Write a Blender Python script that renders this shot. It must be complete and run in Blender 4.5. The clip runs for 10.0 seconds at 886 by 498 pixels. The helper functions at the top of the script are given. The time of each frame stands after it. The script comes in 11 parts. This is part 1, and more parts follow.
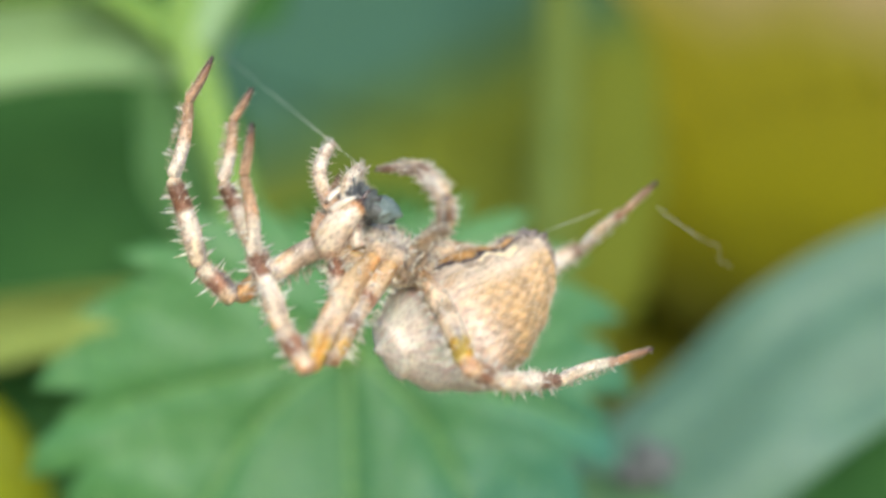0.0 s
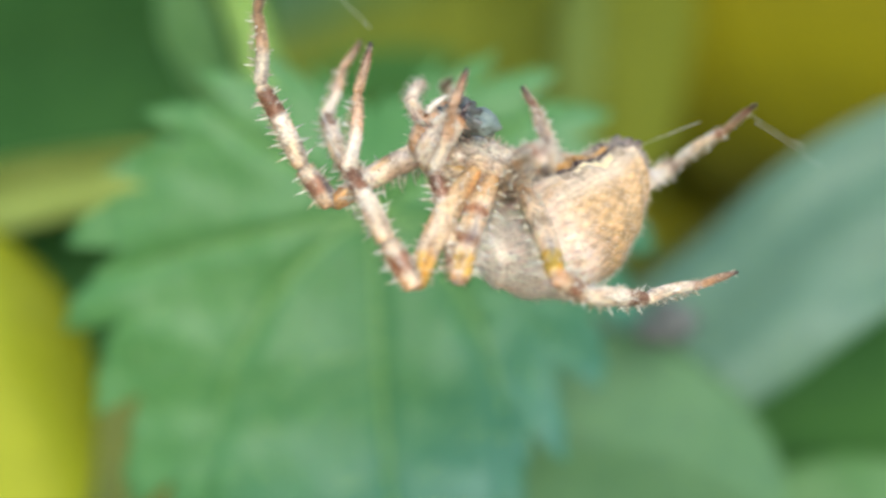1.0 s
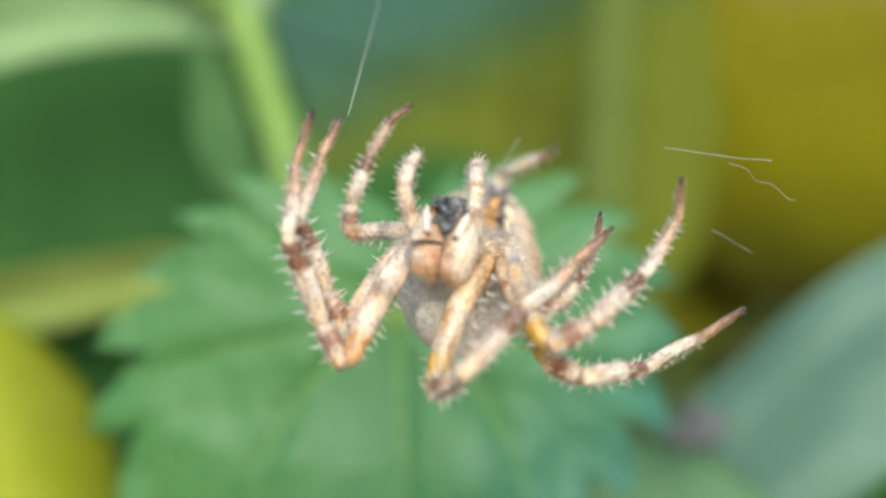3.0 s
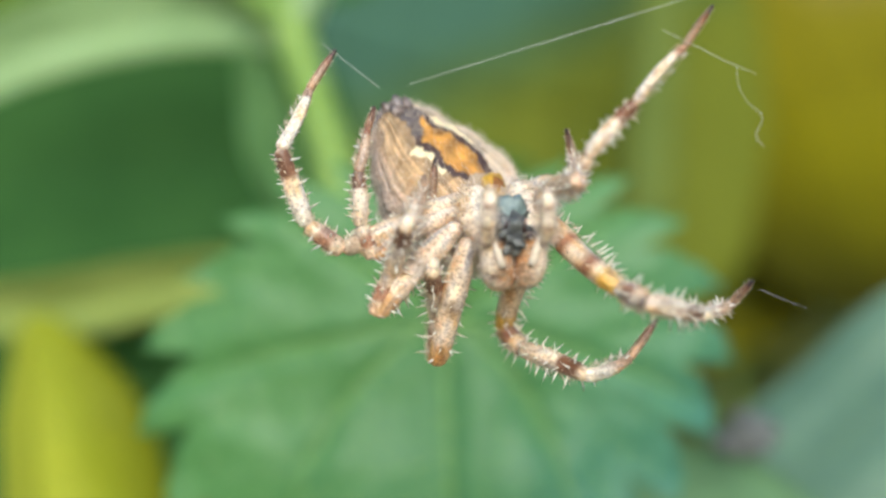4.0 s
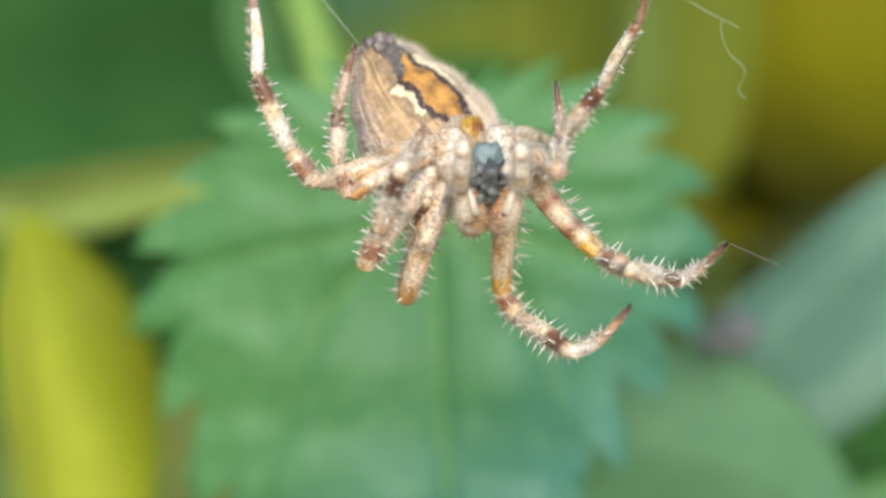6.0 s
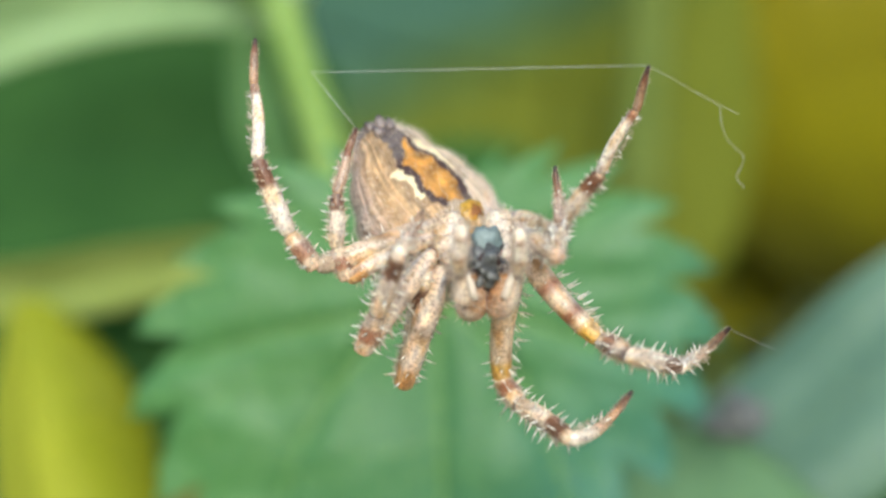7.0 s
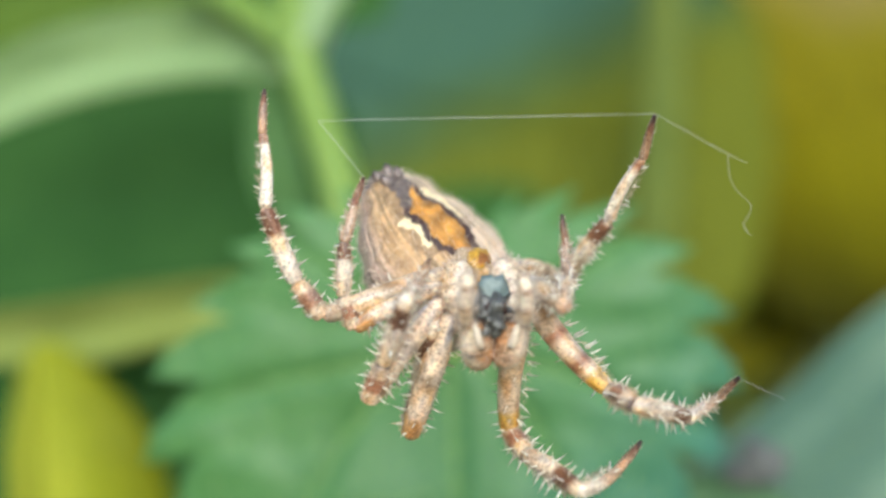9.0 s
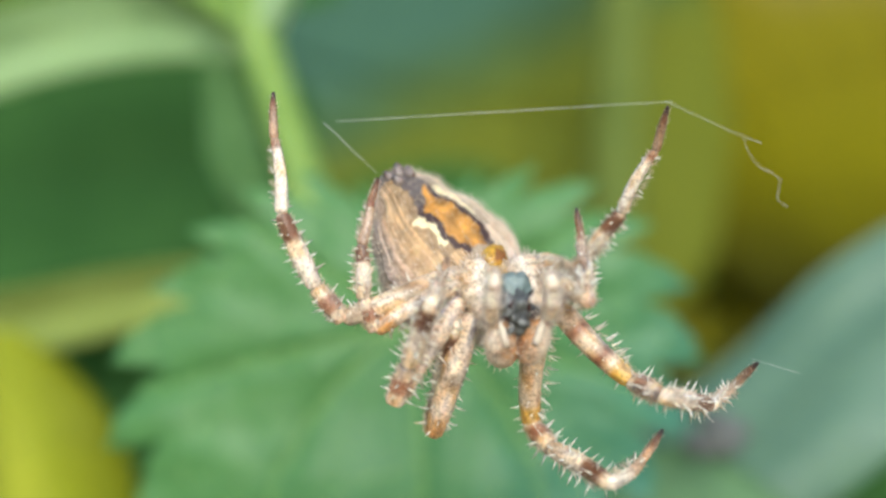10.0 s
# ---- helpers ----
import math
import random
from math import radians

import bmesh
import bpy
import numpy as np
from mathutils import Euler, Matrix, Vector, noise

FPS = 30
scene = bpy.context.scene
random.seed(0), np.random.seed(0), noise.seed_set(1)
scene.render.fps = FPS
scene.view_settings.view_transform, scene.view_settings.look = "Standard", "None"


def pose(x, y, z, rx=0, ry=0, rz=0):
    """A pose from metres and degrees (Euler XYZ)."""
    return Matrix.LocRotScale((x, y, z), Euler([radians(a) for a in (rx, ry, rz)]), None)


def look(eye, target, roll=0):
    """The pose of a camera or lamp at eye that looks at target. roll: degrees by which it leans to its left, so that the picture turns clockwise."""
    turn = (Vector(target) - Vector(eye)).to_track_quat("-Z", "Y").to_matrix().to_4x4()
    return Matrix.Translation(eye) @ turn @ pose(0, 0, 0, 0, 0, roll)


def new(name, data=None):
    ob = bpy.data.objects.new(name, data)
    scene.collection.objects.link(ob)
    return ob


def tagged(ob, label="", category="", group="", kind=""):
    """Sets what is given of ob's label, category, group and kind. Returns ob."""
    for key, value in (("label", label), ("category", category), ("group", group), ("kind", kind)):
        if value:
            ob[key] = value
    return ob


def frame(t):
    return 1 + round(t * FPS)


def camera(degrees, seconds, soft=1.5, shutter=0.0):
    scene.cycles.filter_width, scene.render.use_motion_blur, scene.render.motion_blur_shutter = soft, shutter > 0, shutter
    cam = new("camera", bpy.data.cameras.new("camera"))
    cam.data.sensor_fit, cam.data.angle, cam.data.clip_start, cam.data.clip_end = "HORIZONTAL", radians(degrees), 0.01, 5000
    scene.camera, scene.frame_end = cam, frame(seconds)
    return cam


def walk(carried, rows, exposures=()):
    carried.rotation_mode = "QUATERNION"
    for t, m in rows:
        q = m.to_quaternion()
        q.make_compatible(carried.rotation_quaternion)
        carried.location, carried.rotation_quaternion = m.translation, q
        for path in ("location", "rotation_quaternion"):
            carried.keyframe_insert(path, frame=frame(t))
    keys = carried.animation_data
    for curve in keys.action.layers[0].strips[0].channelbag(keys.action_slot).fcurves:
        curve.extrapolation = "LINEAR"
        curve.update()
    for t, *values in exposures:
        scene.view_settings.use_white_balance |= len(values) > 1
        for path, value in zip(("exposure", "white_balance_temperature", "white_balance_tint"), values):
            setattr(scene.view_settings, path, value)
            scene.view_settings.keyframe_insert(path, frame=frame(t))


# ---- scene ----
# A garden spider about 12 mm long hangs on its threads before nettle leaves; 1 mm = 0.001.
MM = 0.001
LENS = 48.00
SHARP = 0.0540                     # distance of the sharp plane
cam = camera(LENS, 10.0, 2.5, 0.5)
cam.data.dof.use_dof = True
cam.data.dof.focus_distance = SHARP
cam.data.dof.aperture_fstop = 14.5
walk(cam, [
    (0.0, pose(0, 0, 0.5, 91.216, -0.000, -5.519)),
    (0.5, pose(0, 0, 0.5, 86.709, -0.000, -6.217)),
    (1.0, pose(0, 0, 0.5, 83.135, -0.000, -4.103)),
    (1.5, pose(0, 0, 0.5, 86.385, -0.000, -2.222)),
    (2.0, pose(0, 0, 0.5, 88.004, -0.000, -2.222)),
    (2.5, pose(0, 0, 0.5, 88.165, -0.000, -1.340)),
    (2.7, pose(0, 0, 0.5, 88.971, -0.000, -2.660)),
    (3.8, pose(0, 0, 0.5, 89.132, -0.000, -0.747)),
    (4.0, pose(0, 0, 0.5, 89.293, -0.000, 0.000)),
    (4.5, pose(0, 0, 0.5, 89.293, -0.000, 0.150)),
    (5.0, pose(0, 0, 0.5, 85.574, -0.000, -1.044)),
    (5.2, pose(0, 0, 0.5, 84.599, -0.000, -1.340)),
    (6.3, pose(0, 0, 0.5, 83.522, -0.000, -0.224)),
    (6.5, pose(0, 0, 0.5, 84.619, -0.000, -0.052)),
    (7.0, pose(0, 0, 0.5, 88.305, -0.000, -0.498)),
    (7.5, pose(0, 0, 0.5, 90.000, -0.000, 0.000)),
    (8.0, pose(0, 0, 0.5, 93.585, -0.000, 0.348)),
    (8.5, pose(0, 0, 0.5, 92.193, -0.000, -0.599)),
    (9.0, pose(0, 0, 0.5, 90.846, -0.000, 0.400)),
    (9.5, pose(0, 0, 0.5, 90.251, -0.000, 0.846)),
    (10.0, pose(0, 0, 0.5, 89.649, 1.000, -1.799)),
])

# ---- daylight: bright open sky with a veiled sun high behind the lens ----
SUN_UP, SUN_TURN = 27.0, 176.0
world = bpy.data.worlds.new("daylight")
scene.world = world
world.use_nodes = True
sky = world.node_tree.nodes.new("ShaderNodeTexSky")
sky.sky_type = "NISHITA"
sky.sun_disc = False
sky.sun_elevation = radians(SUN_UP)
sky.sun_rotation = radians(SUN_TURN)
back = world.node_tree.nodes["Background"]
back.inputs["Strength"].default_value = 0.19
world.node_tree.links.new(sky.outputs["Color"], back.inputs["Color"])
sun = new("sun", bpy.data.lights.new("sun", "SUN"))
sun.data.energy = 2.3
sun.data.angle = radians(40)
sun.data.color = (1.0, 0.99, 0.95)
a, b = radians(SUN_TURN), radians(SUN_UP)
sun.matrix_basis = look((math.sin(a) * math.cos(b), math.cos(a) * math.cos(b), 3 + math.sin(b)), (0, 0, 3))
scene.view_settings.exposure = 0.20


# ---- materials ----
def shader(name, rough=0.5, coat=0.0, sub=0.0, spec=0.5):
    m = bpy.data.materials.new(name)
    m.use_nodes = True
    n = m.node_tree.nodes
    p = n["Principled BSDF"]
    p.inputs["Roughness"].default_value = rough
    p.inputs["Specular IOR Level"].default_value = spec
    p.inputs["Coat Weight"].default_value = coat
    p.inputs["Coat Roughness"].default_value = 0.19
    p.inputs["Subsurface Weight"].default_value = sub
    return m, n, m.node_tree.links, p


def place(n, links, stretch=(1, 1, 1)):
    t = n.new("ShaderNodeTexCoord")
    mp = n.new("ShaderNodeMapping")
    mp.inputs["Scale"].default_value = stretch
    links.new(t.outputs["Object"], mp.inputs["Vector"])
    return mp.outputs["Vector"]


def speckle(n, links, vec, scale, detail=4.0, rough=0.6):
    t = n.new("ShaderNodeTexNoise")
    t.inputs["Scale"].default_value = scale
    t.inputs["Detail"].default_value = detail
    t.inputs["Roughness"].default_value = rough
    links.new(vec, t.inputs["Vector"])
    return t.outputs["Fac"]


def ramp(n, links, fac, stops):
    r = n.new("ShaderNodeValToRGB")
    while len(r.color_ramp.elements) < len(stops):
        r.color_ramp.elements.new(0.5)
    for e, (pos, col) in zip(r.color_ramp.elements, stops):
        e.position, e.color = pos, (*col, 1)
    links.new(fac, r.inputs["Fac"])
    return r.outputs["Color"]


def blend(n, links, kind, a, b, fac=1.0):
    x = n.new("ShaderNodeMix")
    x.data_type, x.blend_type = "RGBA", kind
    x.inputs["Factor"].default_value = fac
    links.new(a, x.inputs["A"])
    links.new(b, x.inputs["B"])
    return x.outputs["Result"]


def relief(n, links, p, height, depth, amount=0.6):
    bp = n.new("ShaderNodeBump")
    bp.inputs["Strength"].default_value = amount
    bp.inputs["Distance"].default_value = depth
    links.new(height, bp.inputs["Height"])
    links.new(bp.outputs["Normal"], p.inputs["Normal"])


def chitin(name, rough=0.45, coat=0.0, spots=0.55, scale=900.0, sub=0.12, depth=0.00006, low=(0.55, 0.50, 0.48)):
    """Skin of the spider: its own pattern from the mesh, with mottling at two scales and fine grain."""
    m, n, links, p = shader(name, rough, coat, sub)
    p.inputs["Subsurface Radius"].default_value = (0.0008, 0.0005, 0.0003)
    p.inputs["Subsurface Scale"].default_value = 1.0
    at = n.new("ShaderNodeAttribute")
    at.attribute_name = "tint"
    vec = place(n, links)
    along = place(n, links, (1, 0.38, 1))
    big = ramp(n, links, speckle(n, links, along, scale), [(0.29, low), (0.43, (1.02, 1.0, 0.99)), (0.58, (1.14, 1.13, 1.12)), (0.72, (0.95, 0.74, 0.45))])
    fine = ramp(n, links, speckle(n, links, vec, scale * 5), [(0.34, (0.52, 0.45, 0.41)), (0.5, (0.98, 0.97, 0.96)), (0.66, (1.2, 1.19, 1.18))])
    c = blend(n, links, "MULTIPLY", at.outputs["Color"], big, spots)
    c = blend(n, links, "MULTIPLY", c, fine, spots)
    links.new(c, p.inputs["Base Color"])
    relief(n, links, p, speckle(n, links, vec, scale * 3), depth)
    return m


def leafskin(name, dark, light, rough=0.42, scale=60.0, glow=0.25, spec=0.5, fade=None):
    """Leaf tissue: mottled, finely netted, and a little light comes through."""
    m, n, links, p = shader(name, rough, spec=spec)
    vec = place(n, links)
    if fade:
        # the colour blends from side to side, with painted sheen and shade in some leaves: direction in mm, then stops
        # along it
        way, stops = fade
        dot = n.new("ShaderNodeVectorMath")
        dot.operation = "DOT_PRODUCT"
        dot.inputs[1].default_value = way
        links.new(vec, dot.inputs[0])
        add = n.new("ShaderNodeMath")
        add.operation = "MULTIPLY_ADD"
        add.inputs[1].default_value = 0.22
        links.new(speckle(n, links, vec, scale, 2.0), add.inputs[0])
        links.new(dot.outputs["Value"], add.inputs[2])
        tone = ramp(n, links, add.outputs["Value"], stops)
    else:
        tone = ramp(n, links, speckle(n, links, vec, scale), [(0.32, dark), (0.68, light)])
    net = n.new("ShaderNodeTexVoronoi")
    net.feature = "DISTANCE_TO_EDGE"
    net.inputs["Scale"].default_value = scale * 9
    links.new(vec, net.inputs["Vector"])
    web = ramp(n, links, net.outputs["Distance"], [(0.0, (1.25, 1.22, 1.1)), (0.12, (1, 1, 1))])
    c = blend(n, links, "MULTIPLY", tone, web, 0.55)
    links.new(c, p.inputs["Base Color"])
    relief(n, links, p, net.outputs["Distance"], 0.0004, 0.35)
    thin = n.new("ShaderNodeBsdfTranslucent")
    links.new(c, thin.inputs["Color"])
    mix = n.new("ShaderNodeMixShader")
    mix.inputs["Fac"].default_value = glow
    links.new(p.outputs["BSDF"], mix.inputs[1])
    links.new(thin.outputs["BSDF"], mix.inputs[2])
    links.new(mix.outputs["Shader"], n["Material Output"].inputs["Surface"])
    return m


def plain(name, dark, light, rough=0.5, scale=300.0, coat=0.0, depth=0.0001):
    m, n, links, p = shader(name, rough, coat)
    vec = place(n, links)
    links.new(ramp(n, links, speckle(n, links, vec, scale), [(0.3, dark), (0.7, light)]), p.inputs["Base Color"])
    relief(n, links, p, speckle(n, links, vec, scale * 4), depth)
    return m


SKIN = chitin("spider_skin", 0.30, 0.0, 0.9, 1000.0, 0.34, 0.00009, low=(0.44, 0.34, 0.28))
BELLY = chitin("abdomen_skin", 0.55, 0.0, 0.45, 700.0, 0.35, 0.0001)
GLOSS = chitin("glossy_chitin", 0.18, 0.7, 0.4, 900.0, 0.1, 0.00002)
FUZZ = plain("fuzz", (0.68, 0.57, 0.45), (0.86, 0.77, 0.64), 0.6)
PREY = plain("prey_shell", (0.028, 0.03, 0.03), (0.17, 0.185, 0.175), 0.3, 1500.0, 0.3)
PREY_PALE = plain("prey_wrap", (0.13, 0.19, 0.18), (0.33, 0.40, 0.37), 0.5, 1200.0)
EYE = plain("eye_bead", (0.006, 0.005, 0.004), (0.015, 0.01, 0.008), 0.08)
SILK = plain("silk", (0.7, 0.72, 0.7), (0.88, 0.9, 0.88), 0.25)
LEAF = leafskin("leaf_green", (0.062, 0.19, 0.045), (0.13, 0.29, 0.105), 0.5, 26.0, 0.25, 0.35)
# the bluish last stop paints sky sheen onto the lower right of the blade
LEAF_SAW = leafskin("leaf_saw_edged", (0.05, 0.17, 0.045), (0.10, 0.25, 0.095), 0.48, 60.0, 0.25, 0.5,
                    ((10.0, 0, -12.0), [(0.1, (0.088, 0.255, 0.075)), (0.3, (0.082, 0.25, 0.092)), (0.52, (0.062, 0.222, 0.15))]))
LEAF_BLUE = leafskin("leaf_bluish", (0.095, 0.20, 0.13), (0.155, 0.28, 0.20), 0.5, 22.0, 0.2, 0.35)
# deep base tone carries the shade of the leaves behind the stem
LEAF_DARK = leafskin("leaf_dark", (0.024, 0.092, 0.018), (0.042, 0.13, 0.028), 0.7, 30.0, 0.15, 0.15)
LEAF_PALE = leafskin("leaf_pale", (0.25, 0.43, 0.17), (0.35, 0.54, 0.25), 0.5, 30.0, 0.3, 0.45)
# stops paint in the fold's highlight at left and its shadow at right
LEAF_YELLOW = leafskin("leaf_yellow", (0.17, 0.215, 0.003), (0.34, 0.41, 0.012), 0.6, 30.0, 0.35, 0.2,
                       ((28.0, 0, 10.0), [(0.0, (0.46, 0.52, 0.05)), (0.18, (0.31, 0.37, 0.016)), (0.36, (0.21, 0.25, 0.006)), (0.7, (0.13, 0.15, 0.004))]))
# brown upper stops are leaf colour; the dark last ones paint shade low down
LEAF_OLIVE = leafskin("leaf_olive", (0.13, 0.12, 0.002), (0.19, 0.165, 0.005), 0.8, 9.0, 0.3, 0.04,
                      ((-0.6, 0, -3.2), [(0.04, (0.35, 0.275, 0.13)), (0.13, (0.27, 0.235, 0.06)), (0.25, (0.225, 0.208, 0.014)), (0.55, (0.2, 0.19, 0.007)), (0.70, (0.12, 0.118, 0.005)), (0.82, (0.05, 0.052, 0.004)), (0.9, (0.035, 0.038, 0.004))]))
LEAF_TEAL = leafskin("leaf_teal", (0.03, 0.10, 0.062), (0.05, 0.135, 0.085), 0.7, 14.0, 0.2, 0.12,
                     ((2.75, 0, -5.5), [(0.58, (0.055, 0.138, 0.09)), (0.76, (0.062, 0.125, 0.045)), (0.9, (0.10, 0.145, 0.022)), (1.0, (0.135, 0.165, 0.015))]))
LEAF_BAND = leafskin("leaf_band", (0.26, 0.35, 0.085), (0.35, 0.45, 0.125), 0.65, 40.0, 0.25, 0.2)
LEAF_FAR = leafskin("leaf_far", (0.16, 0.165, 0.009), (0.20, 0.20, 0.012), 0.7, 5.0, 0.3, 0.12)
LEAF_GREY = leafskin("leaf_greyish", (0.085, 0.205, 0.09), (0.125, 0.255, 0.125), 0.6, 22.0, 0.2, 0.25)
STEM = leafskin("stem_green", (0.19, 0.34, 0.05), (0.29, 0.46, 0.11), 0.5, 120.0, 0.2, 0.3)
STEM_FAR = leafskin("stem_dull", (0.135, 0.19, 0.04), (0.16, 0.22, 0.05), 0.7, 20.0, 0.2, 0.12)
LEAF_MOSS = leafskin("leaf_moss", (0.06, 0.14, 0.02), (0.15, 0.25, 0.04), 0.7, 9.0, 0.3, 0.12)
STEM_PALE = leafskin("stem_pale", (0.28, 0.45, 0.20), (0.38, 0.55, 0.30), 0.5, 120.0, 0.25, 0.3)
VEIN = leafskin("vein_green", (0.17, 0.35, 0.10), (0.24, 0.43, 0.17), 0.55, 150.0, 0.2, 0.3)
SEED = plain("withered", (0.085, 0.10, 0.098), (0.155, 0.168, 0.16), 0.8, 250.0)
HEDGE = leafskin("hedge_green", (0.04, 0.09, 0.02), (0.13, 0.16, 0.02), 0.6, 5.0, 0.1)
GRASS = leafskin("grass_blade", (0.05, 0.12, 0.02), (0.12, 0.2, 0.04), 0.6, 8.0, 0.25)
HEDGE_LEAF = leafskin("hedge_leaf", (0.03, 0.08, 0.015), (0.12, 0.16, 0.02), 0.6, 8.0, 0.2)
# soil out of view, coloured light so that it throws light up at the spider
SOIL = plain("soil", (0.12, 0.11, 0.055), (0.31, 0.25, 0.17), 0.9, 7.0, 0.0, 0.01)


# ---- mesh helpers ----
def link(name, verts, faces, mat, parent=None, label="", tint=None, smooth=True):
    me = bpy.data.meshes.new(name)
    me.from_pydata([tuple(v) for v in verts], [], faces)
    if tint is not None:
        col = me.color_attributes.new("tint", "FLOAT_COLOR", "POINT")
        flat = np.ones((len(verts), 4), np.float32)
        flat[:, :3] = tint
        col.data.foreach_set("color", flat.ravel())
    me.materials.append(mat)
    if smooth:
        me.polygons.foreach_set("use_smooth", [True] * len(me.polygons))
    me.validate()
    ob = new(name, me)
    if parent:
        ob.parent = parent
    if label:
        tagged(ob, label)
    return ob


def thing(name, label, category, group="", kind=""):
    return tagged(new(name), label, category, group, kind)


def sweep(path, radii, around=10, squash=1.0):
    """A tube with rounded ends along a path of points. Returns vertices, faces and the share of the way at each vertex."""
    path = [Vector(p) for p in path]
    n = len(path)
    verts, faces, way = [], [], []
    ref = Vector((0.13, 0.2, 1)).normalized()
    for i, p in enumerate(path):
        t = (path[min(i + 1, n - 1)] - path[max(i - 1, 0)]).normalized()
        s = t.cross(ref)
        s = s.normalized() if s.length > 1e-6 else t.orthogonal().normalized()
        u = s.cross(t)
        for k in range(around):
            a = 2 * math.pi * k / around
            verts.append(p + s * (radii[i] * math.cos(a)) + u * (radii[i] * squash * math.sin(a)))
            way.append(i / (n - 1))
    for i in range(n - 1):
        for k in range(around):
            k2 = (k + 1) % around
            faces.append((i * around + k, i * around + k2, (i + 1) * around + k2, (i + 1) * around + k))
    faces.append(tuple(reversed(range(around))))
    faces.append(tuple(range((n - 1) * around, n * around)))
    return verts, faces, way


def spline(points, steps):
    """A smooth way through points (Catmull-Rom)."""
    pts = [Vector(p) for p in points]
    pts = [2 * pts[0] - pts[1]] + pts + [2 * pts[-1] - pts[-2]]
    out = []
    m = len(pts) - 3
    for j in range(steps + 1):
        s = j / steps * m
        i = min(int(s), m - 1)
        t = s - i
        a, b, c, d = pts[i:i + 4]
        out.append(0.5 * (2 * b + (c - a) * t + (2 * a - 5 * b + 4 * c - d) * t * t + (3 * b - a - 3 * c + d) * t ** 3))
    return out


def curve_of(table, s):
    """A value between the rows (s, value) of a table, eased."""
    for (s0, v0), (s1, v1) in zip(table, table[1:]):
        if s <= s1:
            u = (s - s0) / (s1 - s0)
            u = max(0.0, u)
            return v0 + (v1 - v0) * u * u * (3 - 2 * u)
    return table[-1][1]


def lump(centre, size, rows=14, around=18, rough=0.0, seed=0):
    """An ovoid with an uneven skin. Returns vertices and faces."""
    verts, faces = [], []
    for i in range(rows + 1):
        a = math.pi * (i + 0.001) / (rows + 0.002)
        for k in range(around):
            b = 2 * math.pi * k / around
            d = Vector((math.sin(a) * math.cos(b), math.cos(a), math.sin(a) * math.sin(b)))
            r = 1 + rough * noise.noise(d * 2.3 + Vector((seed, 0, 0)))
            verts.append(Vector((centre[0] + size[0] * d.x * r, centre[1] + size[1] * d.y * r, centre[2] + size[2] * d.z * r)))
    for i in range(rows):
        for k in range(around):
            k2 = (k + 1) % around
            faces.append((i * around + k, (i + 1) * around + k, (i + 1) * around + k2, i * around + k2))
    return verts, faces


def spike(verts, faces, root, way, length, thick, bend=0.15):
    """Adds one bristle, a curved thin cone, to a mesh."""
    way = Vector(way).normalized()
    s = way.orthogonal().normalized()
    u = way.cross(s)
    b = len(verts)
    for f, r in ((-0.12, 1.0), (0.5, 0.7)):
        for k in range(3):
            a = 2 * math.pi * k / 3
            verts.append(root + way * (length * f) + (s * math.cos(a) + u * math.sin(a)) * thick * r)
    verts.append(root + way * length + s * (bend * length))
    for k in range(3):
        k2 = (k + 1) % 3
        faces.append((b + k, b + k2, b + 3 + k2, b + 3 + k))
        faces.append((b + 3 + k, b + 3 + k2, b + 6))


# ---- plants: all places in mm right of, ahead of and above the lens's first line of sight ----
HIGH = 500.0                       # height of that line over the soil


def here(x, y, z):
    return Vector((x * MM, y * MM, (HIGH + z) * MM))


def serrate(a, count, depth):
    """Forward-pointing saw teeth, small ones on the large ones."""
    s = (a * count) % 1.0
    big = s ** 0.75 * (1 - max(0.0, s - 0.86) / 0.14)
    t = (a * count * 3) % 1.0
    small = t ** 0.9 * (1 - max(0.0, t - 0.8) / 0.2)
    return depth * (big - 0.6) + depth * 0.16 * (small - 0.4)


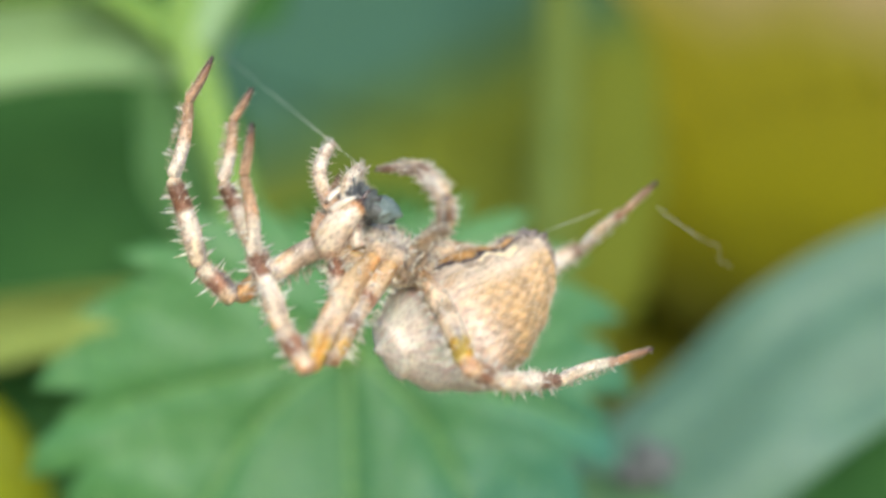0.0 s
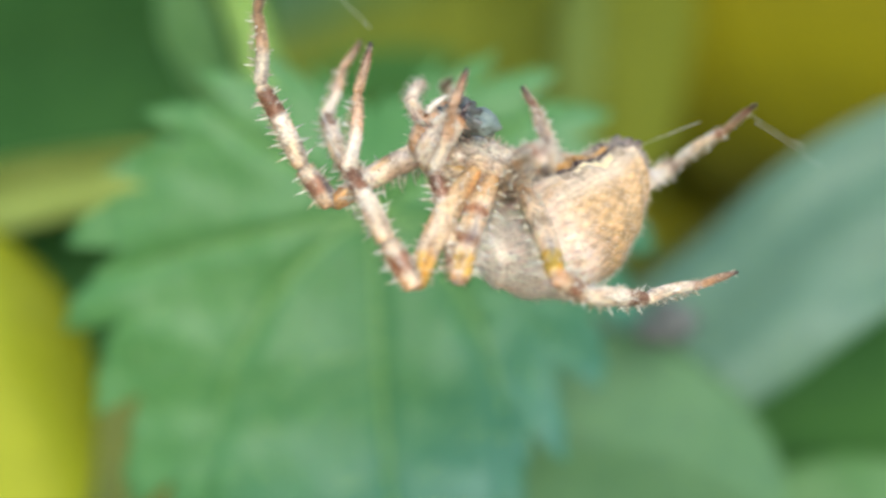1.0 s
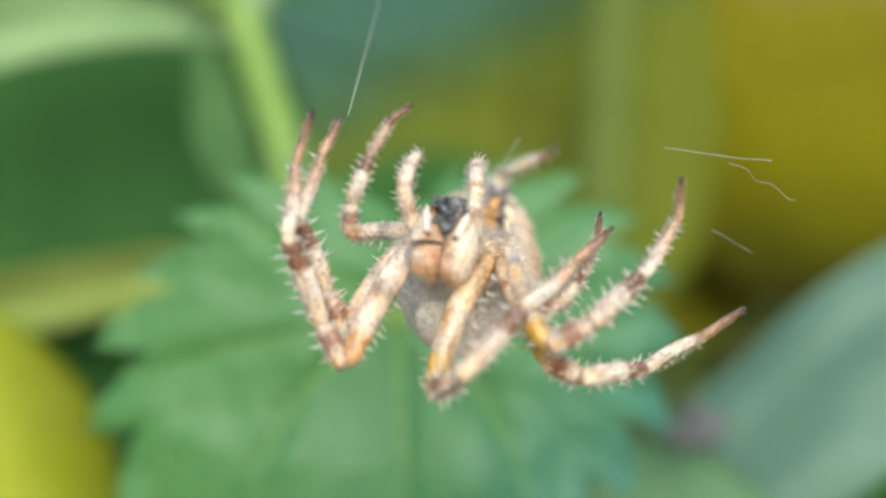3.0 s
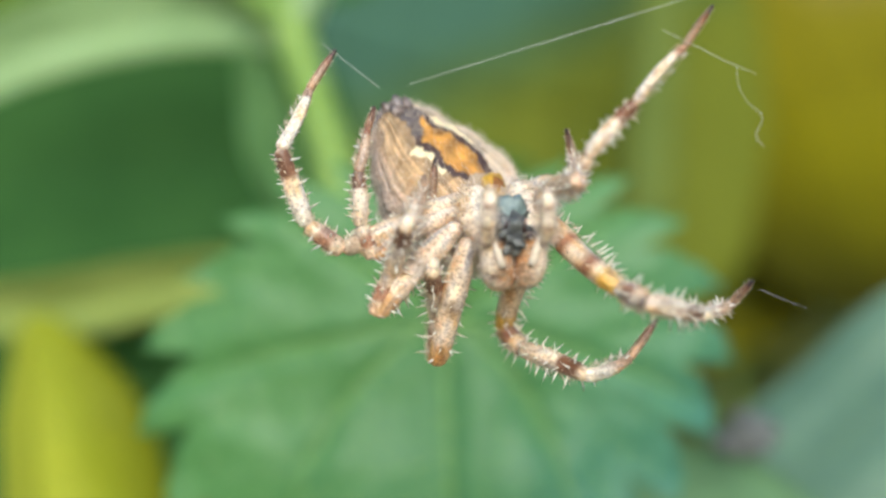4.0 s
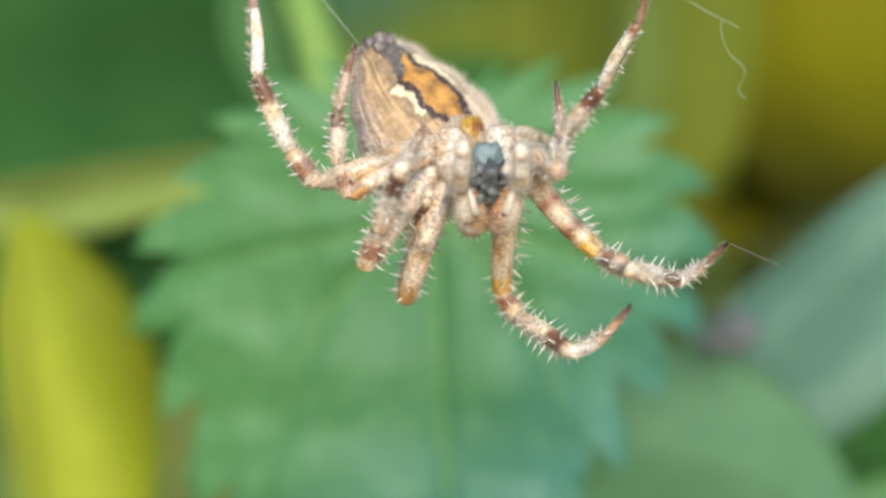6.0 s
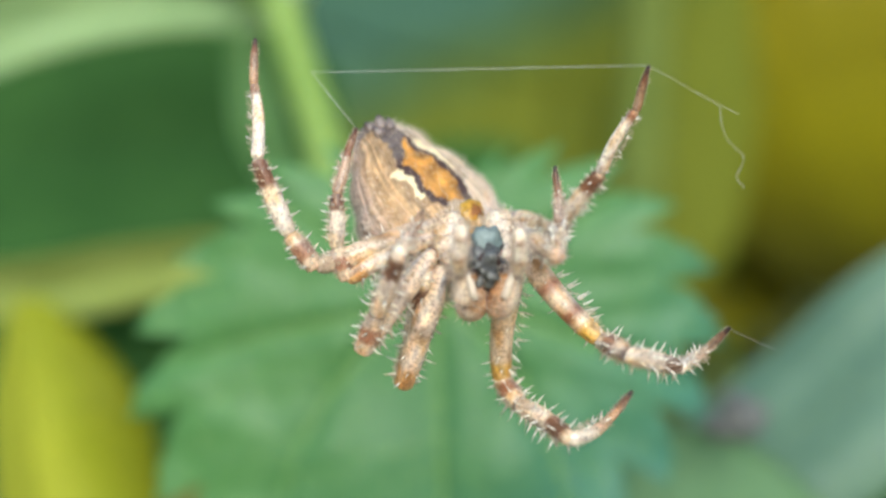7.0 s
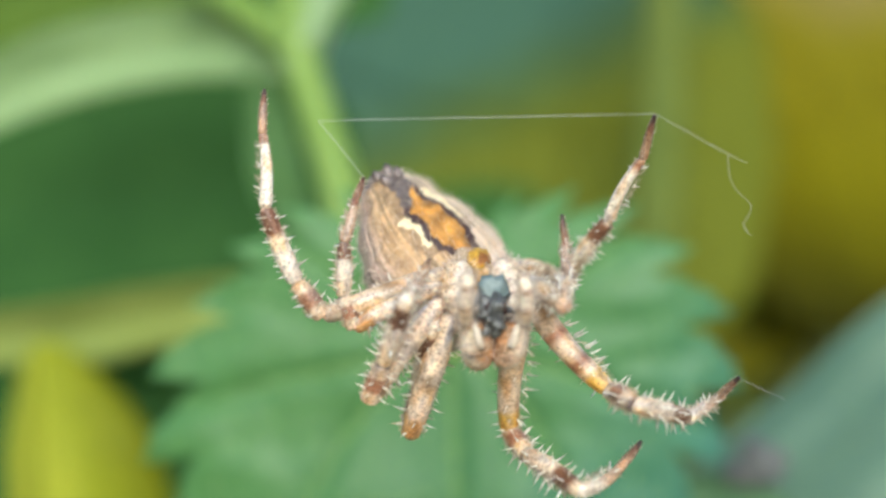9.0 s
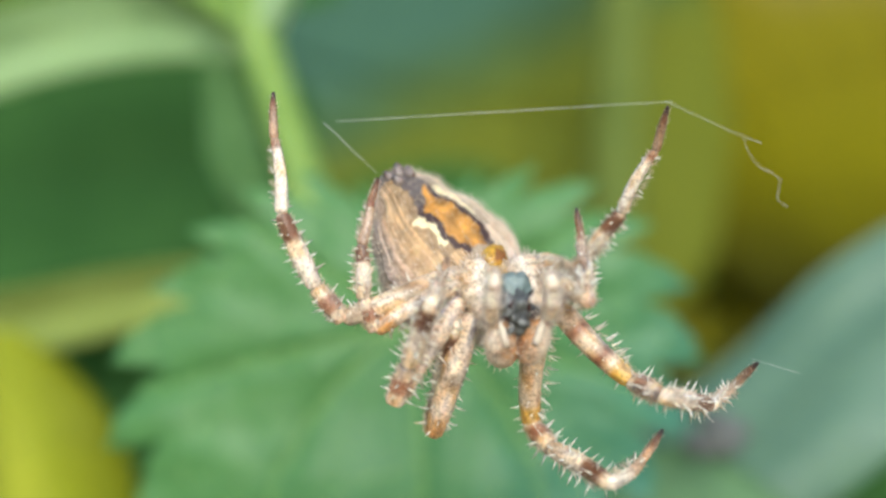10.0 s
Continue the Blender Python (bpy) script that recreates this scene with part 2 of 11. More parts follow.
def round_leaf(name, label, origin, turn, half_left, half_right, teeth, depth, mat, vein_mat, veins, size=1.0, sag=3.0, foot=(), bend={}):
    """A heart-shaped saw-edged leaf whose stalk joins at origin. half_*: reach in mm by degrees from the notch (0) to the tip (180).
    Blade in its own x (right), z (up) plane, facing -y."""
    leaf = thing(name, label, "leaf")
    leaf.matrix_basis = Matrix.Translation(origin) @ turn
    rings, spokes = 26, 720
    verts = []

    def reach(deg):
        side = half_right if deg >= 0 else half_left
        a = abs(deg)
        return (curve_of(side, a) * (1 + 0.012 * math.sin(a * 0.37)) + serrate(a / 180.0 + (0.029 if deg > 0 else 0.042), teeth, depth) * min(1, a / 30)) * size

    def run(v, r):
        return v + bend.get(v, 0) * min(1.0, r / 36.0) ** 0.8

    def rise(deg, r, f):
        f = r / (curve_of(half_right if deg >= 0 else half_left, abs(deg)) * size)
        # quilting between the veins, a droop to the edge and a gutter along the veins
        q = 0.0
        near = min(abs((deg - run(v, r) + 180) % 360 - 180) for v in veins)
        q -= 0.75 * math.exp(-(near * r / 60.0) ** 2 / 1.2)
        q += 0.12 * math.sin(r * 0.55 - abs(deg) * 0.05) * f
        ax = math.radians(deg)
        q += 1.5 * noise.noise(Vector((r * math.sin(ax) * 0.10, r * math.cos(ax) * 0.10, 3.1)))
        q += 0.4 * noise.noise(Vector((r * math.sin(ax) * 0.35, r * math.cos(ax) * 0.35, 8.3)))
        q -= sag * f * f * (0.6 + 0.4 * math.cos(math.radians(deg * 3)))
        return q

    for layer in (0, 1):
        for i in range(rings + 1):
            f = (i / rings) ** 0.85
            for k in range(spokes):
                deg = -180 + 360 * (k + 0.5) / spokes
                r = reach(deg) * f
                a = math.radians(deg)
                y = -rise(deg, r, f) + layer * 0.35
                verts.append((r * math.sin(a) * MM, y * MM, r * math.cos(a) * MM))
    faces = []
    step = (rings + 1) * spokes
    for i in range(rings):
        for k in range(spokes):
            k2 = (k + 1) % spokes
            q = (i * spokes + k, i * spokes + k2, (i + 1) * spokes + k2, (i + 1) * spokes + k)
            faces.append(q)
            faces.append(tuple(step + j for j in reversed(q)))
    for k in range(spokes):
        k2 = (k + 1) % spokes
        faces.append((rings * spokes + k, rings * spokes + k2, step + rings * spokes + k2, step + rings * spokes + k))
    link("blade", verts, faces, mat, leaf)

    def on(deg, r, lift):
        f = min(1.0, r / reach(deg))
        a = math.radians(deg)
        return Vector((r * math.sin(a) * MM, (-rise(deg, r, f) - lift) * MM, r * math.cos(a) * MM))

    if foot:
        inv = (Matrix.Translation(origin) @ turn).inverted()
        root = spline([inv @ here(*p) for p in foot], 30)
        vv, ff, _ = sweep(root, [1.1 * MM] * 31, 8)
        link("petiole", vv, ff, STEM, leaf)
    for v in veins:
        full = curve_of(half_right if v >= 0 else half_left, abs(v)) * size * 0.96
        full = min(full, curve_of(half_right if v >= 0 else half_left, min(180, abs(run(v, full)))) * size * 0.96)
        path = [on(run(v, full * j / 24), full * j / 24, -0.1) for j in range(25)]
        rad = [(0.42 - 0.3 * j / 24) * MM * (0.95 if abs(v) == 180 else 1) for j in range(25)]
        vv, ff, _ = sweep(path, rad, 6)
        link("vein", vv, ff, vein_mat, leaf)
        for j in range(3, 13):
            for sgn in (-1, 1):
                r0 = full * j / 14
                p = []
                for e in range(7):
                    d = sgn * e * (3.6 + 12.0 / (2 + j * 0.5))
                    rr = r0 + e * 0.85 * size
                    dd = (run(v, rr) + d + 180) % 360 - 180
                    if rr > reach(dd) * 0.97:
                        break
                    p.append(on(dd, rr, -0.12))
                if len(p) > 3:
                    vv, ff, _ = sweep(p, [0.17 * MM * (1 - 0.08 * q) for q in range(len(p))], 4)
                    link("side_vein", vv, ff, vein_mat, leaf)
    return leaf


def long_leaf(name, label, spine, wide, side, mat, vein_mat, fold=0.25, teeth=0, depth=0.0, blunt=0.7, ripple=0.6, group="", foot=()):
    """A pointed leaf along a spine of points in mm, wide mm at its broadest, spread along the direction side and folded up along its midrib."""
    leaf = thing(name, label, "leaf", group)
    way = spline([here(*p) for p in spine], 40)
    base = way[0].copy()
    leaf.location = base
    way = [p - base for p in way]
    side = Vector(side).normalized()
    across = 14
    verts = []
    for layer in (0, 1):
        for i, p in enumerate(way):
            s = i / 40
            t = (way[min(i + 1, 40)] - way[max(i - 1, 0)]).normalized()
            w = (side - t * side.dot(t)).normalized()
            up = w.cross(t)
            h = wide * 0.5 * max(0.02, math.sin(math.pi * min(1, 0.03 + s * 0.97)) ** blunt)
            for k in range(across + 1):
                v = -1 + 2 * k / across
                e = h * (1 + (serrate(s, teeth, depth) / h if teeth else 0) * abs(v) ** 3)
                lift = fold * abs(v) * h + ripple * noise.noise(Vector((s * 6, v * 2, wide))) * (0.5 + abs(v))
                verts.append(p + w * (v * e * MM) + up * ((lift + layer * 0.4) * MM))
    n = across + 1
    step = 41 * n
    faces = []
    for i in range(40):
        for k in range(across):
            q = (i * n + k, i * n + k + 1, (i + 1) * n + k + 1, (i + 1) * n + k)
            faces.append(q)
            faces.append(tuple(step + j for j in reversed(q)))
        for k in (0, across):
            faces.append((i * n + k, (i + 1) * n + k, step + (i + 1) * n + k, step + i * n + k))
    link("blade", verts, faces, mat, leaf)
    vv, ff, _ = sweep(way, [max(0.1, 0.018 * wide * (1 - 0.8 * i / 40)) * MM for i in range(41)], 6)
    link("midrib", vv, ff, vein_mat, leaf)
    if foot:
        root = spline([Vector(here(*p)) - base for p in foot], 30)
        vv, ff, _ = sweep(root, [max(0.9, 0.03 * min(wide, 60)) * MM] * 31, 8)
        link("petiole", vv, ff, STEM, leaf)
    for i in range(4, 36, 4):
        for k0, k1 in ((across // 2, across), (across // 2, 0)):
            line = []
            for e in range(7):
                f = e / 6 * 0.92
                row = min(40, i + int(5 * f))
                c = k0 + (k1 - k0) * f
                c0 = int(math.floor(c))
                c1 = min(across, c0 + 1)
                line.append(verts[row * n + c0].lerp(verts[row * n + c1], c - c0))
            vv, ff, _ = sweep(line, [0.007 * wide * (1 - 0.1 * e) * MM for e in range(7)], 4)
            link("side_vein", vv, ff, vein_mat, leaf)
    return leaf


def stalk(name, label, points, r0, r1, mat, ribs=5, steps=40):
    st = thing(name, label, "plant stem")
    way = spline([here(*p) for p in points], steps)
    base = way[0].copy()
    st.location = base
    vv, ff, _ = sweep([p - base for p in way], [(r0 + (r1 - r0) * i / steps) * MM * (1 + 0.06 * noise.noise(Vector((i * 0.4, r0, 0)))) for i in range(steps + 1)], 16)
    link("shaft", vv, ff, mat, st)
    if not ribs:
        for j in range(1, 6):
            i = j * steps // 6
            vv, ff, _ = sweep([way[i + d] - base for d in (-1, 0, 1)], [r0 * q * MM for q in (0.95, 1.12, 0.95)], 16)
            link("node", vv, ff, mat, st)
    for k in range(ribs):
        a = 2 * math.pi * k / ribs + 0.4
        off = Vector((math.cos(a), math.sin(a), 0))
        line = [p - base + off * ((r0 + (r1 - r0) * i / steps) * MM * 0.97) for i, p in enumerate(way)]
        vv, ff, _ = sweep(line, [0.12 * r0 * MM] * (steps + 1), 5)
        link("ridge", vv, ff, VEIN, st)
    return st


# the saw-edged leaf behind the spider, on its stalk
LEFT = ((0, 10.6), (12, 12.8), (33, 18.1), (52, 20.6), (69, 23.4), (97, 28.9), (111, 31.2), (122, 31.8), (138, 35.6), (160, 44.5), (180, 47.9))
RIGHT = ((0, 10.6), (12, 12.8), (31, 17.9), (50, 21.7), (68, 24.5), (83, 27.0), (96, 28.1), (115, 28.1), (134, 27.8), (148, 31.2), (165, 40.1), (180, 47.9))
round_leaf("nettle_leaf", "broad fresh green saw-edged leaf with sunken veins", here(0.1, 98.0, -8.3), pose(0, 0, 0, -6, 0, 0), LEFT, RIGHT, 12, 6.2,
           LEAF_SAW, VEIN, (180, -112, 114, -98, 98, -58, 60), bend={180: -4, -112: -40, 114: 46, -98: -6, 98: 12}, foot=[(0.1, 98.0, -8.3), (0.1, 107.0, -12.3), (4.1, 116.0, -67.1), (9.1, 124.0, -253.1), (12.1, 122.0, -498.0)])
stalk("plant_stem", "pale green ridged plant stem", [(-26.9, 150.8, 66.0), (-24.1, 149.3, 50.1), (-23.4, 147.9, 35.4), (-19.5, 146.4, 21.7), (-15.6, 145.0, 9.1), (-11.7, 143.5, -16.2), (-9.6, 147.9, -55.3), (-8.0, 150.8, -116.4), (-7.3, 153.7, -223.3), (-7.5, 156.6, -361.0), (-7.6, 159.5, -521.6)], 2.90, 3.19, STEM, steps=220, ribs=5)
stalk("leaf_stalk", "thin pale green leaf stalk on the stem", [(-22.6, 147.9, 31.2), (-30.3, 150.8, 37.8), (-39.6, 153.7, 43.7), (-52.9, 159.5, 52.6), (-67.7, 162.4, 64.6)], 2.46, 1.89, STEM, steps=40, ribs=5)
stalk("leaf_stalk", "short pale stalk rising from the stem", [(-22.2, 147.9, 32.0), (-19.2, 150.8, 39.5), (-14.6, 156.6, 49.0), (-7.7, 162.4, 62.8)], 3.4, 3.0, STEM_PALE, steps=40, ribs=5)
long_leaf("curved_leaf", "pale green leaf arching beside the stem", [(-23.5, 150.8, 30.9), (-32.4, 156.6, 34.3), (-44.6, 162.4, 36.1), (-57.6, 165.3, 35.0), (-69.8, 165.3, 31.2), (-83.0, 165.3, 24.5), (-96.1, 165.3, 14.5)], 13.0, (0.1, -0.3, 1), LEAF_PALE, VEIN, blunt=0.45)
long_leaf("hanging_leaf", "grey-green leaf edge hanging beside the stem", [(-30.0, 153.7, 31.5), (-29.3, 156.6, 23.2), (-27.5, 159.5, 12.8), (-23.4, 162.4, 1.9), (-21.0, 165.3, -7.4)], 9.4, (1, -0.3, 0.2), LEAF, VEIN)
long_leaf("shade_toned_leaf", "dark green leaf behind the stem, shade put into its colour", [(-20.3, 217.5, 17.4), (-44.4, 214.6, 17.2), (-70.2, 211.7, 14.5), (-94.2, 211.7, 12.1), (-124.3, 211.7, 8.5)], 63.8, (0.05, 0.2, 1), LEAF_DARK, LEAF_DARK, blunt=0.4)
long_leaf("shade_toned_leaf", "dark green leaf behind the stem, shade put into its colour", [(-21.6, 232.0, -26.2), (-50.6, 232.0, -28.9), (-83.5, 232.0, -34.1), (-129.6, 232.0, -42.0)], 58.0, (0.05, 0.2, 1), LEAF_DARK, LEAF_DARK, blunt=0.4, foot=[(-21.6, 232.0, -26.2), (-21.6, 237.0, -32.2), (-17.6, 246.0, -82.8), (-12.6, 254.0, -262.1), (-9.6, 252.0, -498.0)])
long_leaf("upper_leaf", "mid green leaf above the arching leaf", [(-56.1, 217.5, 61.9), (-78.3, 217.5, 59.4), (-96.8, 217.5, 54.5), (-121.5, 217.5, 44.6)], 37.7, (0.05, 0.2, 1), LEAF_MOSS, LEAF_MOSS)
long_leaf("shade_toned_leaf", "dark green leaf high behind the stem, shade put into its colour", [(-14.0, 240.0, 66.0), (-44.0, 240.0, 70.0), (-72.0, 240.0, 66.0), (-104.0, 240.0, 56.0)], 44.0, (0.05, 0.2, 1), LEAF_DARK, LEAF_DARK, blunt=0.5, foot=[(-104.0, 240.0, 56.0), (-108.0, 246.0, 48.0), (-110.0, 252.0, 0.0), (-108.0, 256.0, -240.0), (-106.0, 254.0, -498.0)])
long_leaf("drooping_leaf", "olive green leaf seen edge on", [(-25.7, 171.1, -4.8), (-37.3, 171.1, -5.7), (-51.9, 171.1, -8.6), (-66.5, 171.1, -11.1), (-85.9, 171.1, -12.5), (-105.3, 171.1, -12.5)], 13.0, (0.05, -0.5, 1), LEAF_BAND, VEIN)
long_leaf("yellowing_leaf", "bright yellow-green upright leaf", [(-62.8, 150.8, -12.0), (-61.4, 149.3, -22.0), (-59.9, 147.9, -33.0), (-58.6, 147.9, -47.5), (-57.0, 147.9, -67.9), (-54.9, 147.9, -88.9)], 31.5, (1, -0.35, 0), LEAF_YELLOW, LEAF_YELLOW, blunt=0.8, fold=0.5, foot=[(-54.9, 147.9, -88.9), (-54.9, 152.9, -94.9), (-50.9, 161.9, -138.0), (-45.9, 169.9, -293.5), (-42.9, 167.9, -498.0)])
BROAD = long_leaf("broad_leaf", "broad bluish green leaf with soft veins", [(13.4, 135.2, -48.9), (29.7, 132.6, -36.6), (45.4, 131.3, -24.7), (60.8, 130.0, -12.8), (78.9, 130.0, -3.4), (103.0, 132.6, 1.5), (128.0, 135.2, 1.0)], 25.5, (0.45, 0.3, 0.85), LEAF_BLUE, LEAF_BLUE, blunt=0.45, fold=0.12, ripple=1.6, foot=[(13.4, 135.2, -48.9), (14.2, 140.2, -56.1), (19.8, 149.2, -105.6), (24.8, 157.2, -275.1), (27.8, 155.2, -498.0)])
long_leaf("lower_leaf", "soft green leaf low behind the saw-edged leaf", [(6.6, 120.0, -41.0), (18.8, 120.0, -40.0), (30.4, 120.0, -40.0), (40.7, 120.0, -43.0), (52.9, 120.0, -50.0)], 29.0, (0.1, 0.1, 1), LEAF_GREY, LEAF_GREY, blunt=0.5, foot=[(6.6, 120.0, -41.0), (7.6, 125.0, -47.4), (12.8, 135.2, -93.5), (17.8, 143.2, -268.2), (20.8, 141.2, -498.0)])
# added dark leaf, stands in for the shadow below the broad leaf
long_leaf("shade_toned_leaf", "dark green leaf added low down as the shadow under the broad leaf", [(44.0, 166.4, -62.3), (62.9, 166.4, -52.8), (81.8, 166.4, -46.2), (100.7, 166.4, -39.6), (124.4, 166.4, -33.9)], 46.8, (0.3, 0.3, 1), LEAF_DARK, LEAF_DARK, foot=[(44.0, 166.4, -62.3), (44.0, 171.4, -68.3), (48.0, 180.4, -114.6), (53.0, 188.4, -280.1), (56.0, 186.4, -498.0)])
long_leaf("lower_leaf", "bright green leaf at the foot of the plants", [(50.0, 143.0, -67.3), (66.3, 143.0, -63.3), (82.5, 143.0, -61.6), (98.7, 143.0, -63.3)], 23.4, (0.1, 0.3, 1), LEAF, LEAF, foot=[(98.7, 143.0, -63.3), (98.7, 148.0, -69.3), (102.7, 157.0, -115.4), (107.7, 165.0, -280.6), (110.7, 163.0, -498.0)])
stalk("background_stem", "pale green stem blurred by distance", [(116.8, 540.0, 307.0), (116.8, 540.0, 135.2), (112.2, 540.0, 43.2), (106.1, 540.0, -79.4), (103.0, 540.0, -294.1), (101.5, 540.0, -496.5)], 12.50, 14.00, STEM_FAR, steps=40, ribs=0)
long_leaf("distant_leaf", "bluish green leaf fading to olive far behind", [(-128.7, 640.0, 153.0), (-48.7, 640.0, 116.7), (42.2, 640.0, 94.9), (125.7, 640.0, 80.3), (209.3, 640.0, 69.4)], 330.0, (0.05, 0.25, 1), LEAF_TEAL, LEAF_TEAL, blunt=0.25, fold=0.03, ripple=4, foot=[(209.3, 640.0, 69.4), (209.3, 720.0, 63.4), (213.3, 729.0, 1.3), (218.3, 737.0, -214.3), (221.3, 735.0, -498.0)])
long_leaf("distant_leaf", "faded green leaf far behind", [(-36.3, 760.0, 125.6), (71.6, 760.0, 104.0), (179.5, 760.0, 91.1), (309.0, 760.0, 78.1)], 400.0, (0.05, 0.25, 1), LEAF_FAR, LEAF_FAR, blunt=0.2, fold=0.03, ripple=4, foot=[(309.0, 760.0, 78.1), (309.0, 765.0, 72.1), (313.0, 774.0, 9.0), (318.0, 782.0, -209.9), (321.0, 780.0, -498.0)])
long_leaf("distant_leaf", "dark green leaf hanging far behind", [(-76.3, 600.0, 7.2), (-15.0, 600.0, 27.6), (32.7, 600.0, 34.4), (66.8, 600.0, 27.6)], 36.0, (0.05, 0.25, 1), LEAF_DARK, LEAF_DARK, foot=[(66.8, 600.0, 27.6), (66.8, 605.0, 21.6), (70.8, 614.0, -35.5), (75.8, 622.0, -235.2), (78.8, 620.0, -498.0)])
long_leaf("distant_leaf", "olive yellow leaf turning brown far behind, lower end darkened as painted shade", [(633.2, 690.0, 133.6), (456.9, 690.0, 133.6), (339.3, 690.0, 125.8), (249.2, 690.0, 102.3), (157.1, 690.0, 47.4)], 420.0, (0.05, 0.25, 1), LEAF_OLIVE, LEAF_OLIVE, blunt=0.25, fold=0.03, ripple=4, foot=[(633.2, 690.0, 133.6), (633.2, 695.0, 127.6), (637.2, 704.0, 57.8), (642.2, 712.0, -182.2), (645.2, 710.0, -498.0)])
lumpy = thing("withered_flower", "withered grey-brown flower head", "flower")
lumpy.location = here(35.3, 115.0, -22.8)
for i in range(9):
    rng = random.Random(40 + i)
    vv, ff = lump((rng.uniform(-2.4, 2.4), rng.uniform(-1.5, 1.5), rng.uniform(-1.8, 1.8)), (1.6, 1.4, 1.5), 10, 14, 0.5, i)
    link("floret", [q * MM for q in vv], ff, SEED, lumpy)


# soil far below and the hedge that closes the place all round
v, f = [], []
for i in range(61):
    for j in range(61):
        x, y = (i - 30) / 30, (j - 30) / 30
        x, y = math.copysign(abs(x) ** 3, x) * 400, math.copysign(abs(y) ** 3, y) * 400
        v.append((x, y, 0.02 * noise.noise(Vector((x * 3, y * 3, 0)))))
for i in range(60):
    for j in range(60):
        f.append((i * 61 + j, (i + 1) * 61 + j, (i + 1) * 61 + j + 1, i * 61 + j + 1))
ground = link("ground", v, f, SOIL)
tagged(ground, "unseen light brown garden soil under the plants, paled to bounce light up", "ground", kind="structure")


def hedge_at(u, a):
    """A point of the hedge's skin: u metres along it, a from its front foot (0) over the top to its back foot (1)."""
    e = math.pi * a
    bulge = 1 + 0.16 * noise.noise(Vector((u * 1.6, a * 5, 2))) + 0.07 * noise.noise(Vector((u * 6, a * 14, 5)))
    y = 1.62 - 0.42 * math.copysign(abs(math.cos(e)) ** 0.5, math.cos(e)) * bulge
    z = 1.5 * math.sin(e) ** 0.6 * (0.9 + 0.1 * bulge) + 0.10 * noise.noise(Vector((u * 0.9, 1, 8)))
    return Vector((u, y + 0.25 * u * u / 16, max(-0.02, z - 0.02) if 0 < a < 1 else -0.02))


v, f = [], []
for j in range(121):
    for k in range(25):
        v.append(hedge_at(-4 + 8 * j / 120, k / 24))
for j in range(120):
    for k in range(24):
        f.append((j * 25 + k, j * 25 + k + 1, (j + 1) * 25 + k + 1, (j + 1) * 25 + k))
f += [tuple(range(25)), tuple(reversed(range(120 * 25, 121 * 25)))]
hedge = link("backdrop", v, f, HEDGE)
tagged(hedge, "blurred green and olive hedge far behind the leaves", "hedge", kind="structure")
rng = random.Random(12)
v, f = [], []
for _ in range(12000):
    s, e = rng.uniform(-4, 4), rng.uniform(0.03, 0.97) ** 1.15
    p = hedge_at(s, e)
    out = (p - Vector((s, 1.62 + 0.25 * s * s / 16, 0.6))).normalized()
    t = (out * 0.6 + Vector((rng.gauss(0, 0.7), rng.gauss(0, 0.7), rng.gauss(-0.2, 0.5)))).normalized()
    w = t.cross(out + Vector((0.1, 0, 0.3))).normalized()
    u = w.cross(t)
    size = rng.uniform(0.04, 0.085)
    b = len(v)
    for x, y, z in ((0, 0, 0), (0.3, 0.35, 0.08), (0.27, 0.65, 0.06), (0, 1, -0.1), (-0.27, 0.65, 0.06), (-0.3, 0.35, 0.08), (0, 0.5, 0)):
        v.append(p + (w * x + t * y + u * z) * size)
    f += [(b, b + 1, b + 6), (b + 1, b + 2, b + 6), (b + 2, b + 3, b + 6), (b + 3, b + 4, b + 6), (b + 4, b + 5, b + 6), (b + 5, b, b + 6)]
leaves = link("hedge_leaves", v, f, HEDGE_LEAF)
tagged(leaves, "many small green leaves of the hedge behind", "leaves", kind="stuff")
v, f = [], []
for _ in range(9000):
    r, a = 3.5 * math.sqrt(rng.random()), rng.uniform(0, 2 * math.pi)
    p = Vector((r * math.cos(a), r * math.sin(a), -0.01))
    t = Vector((rng.gauss(0, 0.35), rng.gauss(0, 0.35), 1)).normalized() * rng.uniform(0.03, 0.11)
    w = Vector((math.cos(a * 7), math.sin(a * 7), 0)) * 0.0022
    bend = Vector((t.x, t.y, 0)) * 0.7
    b = len(v)
    v += [p - w, p + w, p + t * 0.55 + w * 0.8, p + t * 0.55 - w * 0.8, p + t + bend]
    f += [(b, b + 1, b + 2, b + 3), (b + 3, b + 2, b + 4)]
grass = link("grass", v, f, GRASS)
tagged(grass, "short green grass on dry soil", "grass", kind="stuff")


# ---- the spider: x to its right, y forward, z to its back, origin at its waist, in mm ----
CREAM, PALE, BROWN = np.array((0.66, 0.53, 0.38)), np.array((0.78, 0.69, 0.565)), np.array((0.17, 0.085, 0.05))
DARK, AMBER, RUST = np.array((0.055, 0.03, 0.028)), np.array((0.68, 0.48, 0.07)), np.array((0.25, 0.135, 0.07))
GREY, ORANGE = np.array((0.66, 0.56, 0.53)), np.array((0.60, 0.39, 0.18))
PINK, RING, DUN = np.array((0.62, 0.42, 0.29)), np.array((0.13, 0.10, 0.09)), np.array((0.44, 0.285, 0.175))
SIZES = {1: (7.98, 2.62, 5.04, 4.15, 2.71), 2: (6.64, 2.39, 4.21, 3.51, 2.17), 3: (5.27, 1.85, 2.94, 2.46, 1.47), 4: (7.18, 2.30, 4.37, 4.28, 2.71)}      # femur, patella, tibia, metatarsus, tarsus
JOIN = {1: (2.0, 3.7, -0.75), 2: (2.35, 2.75, -0.8), 3: (2.3, 1.8, -0.8), 4: (1.9, 0.9, -0.7)}
